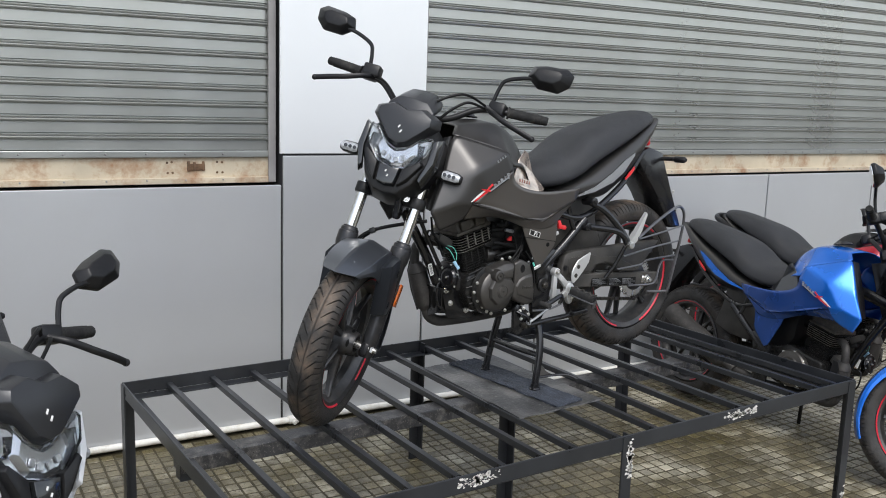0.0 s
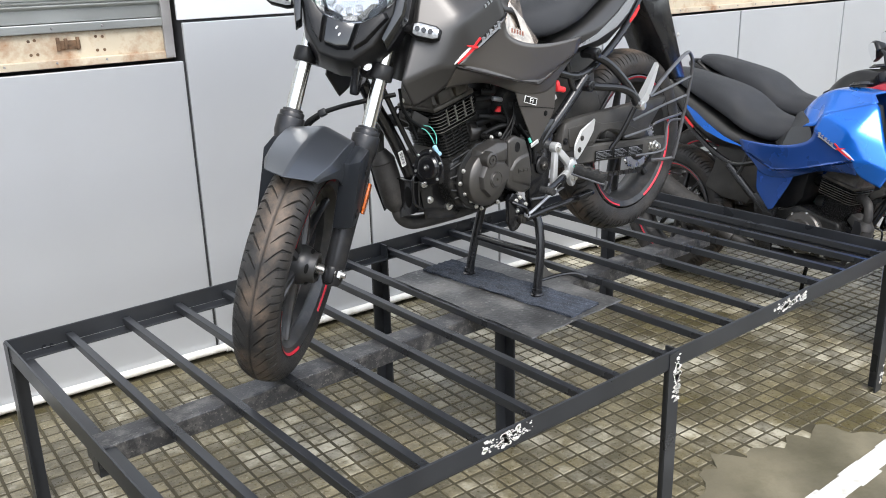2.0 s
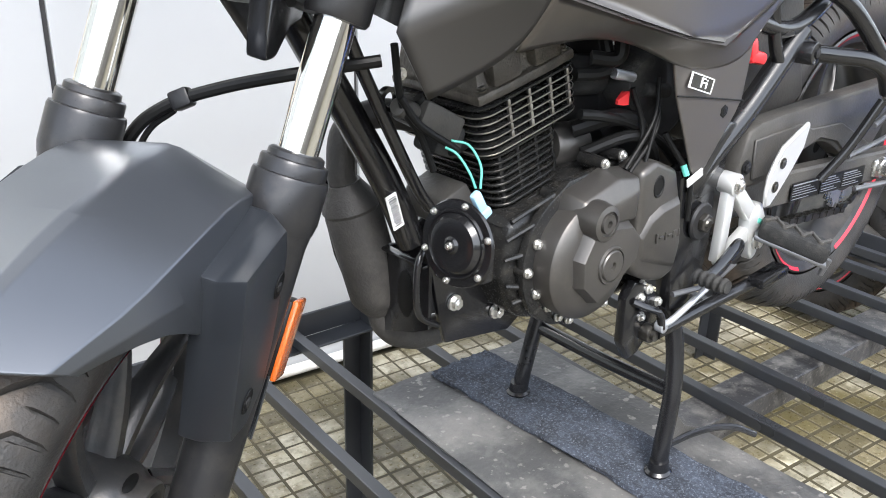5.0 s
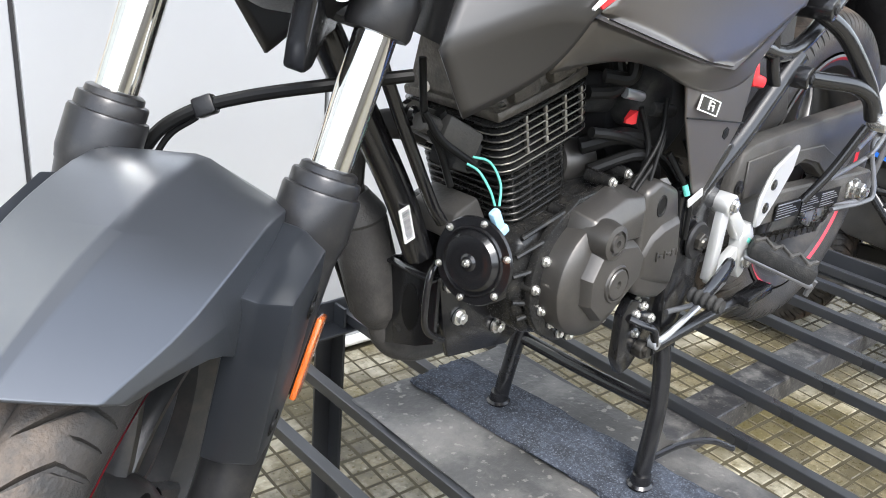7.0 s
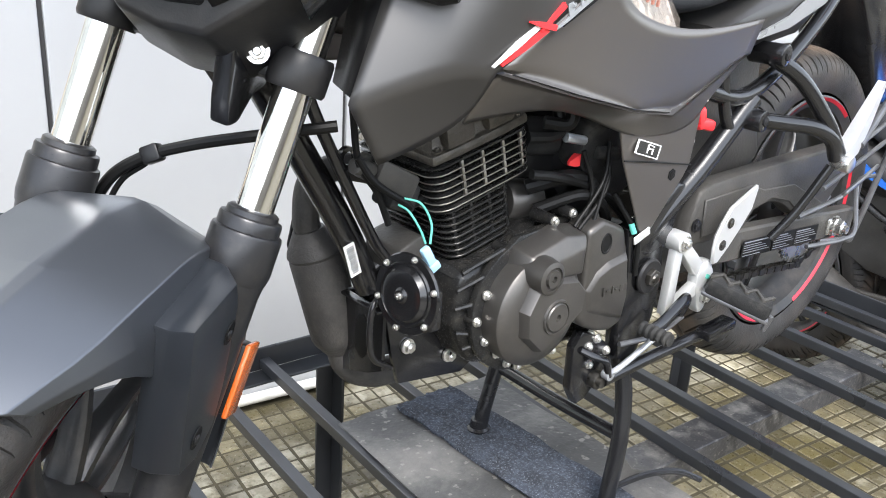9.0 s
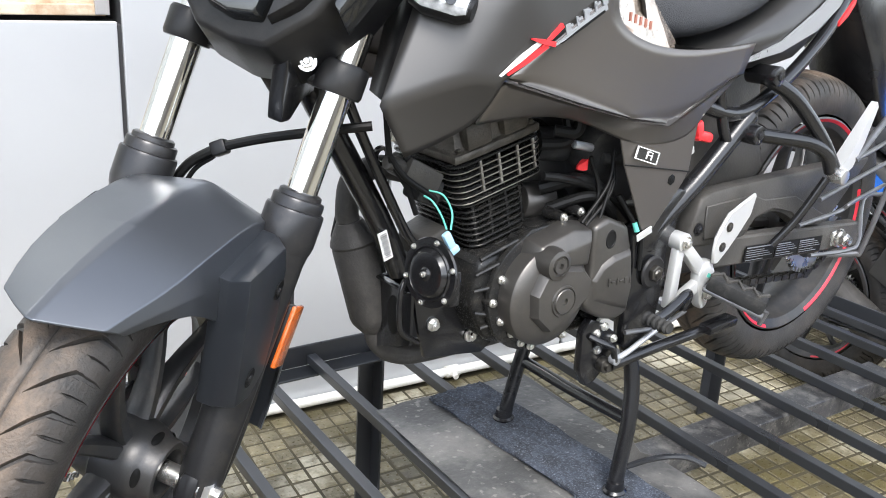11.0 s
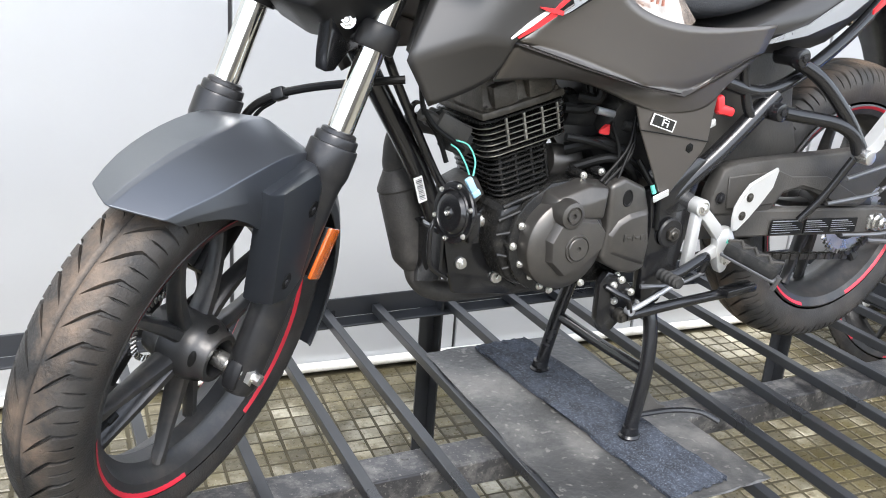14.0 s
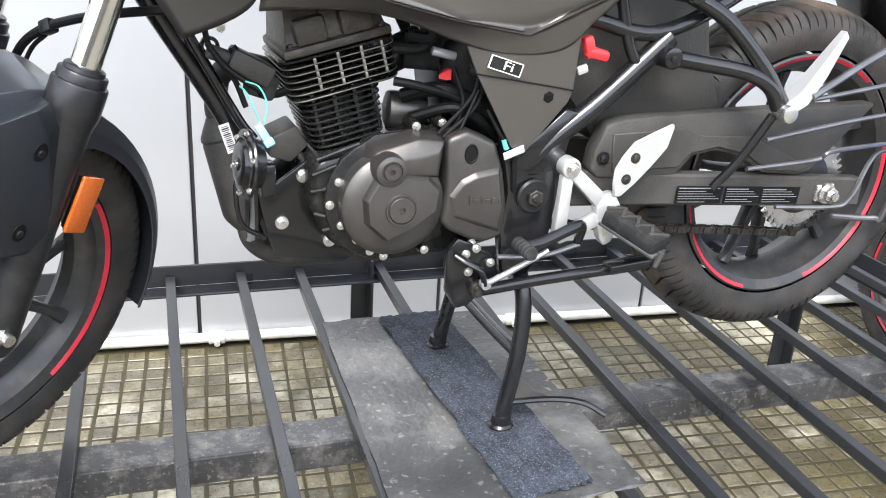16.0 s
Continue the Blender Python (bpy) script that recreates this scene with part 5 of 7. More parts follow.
for s in (-1, 1):
    bm = B()
    loft(bm, [[Vector((x, s * (hw + 0.0045), z)) for z in (z0, z1)] + [Vector((x, s * (hw + 0.001), z)) for z in (z1, z0)] for x, z0, z1, hw in ((0.16, 0.712, 0.716, 0.147), (0.26, 0.730, 0.748, 0.152), (0.36, 0.762, 0.800, 0.149), (0.43, 0.800, 0.842, 0.141), (0.50, 0.862, 0.872, 0.130))])
    P("tail_flash", bm, "silver_trim", "silver flash", tl, sharp=60)
    bm = B()
    loft(bm, [[Vector((x, s * (hw + 0.005), z)) for z in (z0, z1)] + [Vector((x, s * (hw + 0.001), z)) for z in (z1, z0)] for x, z0, z1, hw in ((0.44, 0.768, 0.776, 0.141), (0.47, 0.785, 0.800, 0.138), (0.50, 0.806, 0.818, 0.131))])
    P("tail_mark", bm, "redcap", "", tl)
bm = B()
box(bm, (0.678, 0, 0.912), (0.02, 0.10, 0.035), Matrix.Rotation(radians(-25), 4, 'Y'), 0.006)
P("tail_lamp", bm, "redcap", "red tail lamp")
# rear mudguard with the plate holder
bm = B()
prism(bm, [(0.57, 0.86), (0.66, 0.890), (0.745, 0.865), (0.772, 0.80), (0.895, 0.545), (0.825, 0.545), (0.728, 0.685)], -0.075, 0.075, 0.008)
P("rear_mudguard", bm, "black", "black plastic rear mudguard with plate holder", sharp=40)
for s in (-1, 1):
    bm = B()
    tube(bm, [(0.745, s * 0.06, 0.842), (0.762, s * 0.12, 0.842)], 0.009, 10)
    tsr = P("turn_signal", bm, "plastic", "black rear turn signal")
    bm = B()
    rings = []
    for f, h in ((0, 0.010), (0.2, 0.017), (0.85, 0.016), (1, 0.009)):
        rings.append([Vector((0.764 + h * math.cos(a), s * (0.115 + 0.062 * f), 0.842 + h * 0.8 * math.sin(a))) for a in [2 * math.pi * k / 12 for k in range(12)]])
    loft(bm, rings)
    P("housing", bm, "plastic", "", tsr)
bolt((0.826, -0.076, 0.70), LEFT, 0.006, 0.004)
# inner rear body: airbox and battery cover
bm = B()
prism(bm, [(0.10, 0.70), (0.34, 0.71), (0.36, 0.60), (0.40, 0.50), (0.30, 0.46), (0.16, 0.45), (0.11, 0.52), (0.06, 0.60)], -0.078, 0.078, 0.012)
P("inner_mudguard", bm, "dusty", "dusty black inner mudguard", sharp=40)
bm = B()
prism(bm, [(-0.12, 0.66), (0.13, 0.69), (0.15, 0.57), (0.09, 0.50), (0.02, 0.455), (-0.06, 0.47), (-0.10, 0.52)], -0.055, 0.060, 0.012)
P("airbox", bm, "plastic", "black airbox", sharp=40)
bm = B()
box(bm, (0.108, -0.140, 0.602), (0.040, 0.017, 0.017), Matrix.Rotation(radians(14), 4, 'Y'), 0.006)
box(bm, (0.094, -0.140, 0.612), (0.017, 0.016, 0.034), Matrix.Rotation(radians(-18), 4, 'Y'), 0.006)
P("terminal_cap", bm, "redcap", "red battery terminal cap")
bm = B()
box(bm, (0.092, -0.132, 0.578), (0.018, 0.006, 0.014), Matrix.Rotation(radians(-20), 4, 'Y'), 0.003)
P("relay_bracket", bm, "alloy", "pale relay clip")

# ---------- frame ----------
def member(name, pts, r, material="black", label="", flat=1.0, n=6, seg=14):
    bm = B()
    tube(bm, pts, r, seg, n, flat)
    return P(name, bm, material, label)
member("head_brace", [(-0.49, -0.040, 0.690), (-0.462, -0.040, 0.630), (-0.396, -0.040, 0.505), (-0.372, -0.040, 0.470)], 0.0070)
member("frame_downtube", [(-0.545, 0, 0.735), (-0.485, 0, 0.634), (-0.405, 0, 0.500), (-0.365, 0, 0.415)], 0.0175, label="black steel frame tube")
member("frame_spine", [(-0.545, 0, 0.76), (-0.30, 0, 0.80), (-0.05, 0, 0.70)], 0.026)
for s in (-1, 1):
    member("frame_rail", [(0.235, s * 0.133, 0.625), (0.13, s * 0.130, 0.530), (0.055, s * 0.126, 0.470), (-0.005, s * 0.120, 0.405)], 0.0165)
    member("frame_upper", [(-0.05, s * 0.10, 0.69), (0.10, s * 0.125, 0.65), (0.235, s * 0.132, 0.635), (0.45, s * 0.11, 0.74), (0.62, s * 0.07, 0.87)], 0.012)
    member("frame_brace", [(0.14, s * 0.130, 0.70), (0.165, s * 0.134, 0.615), (0.19, s * 0.136, 0.575)], 0.009)
    bm = B()
    prism(bm, [(-0.030, 0.470), (0.030, 0.478), (0.062, 0.440), (0.070, 0.372), (0.062, 0.310), (0.030, 0.255), (-0.012, 0.262), (-0.022, 0.330), (-0.015, 0.400)], s * 0.112, s * 0.138, 0.006)
    P("pivot_plate", bm, "black", sharp=40)
for s in (-1, 1):
    bm = B()
    prism(bm, [(-0.018, 0.440), (0.020, 0.478), (0.070, 0.522), (0.095, 0.515), (0.082, 0.476), (0.072, 0.430), (0.020, 0.420)], s * 0.114, s * 0.1395, 0.005)
    P("frame_gusset", bm, "black", sharp=40)
bolt((0.0245, -0.138, 0.391), LEFT, 0.0135, 0.018, material="chain")
bm = B()
lathe(bm, [(0.013, 0), (0.026, 0), (0.027, -0.003), (0.024, -0.006), (0.013, -0.006)], 24, Matrix.Translation((0.0245, -0.1425, 0.391)))
P("washer", bm, "plastic")
bm = B()
box(bm, (-0.404, -0.018, 0.466), (0.015, 0.002, 0.043), Matrix.Rotation(radians(-17), 4, 'Y'))
sticker = P("frame_sticker", bm, "white", "white barcode sticker", smooth=False)
for k in range(13):
    bm = B()
    c = Vector((-0.404, -0.0194, 0.466)) + Vector((-0.29, 0, 0.957)) * (-0.017 + 0.0029 * k)
    box(bm, c, (0.0105 - 0.003 * (k % 4 == 1), 0.0008, 0.0006 + 0.0005 * (k % 3)), Matrix.Rotation(radians(-17), 4, 'Y'))
    P("print_bar", bm, "cable", "", sticker, smooth=False)

# ---------- engine ----------
bm = B()
prism(bm, [(-0.300, 0.440), (-0.305, 0.380), (-0.272, 0.318), (-0.20, 0.295), (-0.06, 0.290), (0.0, 0.310), (0.020, 0.370), (0.0, 0.460), (-0.10, 0.492), (-0.155, 0.484), (-0.200, 0.468), (-0.290, 0.452)], -0.095, 0.10, 0.014, 3)
eng = P("engine_case", bm, "engine", "black cast engine crankcase", sharp=40)
# stepped joint flange round the left cover
def arc(cx, cz, r, a0, a1, n):
    return [(cx + r * math.cos(radians(a0 + (a1 - a0) * i / n)), cz + r * math.sin(radians(a0 + (a1 - a0) * i / n))) for i in range(n + 1)]
CX, CZ = -0.193, 0.390
bm = B()
prism(bm, [(-0.115, 0.470), (-0.155, 0.492), (-0.215, 0.487)] + arc(CX, CZ, 0.094, 112, 300, 16) + [(-0.105, 0.325)], -0.096, -0.109, 0.003)
P("cover_flange", bm, "engine", "", eng, sharp=40)
bm = B()
lathe(bm, [(0.077, -0.100), (0.077, -0.130), (0.0758, -0.1345), (0.072, -0.1385), (0.060, -0.1435), (0.046, -0.147), (0.0, -0.149)], 64, Matrix.Translation((CX, 0, CZ)))
cov = P("generator_cover", bm, "cover", "grey round generator cover", eng, sharp=28)
# raised faces on the covers
bm = B()
FACE = [(-0.239, 0.405), (-0.224, 0.431), (-0.196, 0.438), (-0.150, 0.430), (-0.133, 0.412), (-0.136, 0.386), (-0.172, 0.361), (-0.209, 0.346), (-0.236, 0.372)]
loft(bm, [[(CX + (x - CX) * k, y, CZ + (z - CZ) * k) for x, z in FACE] for k, y in ((1.12, -0.138), (1.08, -0.148), (1.0, -0.158), (0.97, -0.1598), (0.7, -0.1610))])
bmesh.ops.recalc_face_normals(bm, faces=bm.faces)
P("raised_face", bm, "cover", "", cov, sharp=18)
bm = B()
lathe(bm, [(0.0, -0.1600), (0.0045, -0.1600), (0.005, -0.1650), (0.0180, -0.1650), (0.0192, -0.1632), (0.0192, -0.1618), (0.0208, -0.1618), (0.0212, -0.1640), (0.0232, -0.1640), (0.0245, -0.1600)], 36, Matrix.Translation((-0.190, 0, 0.391)))
P("timing_plug", bm, "cover", "", cov, sharp=30)
bm = B()
lathe(bm, [(0.024, -0.10), (0.024, -0.150), (0.0215, -0.163), (0.0155, -0.165), (0.0148, -0.162), (0.012, -0.162), (0.011, -0.166), (0.0045, -0.166), (0.004, -0.161), (0.0, -0.161)], 32, Matrix.Translation((-0.207, 0, 0.448)))
P("inspection_cap", bm, "cover", "", cov, sharp=30)
bm = B()
loft(bm, [[(x, -0.105, z) for x, z in ((-0.238, 0.440), (-0.228, 0.478), (-0.160, 0.494), (-0.120, 0.488), (-0.124, 0.425), (-0.171, 0.425))], [(x, -0.140, z) for x, z in ((-0.233, 0.441), (-0.222, 0.470), (-0.160, 0.486), (-0.122, 0.482), (-0.129, 0.429), (-0.171, 0.432))], [(x, -0.150, z) for x, z in ((-0.222, 0.438), (-0.214, 0.458), (-0.165, 0.462), (-0.132, 0.470), (-0.134, 0.434), (-0.171, 0.437))]])
bmesh.ops.recalc_face_normals(bm, faces=bm.faces)
bmesh.ops.bevel(bm, geom=list(bm.edges), offset=0.003, segments=2, affect='EDGES', profile=0.5)
P("cover_shoulder", bm, "cover", "", cov, sharp=30)
OUT = [(-0.117, 0.485), (-0.087, 0.496), (-0.041, 0.476), (-0.025, 0.431), (-0.015, 0.375), (-0.019, 0.329), (-0.045, 0.321), (-0.074, 0.328), (-0.108, 0.345), (-0.121, 0.360), (-0.114, 0.416), (-0.117, 0.457)]
bm = B()
prism(bm, OUT, -0.096, -0.141, 0.008, 3)
spc = P("sprocket_cover", bm, "cover", "grey front sprocket cover", eng, sharp=30)
bm = B()
loft(bm, [[(x, y0, z) for x, z, y0 in ((-0.112, 0.400, -0.1405), (-0.093, 0.424, -0.1405), (-0.072, 0.434, -0.1405), (-0.033, 0.440, -0.1405), (-0.022, 0.376, -0.1405), (-0.025, 0.336, -0.1405), (-0.070, 0.352, -0.1405), (-0.104, 0.366, -0.1405))], [(x, y0, z) for x, z, y0 in ((-0.104, 0.396, -0.1445), (-0.090, 0.416, -0.146), (-0.070, 0.426, -0.1475), (-0.038, 0.432, -0.1485), (-0.028, 0.376, -0.1485), (-0.031, 0.345, -0.1465), (-0.070, 0.360, -0.1455), (-0.098, 0.370, -0.1435))]])
bmesh.ops.recalc_face_normals(bm, faces=bm.faces)
bmesh.ops.bevel(bm, geom=list(bm.edges), offset=0.0015, segments=2, affect='EDGES', profile=0.5)
P("raised_face", bm, "cover", "", spc, sharp=30)
# no hole is cut: a black disc carries its shade as colour
bm = B()
lathe(bm, [(0.0, -0.1412), (0.0115, -0.1412), (0.0125, -0.1422), (0.0145, -0.1422), (0.0155, -0.1405)], 24, Matrix.Translation((-0.080, 0, 0.461)) @ Matrix.Diagonal((0.72, 1, 1.0, 1)))
P("cover_hole", bm, "cable", "", spc)
for k, (w, h) in enumerate(((0.003, 0.013), (0.008, 0.0025), (0.0025, 0.011), (0.009, 0.003), (0.007, 0.010), (0.003, 0.011))):
    bm = B()
    box(bm, (-0.080 + k * 0.0095, -0.1478, 0.393 - k * 0.0005), (w, 0.0025, h), None, 0.0006)
    P("raised_mark", bm, "cover", "", spc)
for x, z, y in ((-0.219, 0.465, -0.106), (-0.267, 0.421, -0.106), (-0.280, 0.388, -0.106), (-0.263, 0.356, -0.106), (-0.240, 0.332, -0.106), (-0.219, 0.312, -0.106), (-0.198, 0.302, -0.106), (-0.155, 0.497, -0.106), (-0.113, 0.499, -0.100), (-0.135, 0.308, -0.110), (-0.060, 0.314, -0.115)):
    bm = B()
    cyl(bm, (x, -0.075, z), (x, y - 0.004, z), 0.0095, 0.0075, 14)
    P("bolt_boss", bm, "engine", "", eng)
    bolt((x, y - 0.004, z), LEFT, 0.0048, 0.006, eng)
# clutch cover on the right
bm = B()
lathe(bm, [(0.088, 0.098), (0.088, 0.122), (0.082, 0.130), (0.060, 0.136), (0.056, 0.142), (0.0, 0.144)], 48, Matrix.Translation((-0.150, 0, 0.385)))
clutch = P("clutch_cover", bm, "cover", "grey clutch cover", eng, sharp=28)
for k in range(8):
    a = radians(45 * k + 10)
    bolt((-0.150 + 0.086 * math.cos(a), 0.120, 0.385 + 0.086 * math.sin(a)), (0, 1, 0), 0.0055, 0.007, clutch)
# cylinder fins
UPV = Vector((-0.245, 0, 0.970)).normalized()
ALONG = Vector((0.970, 0, 0.245)).normalized()
ROT = Matrix((( ALONG.x, 0, UPV.x, 0), (0, 1, 0, 0), (ALONG.z, 0, UPV.z, 0), (0, 0, 0, 1)))
BASE = Vector((-0.236, 0, 0.466))
bm = B()
c = BASE + UPV * 0.058
box(bm, c + UPV * 0.006, (0.098, 0.105, 0.147), ROT, 0.015)
cylb = P("cylinder", bm, "engine", "black finned engine cylinder")
for i in range(16):
    h = -0.005 + i * 0.0093
    upper = i >= 9
    ln, wd = (0.150 + 0.001 * i, 0.158) if upper else (0.104 + 0.0022 * i, 0.142)
    c = BASE + UPV * h + ALONG * (0.010 if upper else 0.0)
    bm = B()
    n = 10
    rr = 0.022
    pts = []
    for cx, cy, a0 in ((1, 1, 0), (-1, 1, 90), (-1, -1, 180), (1, -1, 270)):
        for k in range(5):
            a = radians(a0 + 22.5 * k)
            pts.append((cx * (ln / 2 - rr) + rr * math.cos(a), cy * (wd / 2 - rr) + rr * math.sin(a)))
    loft(bm, [[ROT @ Vector((x * sc, y * sc, zz)) + c for x, y in pts] for sc, zz in ((0.99, -0.0016), (1.0, -0.0008), (1.0, 0.0008), (0.99, 0.0016))])
    fin = P("fin", bm, "engine", "", cylb, sharp=40)
    if upper and i < 15:
        bm = B()
        loft(bm, [[ROT @ Vector((x * sc, y * sc, zz)) + c for x, y in pts] for sc, zz in ((1.001, -0.0006), (1.004, -0.0003), (1.004, 0.0007), (1.001, 0.0010))])
        P("fin_edge", bm, "fin", "", fin)
for xo in (-0.045, -0.012, 0.022, 0.052):
    for i in range(10, 15, 1):
        bm = B()
        c = BASE + UPV * (-0.005 + i * 0.0093 + 0.0046) + ALONG * (xo + 0.018)
        box(bm, Vector((c.x, -0.0775, c.z)), (0.0042, 0.005, 0.0074), ROT, 0.0010)
        P("fin_post", bm, "fin", "", cylb)
    bm = B()
    c = BASE + UPV * 0.045 + ALONG * xo * 0.9
    box(bm, Vector((c.x, -0.062, c.z)), (0.006, 0.010, 0.075), ROT, 0.002)
    P("fin_post", bm, "engine", "", cylb)
# cylinder head cover
bm = B()
c = BASE + UPV * 0.138 + ALONG * 0.012
loft(bm, [[ROT @ Vector((x, y, z)) + c for x, y in ((-sx, -sy), (-sx * 0.5, -sy * 1.04), (sx * 0.5, -sy * 1.04), (sx, -sy), (sx, sy), (sx * 0.5, sy * 1.04), (-sx * 0.5, sy * 1.04), (-sx, sy))] for sx, sy, z in ((0.078, 0.074, 0.0), (0.078, 0.074, 0.012), (0.072, 0.068, 0.014), (0.068, 0.064, 0.034), (0.060, 0.054, 0.072), (0.030, 0.030, 0.084))])
bmesh.ops.bevel(bm, geom=list(bm.edges), offset=0.003, segments=2, affect='EDGES', profile=0.5)
hd = P("head_cover", bm, "head", "dusty brown-black rocker cover", sharp=30)
for x, y in ((-0.035, -0.070), (0.030, -0.070)):
    bm = B()
    box(bm, ROT @ Vector((x, y, 0.032)) + c, (0.045, 0.022, 0.036), ROT, 0.006)
    P("cover_pad", bm, "head", "", hd, sharp=30)
for x, y, z in ((-0.066, -0.066, 0.013), (0.066, -0.066, 0.013), (-0.012, -0.060, 0.050)):
    bolt(ROT @ Vector((x, y, z)) + c, UPV, 0.005, 0.006, hd, "chain")
# intake, throttle body, hoses and wiring behind the cylinder
bm = B()
cyl(bm, (-0.185, -0.01, 0.570), (-0.115, -0.01, 0.600), 0.026, seg=20, bevel=0.004)
P("intake_manifold", bm, "engine")
bm = B()
cyl(bm, (-0.062, -0.035, 0.585), (-0.062, -0.098, 0.578), 0.040, seg=28, bevel=0.008)
cyl(bm, (-0.075, -0.098, 0.575), (-0.030, -0.102, 0.568), 0.009, seg=14, bevel=0.002)
cyl(bm, (-0.150, -0.03, 0.590), (-0.100, -0.045, 0.588), 0.026, seg=20, bevel=0.003)
thr = P("throttle_body", bm, "rubber", "black throttle body with rubber cover")
bm = B()
loft(bm, [[Vector((x, y, z)) + Vector((0.0, 0.006 * a, 0.009 * b_)) * k for a, b_ in ((-1, -1), (1, -1), (1, 1), (-1, 1))] for x, y, z, k in ((-0.116, -0.090, 0.563, 0.3), (-0.108, -0.091, 0.565, 0.7), (-0.100, -0.091, 0.567, 0.9))])
P("plug_cap", bm, "redcap", "red connector cap", thr)
for pts, r in (([(-0.16, -0.06, 0.53), (-0.12, -0.09, 0.545), (-0.07, -0.09, 0.53), (-0.03, -0.07, 0.50)], 0.011), ([(-0.15, -0.07, 0.50), (-0.10, -0.10, 0.520), (-0.06, -0.105, 0.505), (-0.02, -0.09, 0.47)], 0.008), ([(-0.10, -0.10, 0.58), (-0.085, -0.11, 0.53), (-0.10, -0.115, 0.49)], 0.0035), ([(-0.06, -0.11, 0.59), (-0.075, -0.118, 0.54), (-0.125, -0.12, 0.487)], 0.003), ([(-0.055, -0.105, 0.58), (-0.065, -0.118, 0.53), (-0.118, -0.122, 0.482)], 0.003), ([(-0.16, -0.08, 0.62), (-0.135, -0.10, 0.62), (-0.13, -0.10, 0.65)], 0.009), ([(-0.05, -0.12, 0.52), (-0.035, -0.135, 0.49), (-0.022, -0.143, 0.468)], 0.0045)):
    member("hose", pts, r, "cable", n=8, seg=10)
bm = B()
tube(bm, [(-0.030, -0.140, 0.480), (-0.026, -0.144, 0.466)], 0.0042, 10)
P("wire_sleeve", bm, "wire", "pale green wire sleeve")
bm = B()
prism(bm, [(-0.032, 0.452), (0.000, 0.463), (-0.003, 0.474), (-0.035, 0.463)], -0.1495, -0.1530, 0.001, 1)
P("cable_stay", bm, "alloy", "small silver cable stay")
bm = B()
box(bm, (-0.125, -0.085, 0.640), (0.034, 0.003, 0.014), Matrix.Rotation(radians(-8), 4, 'Y'))
P("part_sticker", bm, "white", smooth=False)
bm = B()
box(bm, (-0.376, -0.040, 0.572), (0.062, 0.050, 0.030), Matrix.Rotation(radians(28), 4, 'Y'), 0.005)
cyl(bm, (-0.405, -0.050, 0.585), (-0.432, -0.055, 0.596), 0.010, seg=14, bevel=0.002)
P("air_valve", bm, "dusty", "dusty brown-black air valve")
bm = B()
lathe(bm, [(0.008, -0.004), (0.013, -0.004), (0.013, 0.004), (0.008, 0.004), (0.008, -0.004)], 20, Matrix.Translation((-0.427, -0.035, 0.599)))
P("lift_eye", bm, "black")
bolt((-0.411, -0.035, 0.623), LEFT, 0.005, 0.005)
for pts, r in (([(-0.434, -0.062, 0.607), (-0.410, -0.066, 0.575), (-0.368, -0.074, 0.545), (-0.366, -0.066, 0.538)], 0.0042), ([(-0.184, -0.09, 0.558), (-0.150, -0.098, 0.552), (-0.095, -0.098, 0.535), (-0.03, -0.10, 0.502), (0.0, -0.11, 0.470)], 0.0065), ([(-0.138, -0.080, 0.640), (-0.137, -0.088, 0.612), (-0.150, -0.086, 0.602), (-0.182, -0.075, 0.602)], 0.0085), ([(-0.065, -0.118, 0.548), (-0.09, -0.125, 0.500), (-0.098, -0.128, 0.482)], 0.0026), ([(-0.024, -0.125, 0.535), (-0.010, -0.135, 0.500), (-0.012, -0.143, 0.455), (-0.008, -0.143, 0.40)], 0.0038)):
    member("hose", pts, r, "cable", n=8, seg=10)
bm = B()
cyl(bm, (-0.130, -0.092, 0.600), (-0.095, -0.095, 0.592), 0.0065, seg=10, bevel=0.001)
P("plug_connector", bm, "silver_trim", "pale plug connector")
for a0, b0 in (((-0.294, 0.450), (-0.236, 0.474)), ((-0.300, 0.428), (-0.268, 0.444)), ((-0.302, 0.404), (-0.280, 0.410)), ((-0.298, 0.370), (-0.272, 0.366)), ((-0.285, 0.344), (-0.262, 0.352))):
    bm = B()
    cyl(bm, (a0[0], -0.093, a0[1]), (b0[0], -0.104, b0[1]), 0.0034, seg=8)
    P("case_rib", bm, "engine", "", eng)
# starter boss, clutch arm
bm = B()
cyl(bm, (-0.175, -0.030, 0.505), (-0.115, -0.035, 0.500), 0.028, seg=24, bevel=0.006)
P("starter_motor", bm, "cover")
# ---------- exhaust ----------
bm = B()
tube(bm, [(-0.335, 0.030, 0.553), (-0.372, 0.060, 0.556), (-0.400, 0.078, 0.535), (-0.406, 0.080, 0.490), (-0.402, 0.079, 0.470)], 0.0175, 18, 8)
exh = P("exhaust_header", bm, "exhaust", "satin black exhaust pipe")
bm = B()
lathe(bm, [(0.0, 0.0), (0.020, 0.0), (0.022, -0.004), (0.028, -0.014), (0.0345, -0.026), (0.036, -0.032), (0.034, -0.036), (0.035, -0.040), (0.035, -0.150), (0.033, -0.158), (0.022, -0.176), (0.0, -0.176)], 36, Matrix.Translation((-0.403, 0.079, 0.475)) @ frame_of((-0.403, 0.079, 0.475), (-0.362, 0.052, 0.29)) @ Matrix.Rotation(radians(-90), 4, 'X'))
P("catalyst", bm, "exhaust", "", exh)
bm = B()
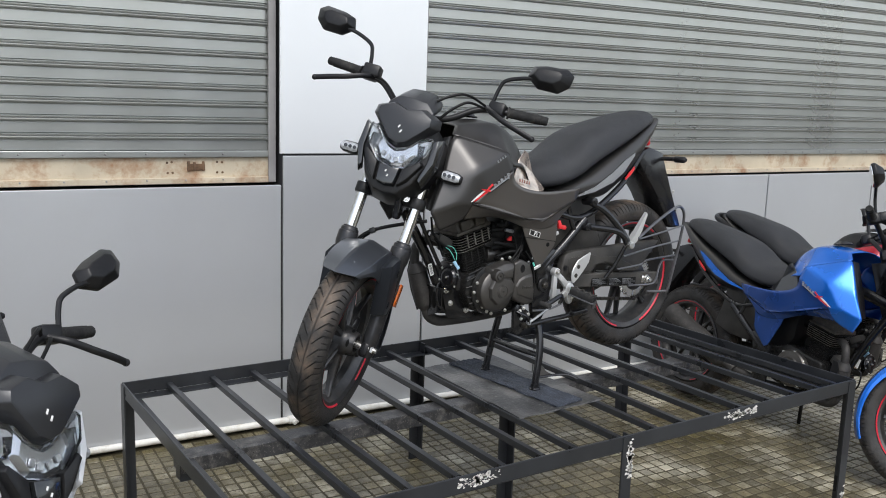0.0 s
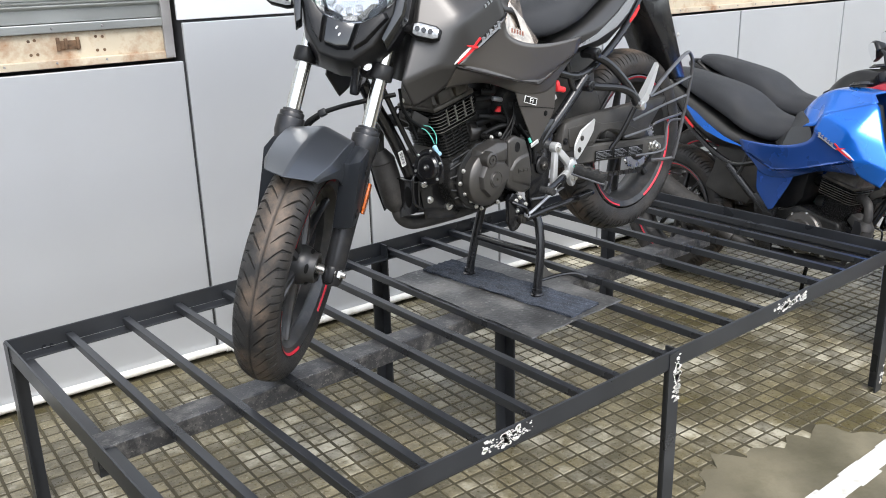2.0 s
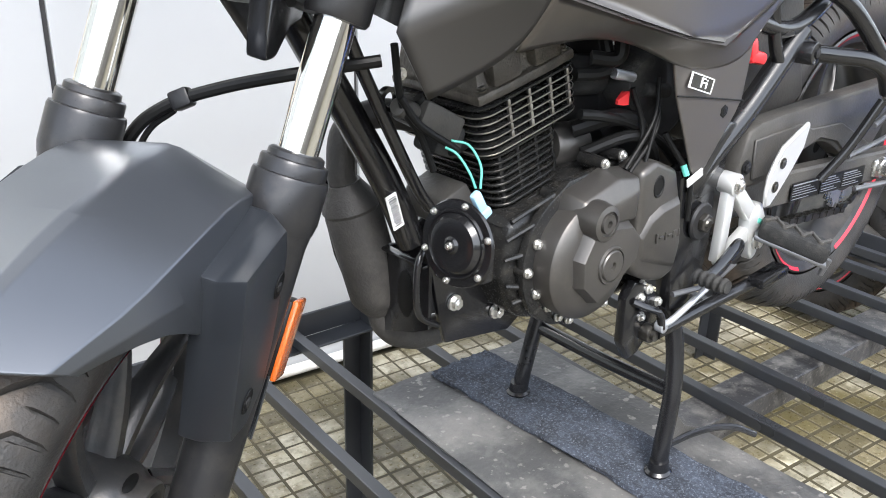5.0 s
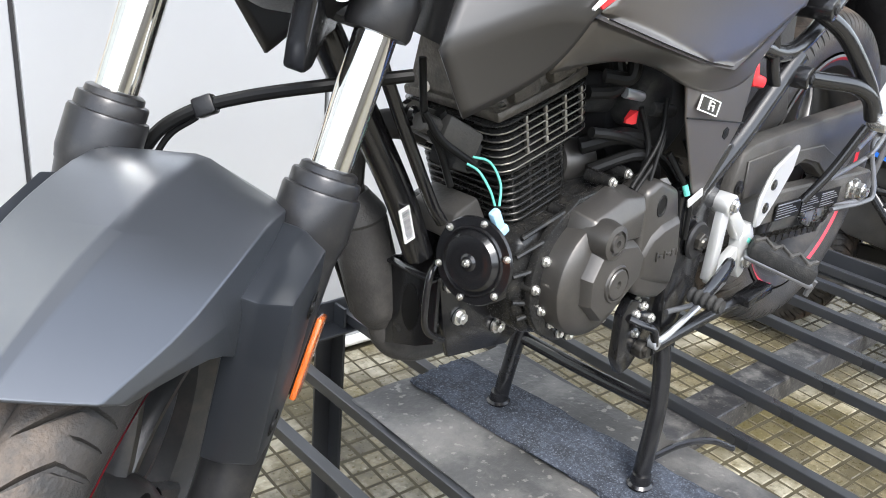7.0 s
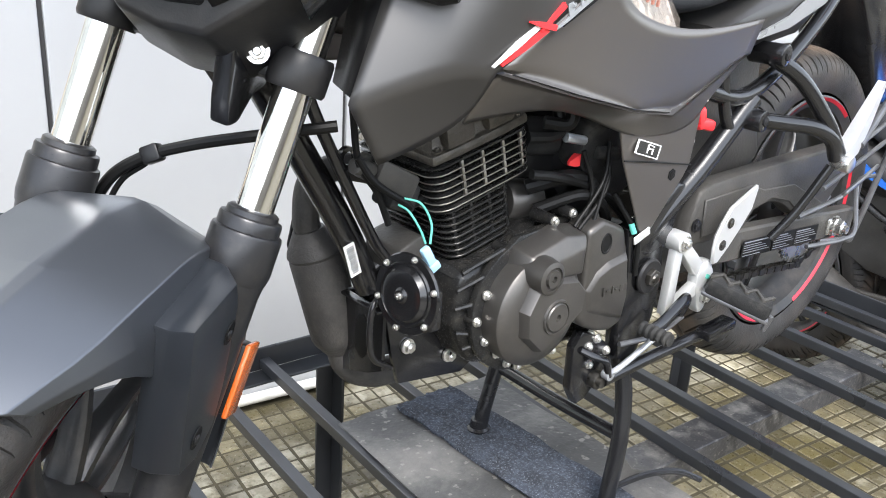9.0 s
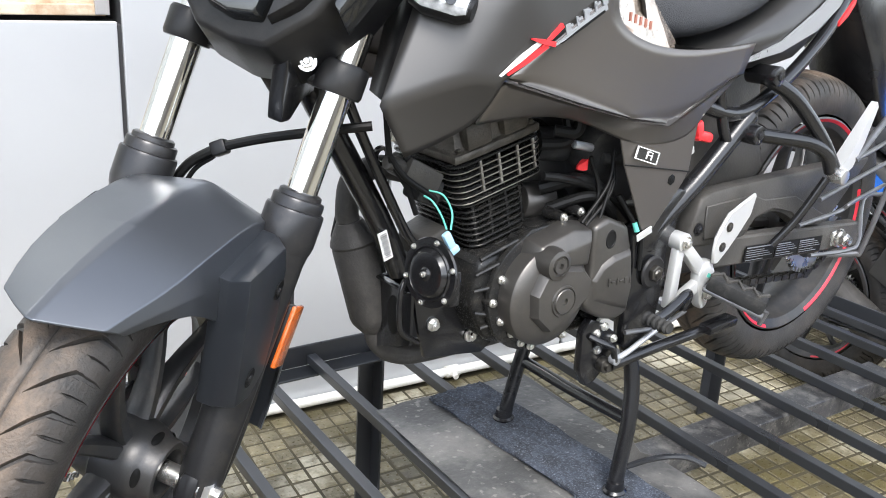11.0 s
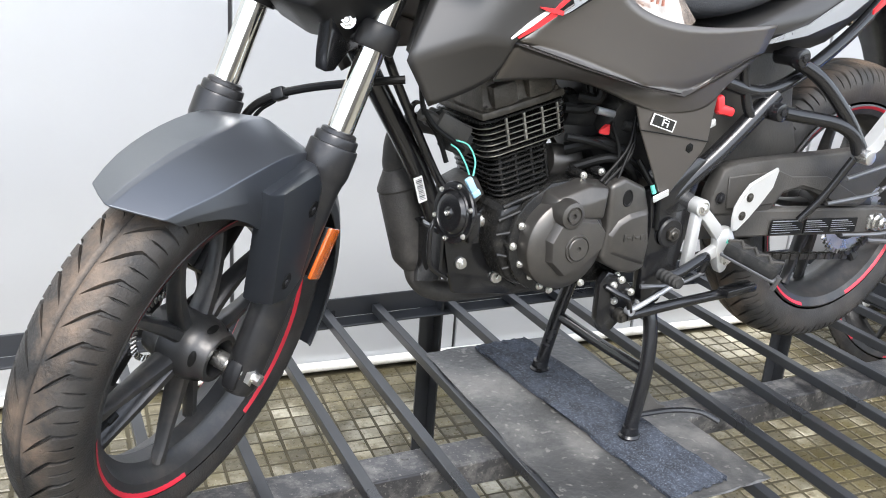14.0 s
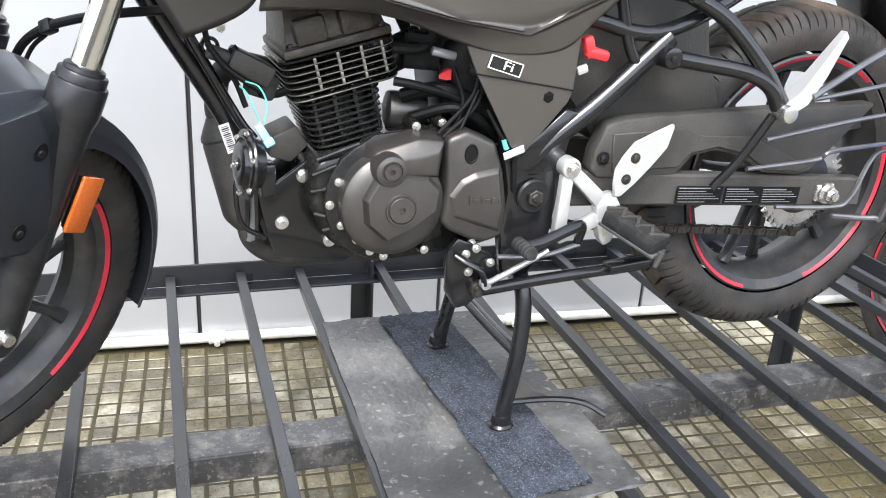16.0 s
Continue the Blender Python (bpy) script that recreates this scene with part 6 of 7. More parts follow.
tube(bm, [(-0.367, 0.055, 0.312), (-0.359, 0.050, 0.283), (-0.332, 0.046, 0.262), (-0.28, 0.04, 0.255), (-0.10, 0.03, 0.258), (0.05, 0.06, 0.262), (0.20, 0.12, 0.30)], 0.020, 18, 8)
P("lower_pipe", bm, "exhaust", "", exh)
bm = B()
tube(bm, [(0.18, 0.13, 0.30), (0.30, 0.165, 0.37), (0.62, 0.175, 0.52)], [0.03, 0.055, 0.05], 20, 8)
P("silencer", bm, "exhaust", "", exh)
bm = B()
prism(bm, [(-0.400, 0.475), (-0.375, 0.480), (-0.362, 0.40), (-0.338, 0.30), (-0.360, 0.285), (-0.390, 0.363), (-0.408, 0.440)], 0.118, 0.123, 0.002)
P("heat_guard", bm, "plastic", "", exh)
# front engine plate with its bolts
for s in (-1, 1):
    bm = B()
    prism(bm, [(-0.372, 0.402), (-0.352, 0.396), (-0.307, 0.428), (-0.275, 0.452), (-0.250, 0.425), (-0.275, 0.402), (-0.290, 0.370), (-0.268, 0.318), (-0.215, 0.286), (-0.236, 0.273), (-0.345, 0.290), (-0.357, 0.330)], s * 0.036, s * 0.044, 0.002)
    P("engine_plate", bm, "black", "", sharp=40)
# folded front of the engine plates, with its lip and painted oval slot
bm = B()
loft(bm, [[(x - 0.003, y, z), (x + 0.002, y, z), (x + 0.002, y, z2), (x - 0.003, y, z2)] for x, y, z, z2 in ((-0.371, -0.044, 0.402, 0.318), (-0.374, -0.020, 0.396, 0.306), (-0.374, 0.020, 0.396, 0.292), (-0.371, 0.044, 0.402, 0.282))])
box(bm, (-0.377, 0, 0.399), (0.012, 0.086, 0.004), None, 0.0015)
front_plate = P("engine_front_plate", bm, "black", "black folded front engine plate", sharp=40)
# flat black oval: the darkness inside the slot is put into its colour
bm = B()
lathe(bm, [(0.0, -0.0006), (0.0125, -0.0006), (0.0145, 0.0)], 24, Matrix.Translation((-0.3775, -0.006, 0.352)) @ Matrix.Rotation(radians(-90), 4, 'Z') @ Matrix.Diagonal((1.0, 1.0, 2.1, 1)))
P("plate_slot", bm, "cable", "", front_plate)
for x, z in ((-0.355, 0.391), (-0.335, 0.343), (-0.303, 0.413), (-0.263, 0.309)):
    bolt((x, -0.045, z), LEFT, 0.0075, 0.010)
for pts in ([(-0.372, -0.045, 0.43), (-0.40, -0.055, 0.415), (-0.395, -0.05, 0.35), (-0.36, -0.045, 0.32)],):
    member("guard_strip", pts, 0.004)
# horn, facing forward
HC, HN = Vector((-0.397, -0.113, 0.456)), Vector((-0.975, -0.13, 0.10)).normalized()
MH = Matrix.Translation(HC) @ HN.to_track_quat('Z', 'Y').to_matrix().to_4x4() @ Matrix.Rotation(radians(-90), 4, 'X') @ Matrix.Diagonal((0.96, 0.95, 0.96, 1))
bm = B()
lathe(bm, [(0.0, -0.013), (0.007, -0.013), (0.010, -0.0105), (0.022, -0.0115), (0.030, -0.0095), (0.034, -0.0050), (0.0355, -0.0035), (0.037, -0.0055), (0.0385, -0.0055), (0.040, -0.0025), (0.0485, -0.002), (0.050, 0.001), (0.0485, 0.004), (0.040, 0.006), (0.034, 0.020), (0.020, 0.026), (0.0, 0.026)], 40, MH)
horn = P("horn", bm, "black", "round black horn", sharp=30)
for k in range(6):
    a = radians(60 * k + 20)
    c = MH @ Vector((0.0452 * math.cos(a), -0.002, 0.045 * math.sin(a)))
    bolt(c, HN, 0.0030, 0.004, horn)
bolt(MH @ Vector((0, -0.0125, 0)), HN, 0.0034, 0.005, horn)
bm = B()
box(bm, MH @ Vector((0.01, 0.03, -0.02)), (0.02, 0.03, 0.05), None, 0.004)
P("horn_bracket", bm, "black", "", horn)
bm = B()
tube(bm, [(-0.378, -0.118, 0.515), (-0.384, -0.114, 0.532), (-0.392, -0.104, 0.550), (-0.398, -0.092, 0.556)], 0.0013, 8, 8)
tube(bm, [(-0.371, -0.118, 0.513), (-0.366, -0.112, 0.535), (-0.374, -0.102, 0.556), (-0.390, -0.092, 0.562)], 0.0013, 8, 8)
P("horn_wire", bm, "wire", "pale green horn wire", horn)
bm = B()
box(bm, (-0.374, -0.119, 0.499), (0.012, 0.009, 0.026), Matrix.Rotation(radians(-30), 4, 'Y'), 0.003)
box(bm, (-0.366, -0.120, 0.486), (0.014, 0.011, 0.010), Matrix.Rotation(radians(-30), 4, 'Y'), 0.002)
P("connector", bm, "label", "pale blue wire connector", horn)
for pts, r in (([(-0.44, -0.06, 0.66), (-0.43, -0.06, 0.60), (-0.40, -0.055, 0.56), (-0.385, -0.06, 0.52)], 0.004), ([(-0.40, -0.05, 0.60), (-0.37, -0.055, 0.555), (-0.345, -0.05, 0.535), (-0.31, -0.045, 0.545)], 0.006)):
    member("wiring_loom", pts, r, "cable", n=8, seg=10)
bm = B()
box(bm, (-0.360, -0.040, 0.548), (0.040, 0.040, 0.036), Matrix.Rotation(radians(20), 4, 'Y'), 0.006)
P("sensor_block", bm, "rubber")
bm = B()
prism(bm, [(-0.345, 0.470), (-0.310, 0.485), (-0.292, 0.455), (-0.318, 0.430), (-0.350, 0.440)], -0.035, 0.035, 0.004)
P("engine_bracket", bm, "dusty", sharp=40)

# ---------- swingarm, hugger, chain ----------
for s in (-1, 1):
    bm = B()
    rings = []
    for x, zc, h, y in ((0.020, 0.394, 0.030, 0.104), (0.10, 0.390, 0.029, 0.108), (0.28, 0.379, 0.027, 0.116), (0.60, 0.355, 0.027, 0.120), (0.695, 0.348, 0.026, 0.120)):
        rings.append([Vector((x, s * (y + dy), zc + dz)) for dy, dz in ((-0.014, -h + 0.004), (-0.010, -h), (0.010, -h), (0.014, -h + 0.004), (0.014, h - 0.004), (0.010, h), (-0.010, h), (-0.014, h - 0.004))])
    loft(bm, rings)
    sw = P("swingarm", bm, "dusty", "black box-section swingarm", sharp=40)
    if s < 0:
        swl = sw
bm = B()
box(bm, (0.13, 0, 0.384), (0.04, 0.20, 0.05), None, 0.008)
P("swingarm_bridge", bm, "plastic")
for x0, w in ((0.338, 0.092), (0.428, 0.076), (0.509, 0.084)):
    bm = B()
    zc = 0.373 - (x0 - 0.28) * 0.075
    box(bm, (x0, -0.1355, zc), (w, 0.0012, 0.030), Matrix.Rotation(radians(4), 4, 'Y'))
    st = P("warning_label", bm, "cable", "black label with white print", swl, smooth=False)
    for k in range(6):
        bm = B()
        ln = w * (0.82, 0.9, 0.6, 0.75)[(k + int(x0 * 100)) % 4]
        box(bm, (x0 - (w * 0.92 - ln) / 2, -0.1366, zc + 0.0115 - 0.0045 * k), (ln, 0.0008, 0.0008 if k else 0.0018), Matrix.Rotation(radians(4), 4, 'Y'))
        P("print_bar", bm, "silver_trim", "", st, smooth=False)
bm = B()
box(bm, (0.606, -0.1360, 0.355), (0.040, 0.008, 0.032), None, 0.003)
cyl(bm, (0.606, -0.138, 0.355), (0.606, -0.146, 0.355), 0.018, seg=18)
cyl(bm, (0.606, -0.145, 0.355), (0.606, -0.158, 0.355), 0.0145, seg=6, bevel=0.001)
cyl(bm, (0.606, -0.158, 0.355), (0.606, -0.166, 0.355), 0.008, seg=12)
P("rear_axle_nut", bm, "zinc", "zinc-plated rear axle nut and adjuster", smooth=False)
bm = B()
prism(bm, [(0.128, 0.420), (0.132, 0.452), (0.150, 0.492), (0.180, 0.500), (0.240, 0.503), (0.485, 0.508), (0.688, 0.510), (0.682, 0.500), (0.570, 0.394), (0.545, 0.388), (0.467, 0.396), (0.440, 0.412), (0.419, 0.424), (0.390, 0.435), (0.361, 0.440), (0.317, 0.433), (0.298, 0.412), (0.288, 0.404), (0.184, 0.404), (0.140, 0.408)], -0.130, -0.098, 0.006)
hug = P("chain_guard", bm, "dusty", "dusty black chain guard", sharp=40)
bm = B()
prism(bm, [(0.160, 0.478), (0.290, 0.482), (0.330, 0.468), (0.430, 0.462), (0.480, 0.440), (0.560, 0.404), (0.540, 0.396), (0.470, 0.402), (0.424, 0.432), (0.362, 0.448), (0.310, 0.440), (0.288, 0.418), (0.165, 0.418)], -0.134, -0.130, 0.0015, 1)
P("guard_rib", bm, "dusty", "", hug, sharp=40)
for x, z in ((0.147, 0.440),):
    bolt((x, -0.131, z), LEFT, 0.008, 0.006, material="plastic")
bm = B()
R0 = 0.088
pts = []
for i in range(42):
    a = 2 * math.pi * i / 42
    for da, rr in ((-0.05, R0 - 0.007), (-0.018, R0 + 0.003), (0.018, R0 + 0.003), (0.05, R0 - 0.007)):
        pts.append((REAR.x + rr * math.cos(a + da), REAR.z + rr * math.sin(a + da)))
prism(bm, pts, -0.088, -0.082)
spk = P("sprocket", bm, "zinc", "toothed steel rear sprocket", smooth=False)
bm = B()
lathe(bm, [(0.0, -0.093), (0.045, -0.093), (0.058, -0.089), (0.060, -0.080), (0.0, -0.080)], 30, Matrix.Translation(REAR))
P("sprocket_carrier", bm, "wheel", "", spk)
path = []
for i in range(44):
    f = i / 43
    path.append((Vector((0.0, -0.085, 0.330)).lerp(Vector((0.60, -0.085, 0.262)), f), Vector((0.60, 0, -0.068))))
for i in range(12):
    a = radians(-95 + 100 * i / 11)
    path.append((Vector((REAR.x + R0 * math.cos(a), -0.085, REAR.z + R0 * math.sin(a))), Vector((-math.sin(a), 0, math.cos(a)))))
bm = B()
for i, (p, d) in enumerate(path):
    ang = math.atan2(d.z, d.x)
    wdt = 0.017 if i % 2 else 0.011
    rot = Matrix.Rotation(-ang, 4, 'Y')
    for s in (-1, 1):
        box(bm, p + Vector((0, s * wdt / 2, 0)), (0.0165, 0.0022, 0.0115), rot)
    cyl(bm, p + Vector((0, -0.009, 0)), p + Vector((0, 0.009, 0)), 0.0042, seg=8)
ch = P("drive_chain", bm, "chain", "oily steel drive chain", smooth=False)
ch["kind"] = "stuff"

# ---------- footrests, brackets, stands ----------
def plate_part(name, poly, y0, y1, material, label="", bevel=0.003, parent=None):
    bm = B()
    prism(bm, poly, y0, y1, bevel)
    return P(name, bm, material, label, parent, sharp=40)
def strut(bm, a, b, w0, w1, y0, y1, bevel=0.003):
    """A flat cast arm between two places in x and z."""
    d = Vector((b[0] - a[0], b[1] - a[1])).normalized()
    n = Vector((-d.y, d.x))
    poly = [(a[0] + n.x * w0, a[1] + n.y * w0), (b[0] + n.x * w1, b[1] + n.y * w1), (b[0] - n.x * w1, b[1] - n.y * w1), (a[0] - n.x * w0, a[1] - n.y * w0)]
    return prism(bm, poly, y0, y1, bevel)
bm = B()
cyl(bm, (0.077, -0.136, 0.436), (0.077, -0.162, 0.436), 0.0155, seg=24, bevel=0.002)
br = P("footrest_bracket", bm, "alloy", "silver alloy footrest bracket", sharp=40)
for a0, b0, w0, w1, y0, y1 in (((0.076, 0.430), (0.071, 0.322), 0.0095, 0.0105, -0.142, -0.157), ((0.080, 0.432), (0.152, 0.366), 0.0100, 0.0125, -0.142, -0.159), ((0.068, 0.321), (0.142, 0.352), 0.0085, 0.0115, -0.143, -0.158)):
    bm = B()
    strut(bm, a0, b0, w0, w1, y0, y1)
    P("bracket_arm", bm, "alloy", "", br, sharp=40)
plate_part("bracket_hub", [(0.128, 0.372), (0.140, 0.390), (0.158, 0.394), (0.172, 0.372), (0.181, 0.354), (0.170, 0.338), (0.164, 0.310), (0.150, 0.304), (0.140, 0.318), (0.132, 0.346)], -0.141, -0.161, "alloy", "", 0.005, br)
bm = B()
box(bm, (0.155, -0.1614, 0.366), (0.010, 0.0008, 0.007), Matrix.Rotation(radians(25), 4, 'Y'))
P("paint_mark", bm, "wire", "", br, smooth=False)
bolt((0.077, -0.162, 0.436), LEFT, 0.0085, 0.007, br)
bolt((0.154, -0.161, 0.334), LEFT, 0.0085, 0.009, br)
bm = B()
prism(bm, [(0.152, 0.388), (0.148, 0.410), (0.149, 0.433), (0.160, 0.452), (0.178, 0.474), (0.212, 0.488), (0.243, 0.500), (0.246, 0.494), (0.238, 0.462), (0.212, 0.432), (0.187, 0.407), (0.164, 0.388)], -0.162, -0.168, 0.002, 1)
hg = P("heel_guard", bm, "alloy", "silver heel guard plate", sharp=40)
for x, z in ((0.181, 0.449), (0.169, 0.416)):
    bolt((x, -0.168, z), LEFT, 0.0062, 0.003, hg, "chain")
# rubber footrest, folded out towards the rider's left
PA, PB = Vector((0.146, -0.166, 0.364)), Vector((0.190, -0.256, 0.336))
rot = frame_of(PA, PB)
bm = B()
mid = (PA + PB) / 2
box(bm, mid, (0.044, 0.026, 0.098), rot, 0.006)
peg = P("footrest", bm, "rubber", "black ribbed rubber footrest")
up = (rot @ Vector((0, 1, 0))).normalized()
if up.z < 0:
    up = -up
for k in range(7):
    bm = B()
    c = PA.lerp(PB, 0.12 + 0.125 * k) + up * 0.0135
    box(bm, c, (0.036, 0.006, 0.005), rot @ Matrix.Rotation(radians(28 if k % 2 else -28), 4, 'Y'), 0.001)
    P("tread_rib", bm, "dusty", "", peg)
bm = B()
box(bm, mid - up * 0.014, (0.040, 0.008, 0.104), rot, 0.003)
cyl(bm, PB - up * 0.008 + (PB - PA) * 0.01, PB - up * 0.034 + (PB - PA) * 0.01, 0.0055, 0.004, 10)
P("peg_plate", bm, "rod", "worn grey steel plate", peg)
# gear lever
bm = B()
tube(bm, [(0.104, -0.155, 0.312), (0.101, -0.165, 0.345), (0.03, -0.176, 0.328), (-0.008, -0.180, 0.326)], 0.007, 10, 8, flat=1.3)
gl = P("gear_lever", bm, "black", "black gear lever with rubber toe piece")
bm = B()
lathe(bm, [(0.0, 0.0)] + [(0.0112 if (k // 2) % 2 == 0 else 0.0090, -0.0025 * k) for k in range(20)] + [(0.0, -0.0475)], 18, Matrix.Translation((-0.006, -0.168, 0.327)))
P("toe_rubber", bm, "rubber", "", gl)
bm = B()
tube(bm, [(0.105, -0.160, 0.312), (0.04, -0.162, 0.300), (-0.03, -0.150, 0.300)], 0.0040, 8, 6)
P("linkage_rod", bm, "rod", "worn grey linkage rod", gl)
# side stand, folded up
plate_part("stand_bracket", [(-0.102, 0.306), (-0.086, 0.327), (-0.059, 0.315), (-0.024, 0.290), (-0.013, 0.258), (-0.040, 0.232), (-0.062, 0.212), (-0.082, 0.208), (-0.100, 0.238)], -0.112, -0.128, "black", "black stand bracket", 0.004)
for x, z in ((-0.072, 0.300), (-0.055, 0.308), (-0.066, 0.270), (-0.030, 0.282)):
    bolt((x, -0.128, z), LEFT, 0.0052, 0.006)
bm = B()
cyl(bm, (-0.052, -0.125, 0.243), (-0.052, -0.142, 0.243), 0.013, seg=20, bevel=0.002)
cyl(bm, (-0.052, -0.142, 0.243), (-0.052, -0.148, 0.243), 0.008, seg=12)
P("stand_pivot", bm, "chain")
bm = B()
tube(bm, [(-0.048, -0.143, 0.244), (0.05, -0.150, 0.254), (0.15, -0.158, 0.262), (0.215, -0.166, 0.268)], 0.0095, 12, 6)
box(bm, (0.190, -0.172, 0.274), (0.075, 0.028, 0.016), Matrix.Rotation(radians(-4), 4, 'Y'), 0.004)
P("side_stand", bm, "black", "black side stand folded back")
bm = B()
tube(bm, [(-0.046, -0.150, 0.258), (-0.030, -0.158, 0.268), (0.030, -0.168, 0.302), (0.046, -0.170, 0.312)], 0.0046, 10, 6)
cyl(bm, (-0.046, -0.143, 0.257), (-0.046, -0.156, 0.257), 0.0085, seg=14, bevel=0.001)
P("shift_rod", bm, "silver_trim", "pale dusty gear shift rod", gl)
bm = B()
tube(bm, [(-0.088, -0.128, 0.300), (-0.075, -0.140, 0.292), (-0.055, -0.150, 0.280), (-0.046, -0.150, 0.256)], 0.0075, 12, 6, flat=0.7)
P("shift_arm", bm, "black", "", gl)
# centre stand
for s in (-1, 1):
    bm = B()
    tube(bm, [(0.035, s * 0.095, 0.265), (0.040, s * 0.120, 0.20), (0.030, s * 0.136, 0.12), (0.012, s * 0.142, 0.03), (0.008, s * 0.143, -0.006)], 0.0135, 14, 8)
    cst = P("centre_stand_leg", bm, "black", "black tubular centre stand leg")
    bm = B()
    lathe(bm, [(0.0, 0.0), (0.019, 0.0), (0.020, 0.004), (0.016, 0.008), (0.014, 0.022), (0.0, 0.022)], 24, Matrix.Translation((0.006, s * 0.145, -0.0095)) @ Matrix.Rotation(radians(90), 4, 'X') @ Matrix.Diagonal((1.1, 1, 1, 1)))
    P("stand_foot", bm, "black", "", cst)
    if s < 0:
        bm = B()
        prism(bm, [(0.020, 0.030), (0.028, 0.090), (0.060, 0.052), (0.100, 0.030)], -0.148, -0.144, 0.0012, 1)
        P("gusset", bm, "dusty", "", cst, sharp=40)
        bm = B()
        tube(bm, [(0.016, -0.146, 0.035), (0.09, -0.160, 0.036), (0.135, -0.185, 0.036), (0.165, -0.21, 0.022)], 0.0055, 8, 8)
        P("tread_arm", bm, "black", "", cst)
member("stand_cross_tube", [(0.033, -0.132, 0.115), (0.033, 0, 0.112), (0.033, 0.132, 0.115)], 0.011)
# pillion footrest loop, its rest and the guard rails behind
member("pillion_bracket", [(0.222, -0.142, 0.598), (0.28, -0.160, 0.590), (0.345, -0.185, 0.580), (0.385, -0.198, 0.560), (0.405, -0.203, 0.528)], 0.0125, label="black tubular pillion footrest bracket")
member("pillion_bracket", [(0.250, -0.140, 0.690), (0.31, -0.165, 0.655), (0.37, -0.190, 0.590), (0.408, -0.203, 0.535)], 0.0125)
for p in ((0.222, -0.140, 0.598), (0.250, -0.140, 0.692)):
    bm = B()
    cyl(bm, Vector(p) + Vector((0, 0.03, 0)), Vector(p) + Vector((0.004, -0.026, 0)), 0.0165, seg=18, bevel=0.002)
    P("tube_boss", bm, "black")
    bolt(Vector(p) + Vector((0.004, -0.024, 0)), LEFT, 0.007, 0.005, material="plastic")
bm = B()
loft(bm, [[Vector((x, -0.205 + dy * w, z)) + Vector((-0.6 * dz, 0, 0.8 * dz)) for dy, dz in ((-1, -h), (1, -h), (1, h), (-1, h))] for x, z, w, h in ((0.405, 0.520, 0.010, 0.010), (0.44, 0.545, 0.012, 0.014), (0.47, 0.585, 0.010, 0.012), (0.505, 0.640, 0.006, 0.006))])
P("pillion_footrest", bm, "alloy", "folded silver pillion footrest", sharp=40)
bm = B()
cyl(bm, (0.41, -0.200, 0.522), (0.41, -0.228, 0.522), 0.014, seg=18, bevel=0.002)
P("footrest_pivot", bm, "zinc")
member("guard_stay", [(0.400, -0.200, 0.515), (0.375, -0.175, 0.440), (0.350, -0.150, 0.385)], 0.0075)
bm = B()
tube(bm, [(0.455, -0.215, 0.545), (0.60, -0.185, 0.600), (0.76, -0.150, 0.645), (0.820, -0.135, 0.635), (0.845, -0.128, 0.590), (0.838, -0.118, 0.480), (0.815, -0.095, 0.290), (0.800, -0.085, 0.272), (0.726, -0.055, 0.272)], 0.0062, 10, 8)
grd = P("side_guard", bm, "rod", "grey steel wire side guard")
for pts in ([(0.425, -0.212, 0.536), (0.64, -0.170, 0.548), (0.842, -0.125, 0.560)], [(0.400, -0.195, 0.475), (0.62, -0.160, 0.490), (0.835, -0.118, 0.495)], [(0.400, -0.165, 0.418), (0.545, -0.160, 0.424), (0.585, -0.165, 0.440), (0.828, -0.105, 0.430)], [(0.49, -0.150, 0.341), (0.60, -0.165, 0.338), (0.64, -0.165, 0.352), (0.74, -0.110, 0.410), (0.828, -0.104, 0.410)]):
    bm = B()
    tube(bm, pts, 0.0042, 8, 8)
    P("guard_wire", bm, "rod", "", grd)

BIKE_TURN = radians(4.27)
bike.matrix_world = Matrix.Translation((0.0145, 0.680, H - 0.002)) @ Matrix.Rotation(BIKE_TURN, 4, 'Z')

# ---- the other motorcycles of the row ----
M["blue"] = mat("gloss_blue_paint", (0.010, 0.17, 0.72), 0.28, 0.55, 0.08, 4, coat=0.8)
M["deep_blue"] = mat("deep_blue_paint", (0.012, 0.075, 0.34), 0.28, 0.55, 0.08, 4, coat=0.8)
M["white_paint"] = mat("gloss_white_paint", (0.74, 0.75, 0.76), 0.25, 0.0, 0.04, 4, coat=0.6)
M["crimson"] = mat("gloss_red_paint", (0.42, 0.015, 0.03), 0.25, 0.2, 0.1, 4, coat=0.7)


def repaint(top, swap):
    """Gives a copied motorcycle its own paint: part name to material."""
    for ob in top.children_recursive:
        key = ob.name.split(".")[0]
        if key in swap and ob.material_slots:
            ob.material_slots[0].link = 'OBJECT'
            ob.material_slots[0].material = M[swap[key]]
            if key in ("shroud", "side_panel", "fuel_tank", "front_mudguard", "lower_side_cover") and "label" in ob:
                del ob["label"]


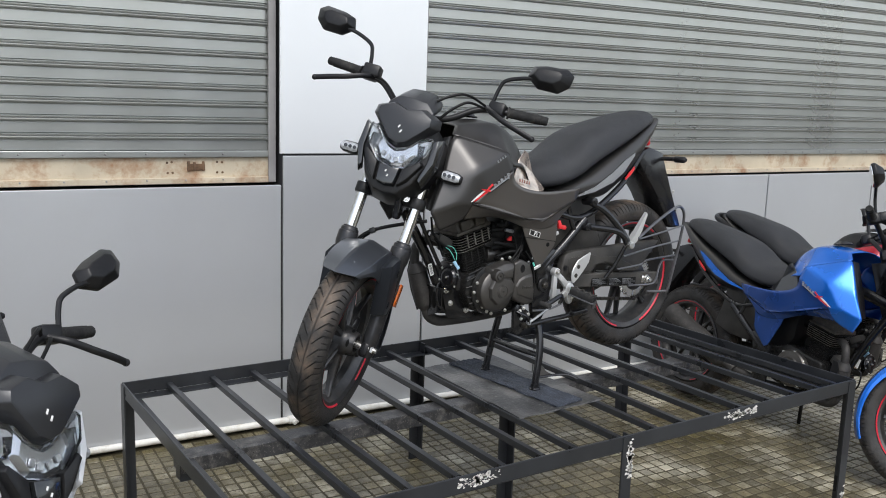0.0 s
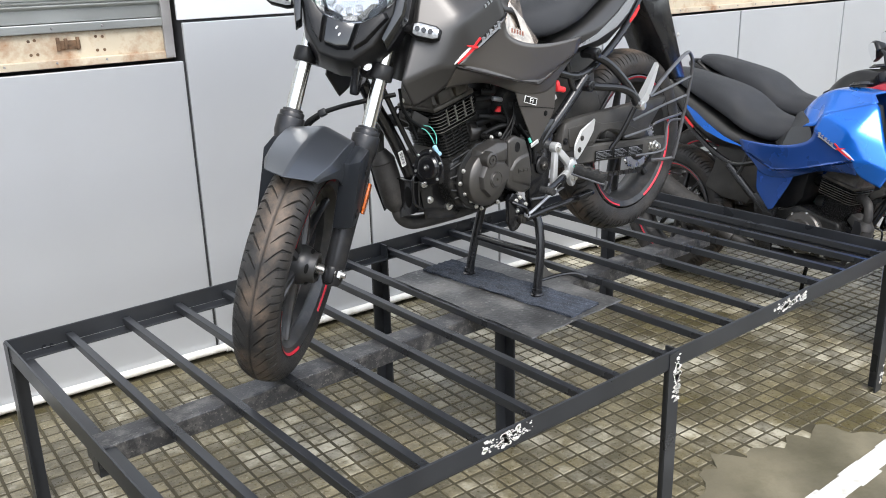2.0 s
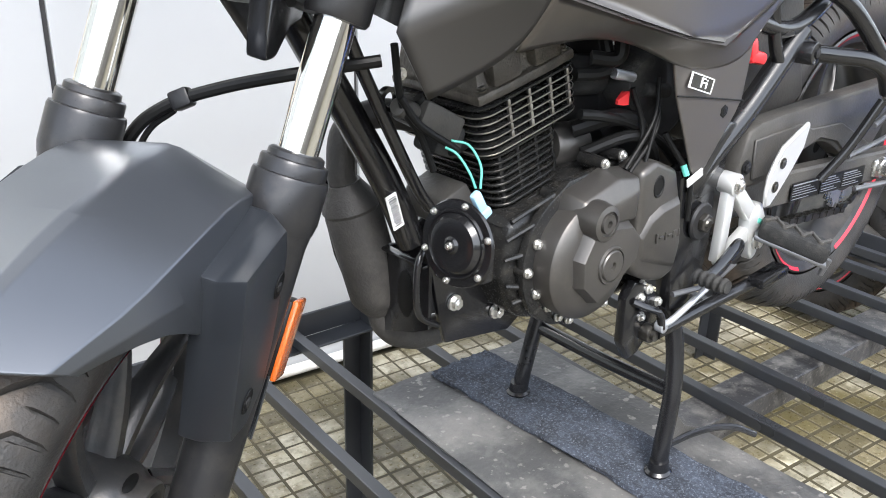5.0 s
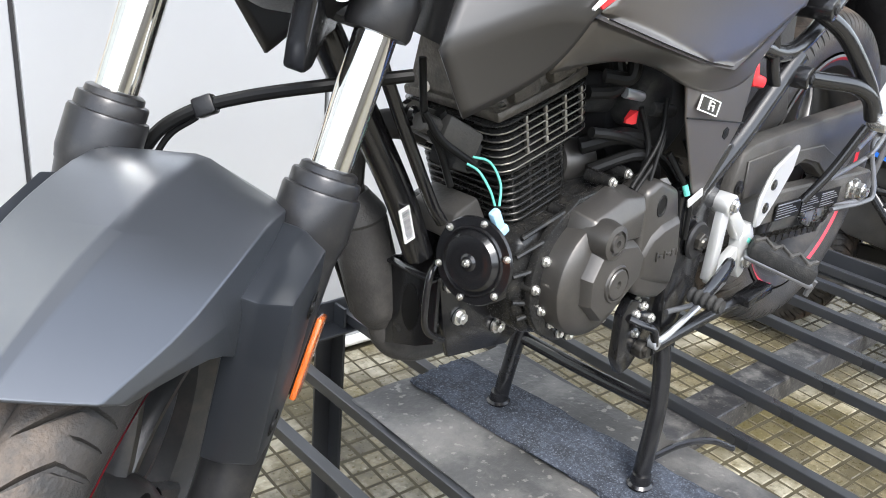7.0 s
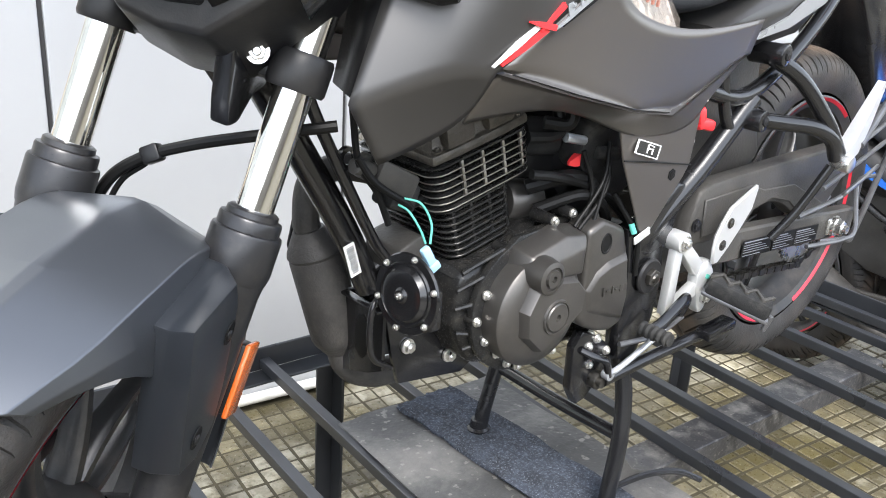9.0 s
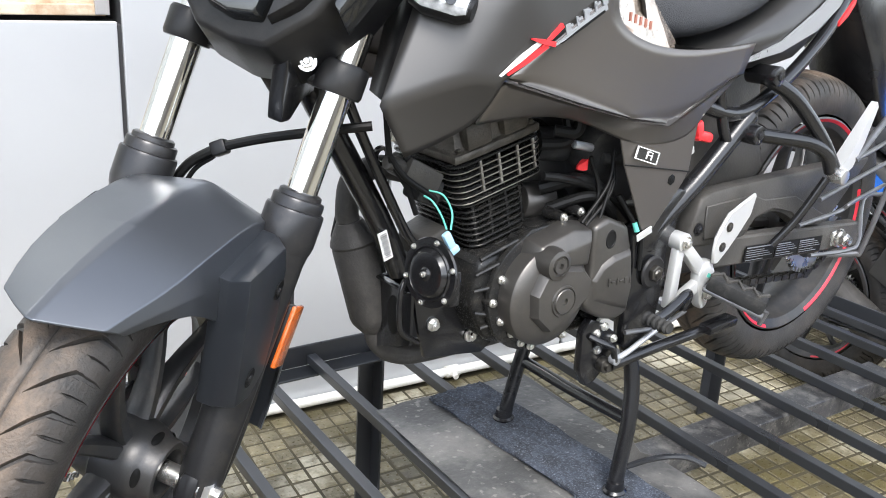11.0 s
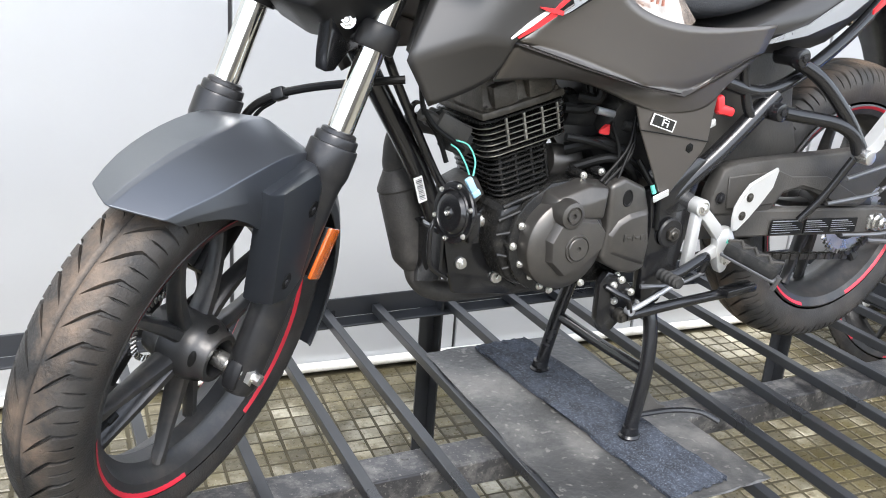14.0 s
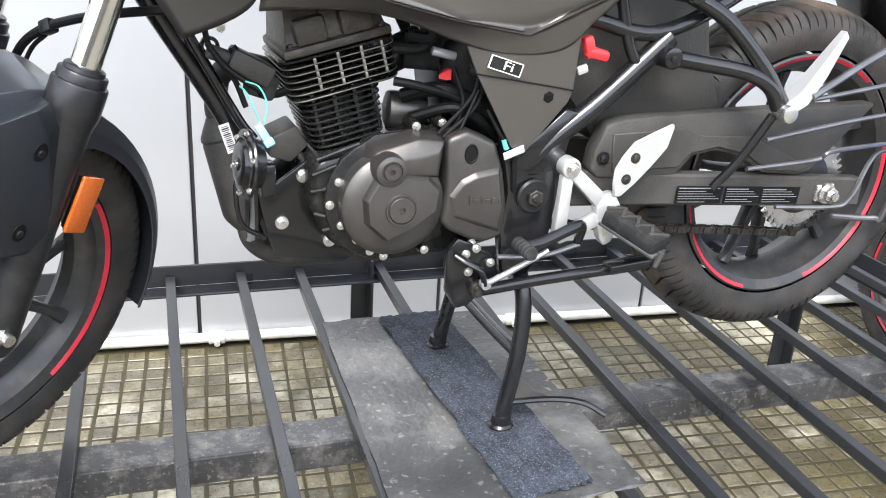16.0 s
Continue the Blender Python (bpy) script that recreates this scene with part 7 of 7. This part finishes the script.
def stand_bike(x, y, turn, swap, label, lean=0.0):
    """A copy of the motorcycle: upright on its centre stand, or leaning to its left on the side stand with both wheels down."""
    m = Matrix.Translation((x, y, 0.010)) @ Matrix.Rotation(radians(turn), 4, 'Z')
    if lean:
        m = m @ Matrix.Rotation(radians(lean), 4, 'X') @ Matrix.Translation((-0.68, 0, 0)) @ Matrix.Rotation(radians(2.1), 4, 'Y') @ Matrix.Translation((0.68, 0, 0))
    b = copy_thing(bike, m)
    repaint(b, swap)
    if lean:
        for ob in [k for k in b.children_recursive if k.name.split(".")[0] in ("stand_foot", "gusset", "tread_arm")] + [k for k in b.children_recursive if k.name.split(".")[0] in ("centre_stand_leg", "stand_cross_tube", "side_stand")]:
            bpy.data.objects.remove(ob)
        bm = B()
        tube(bm, [(-0.048, -0.143, 0.244), (0.000, -0.190, 0.130), (0.030, -0.225, 0.030)], 0.0095, 12, 6)
        cyl(bm, (0.030, -0.228, 0.018), (0.032, -0.230, 0.030), 0.022, seg=16, bevel=0.003)
        part("side_stand", bm, M["black"], b)
    return tagged(b, label, "motorcycle", "motorcycles parked beside the rack")

stand_bike(1.725, 0.690, 85.7, {"front_mudguard": "blue", "shroud": "blue", "side_panel": "deep_blue", "fuel_tank": "blue", "tail_flash": "blue", "lower_side_cover": "deep_blue", "tank_rear": "smoke"}, "gloss blue motorcycle with black seat, leaning on its side stand", 5.0)
red_bike = stand_bike(2.30, 0.90, 88, {"front_mudguard": "crimson", "shroud": "crimson", "fuel_tank": "plastic", "tank_rear": "plastic"}, "red and black motorcycle leaning beyond the blue one", 6.0)
bm = B()
tube(bm, [(0.40, -0.150, 0.850), (0.55, -0.172, 0.930), (0.68, -0.140, 0.985), (0.72, 0.0, 0.995), (0.68, 0.140, 0.985), (0.55, 0.172, 0.930), (0.40, 0.150, 0.850)], 0.012, 10, 8, flat=1.4)
part("grab_rail", bm, M["plastic"], red_bike, "black grab rail behind the seat")
white_bike = stand_bike(-1.867, 0.475, 89, {"shroud": "white_paint", "side_panel": "white_paint", "side_wing": "white_paint", "tail_flash": "white_paint", "tank_rear": "plastic"}, "white and black motorcycle parked beside the rack")
# the white one's mirror stands swung up
base, joint = MB @ Vector((0.010, -0.235, 0.600)), MB @ Vector((0.002, -0.335, 0.632))
out_y = (MB.to_3x3() @ Vector((0, -0.030, -0.010)))
for ob in white_bike.children_recursive:
    key = ob.name.split(".")[0]
    if key == "mirror" and sum((v.co.y for v in ob.data.vertices), 0.0) < 0:
        ob.matrix_local = Matrix.Translation(out_y) @ Matrix.Translation(base) @ Matrix.Rotation(radians(-8), 4, 'X') @ Matrix.Translation(-base) @ ob.matrix_local
        for sub in ob.children:
            sub.matrix_local = Matrix.Translation(joint) @ Matrix.Rotation(radians(-26), 4, 'X') @ Matrix.Translation(-joint) @ sub.matrix_local

# ---- paving tiles ----
def inside(x, y, poly):
    odd = False
    for (x0, y0), (x1, y1) in zip(poly, poly[1:] + poly[:1]):
        if (y0 > y) != (y1 > y) and x < (x1 - x0) * (y - y0) / (y1 - y0) + x0:
            odd = not odd
    return odd


CELL = 0.058
tiles = new("paving")
tagged(tiles, "worn square paving tiles with mossy dark joints", "paving", kind="structure")
tiles.matrix_world = Matrix.Rotation(WALL_TURN, 4, 'Z')


def tile_shape(cx, cy, w, d, z):
    """Eight corners of one tile with chamfered top edges."""
    c = 0.0035
    return [(cx - w, cy - d, -0.004), (cx + w, cy - d, -0.004), (cx + w, cy + d, -0.004), (cx - w, cy + d, -0.004),
            (cx - w + c, cy - d + c, z), (cx + w - c, cy - d + c, z), (cx + w - c, cy + d - c, z), (cx - w + c, cy + d - c, z)]


SIDES = [(4, 5, 6, 7), (0, 1, 5, 4), (1, 2, 6, 5), (2, 3, 7, 6), (3, 0, 4, 7)]
shared = bpy.data.meshes.new("tile")
shared.from_pydata(tile_shape(0, 0, 0.0262, 0.0262, 0.0), [], SIDES)
shared.materials.append(M["tile"])
rt = random.Random(11)
verts, faces = [], []
turn_back = Matrix.Rotation(WALL_TURN, 4, 'Z')
for i in range(-62, 85):
    for j in range(-18, 33):
        x, y = i * CELL, j * CELL
        p = turn_back @ Vector((x, y, 0))
        if inside(p.x, p.y, PATCH):
            continue
        w, d = 0.0262 - rt.uniform(0, 0.002), 0.0262 - rt.uniform(0, 0.002)
        z = rt.uniform(-0.0016, 0.0004)
        near = (-0.75 < x < 0.24 and y > 1.15) or (0.24 <= x < 0.72 and y > 1.38)
        if near:
            ob = new("tile", shared)
            ob.parent = tiles
            ob.location = (x + rt.uniform(-0.001, 0.001), y + rt.uniform(-0.001, 0.001), z)
            ob.rotation_euler = (rt.uniform(-0.012, 0.012), rt.uniform(-0.012, 0.012), rt.uniform(-0.015, 0.015))
        else:
            k = len(verts)
            verts += tile_shape(x, y, w, d, z)
            faces += [tuple(k + q for q in f) for f in SIDES]
me = bpy.data.meshes.new("tile_field")
me.from_pydata(verts, [], faces)
me.materials.append(M["tile"])
field = new("tile_field", me)
field.parent = tiles
field["kind"] = "stuff"
field["label"] = "small square paving tiles, joined"
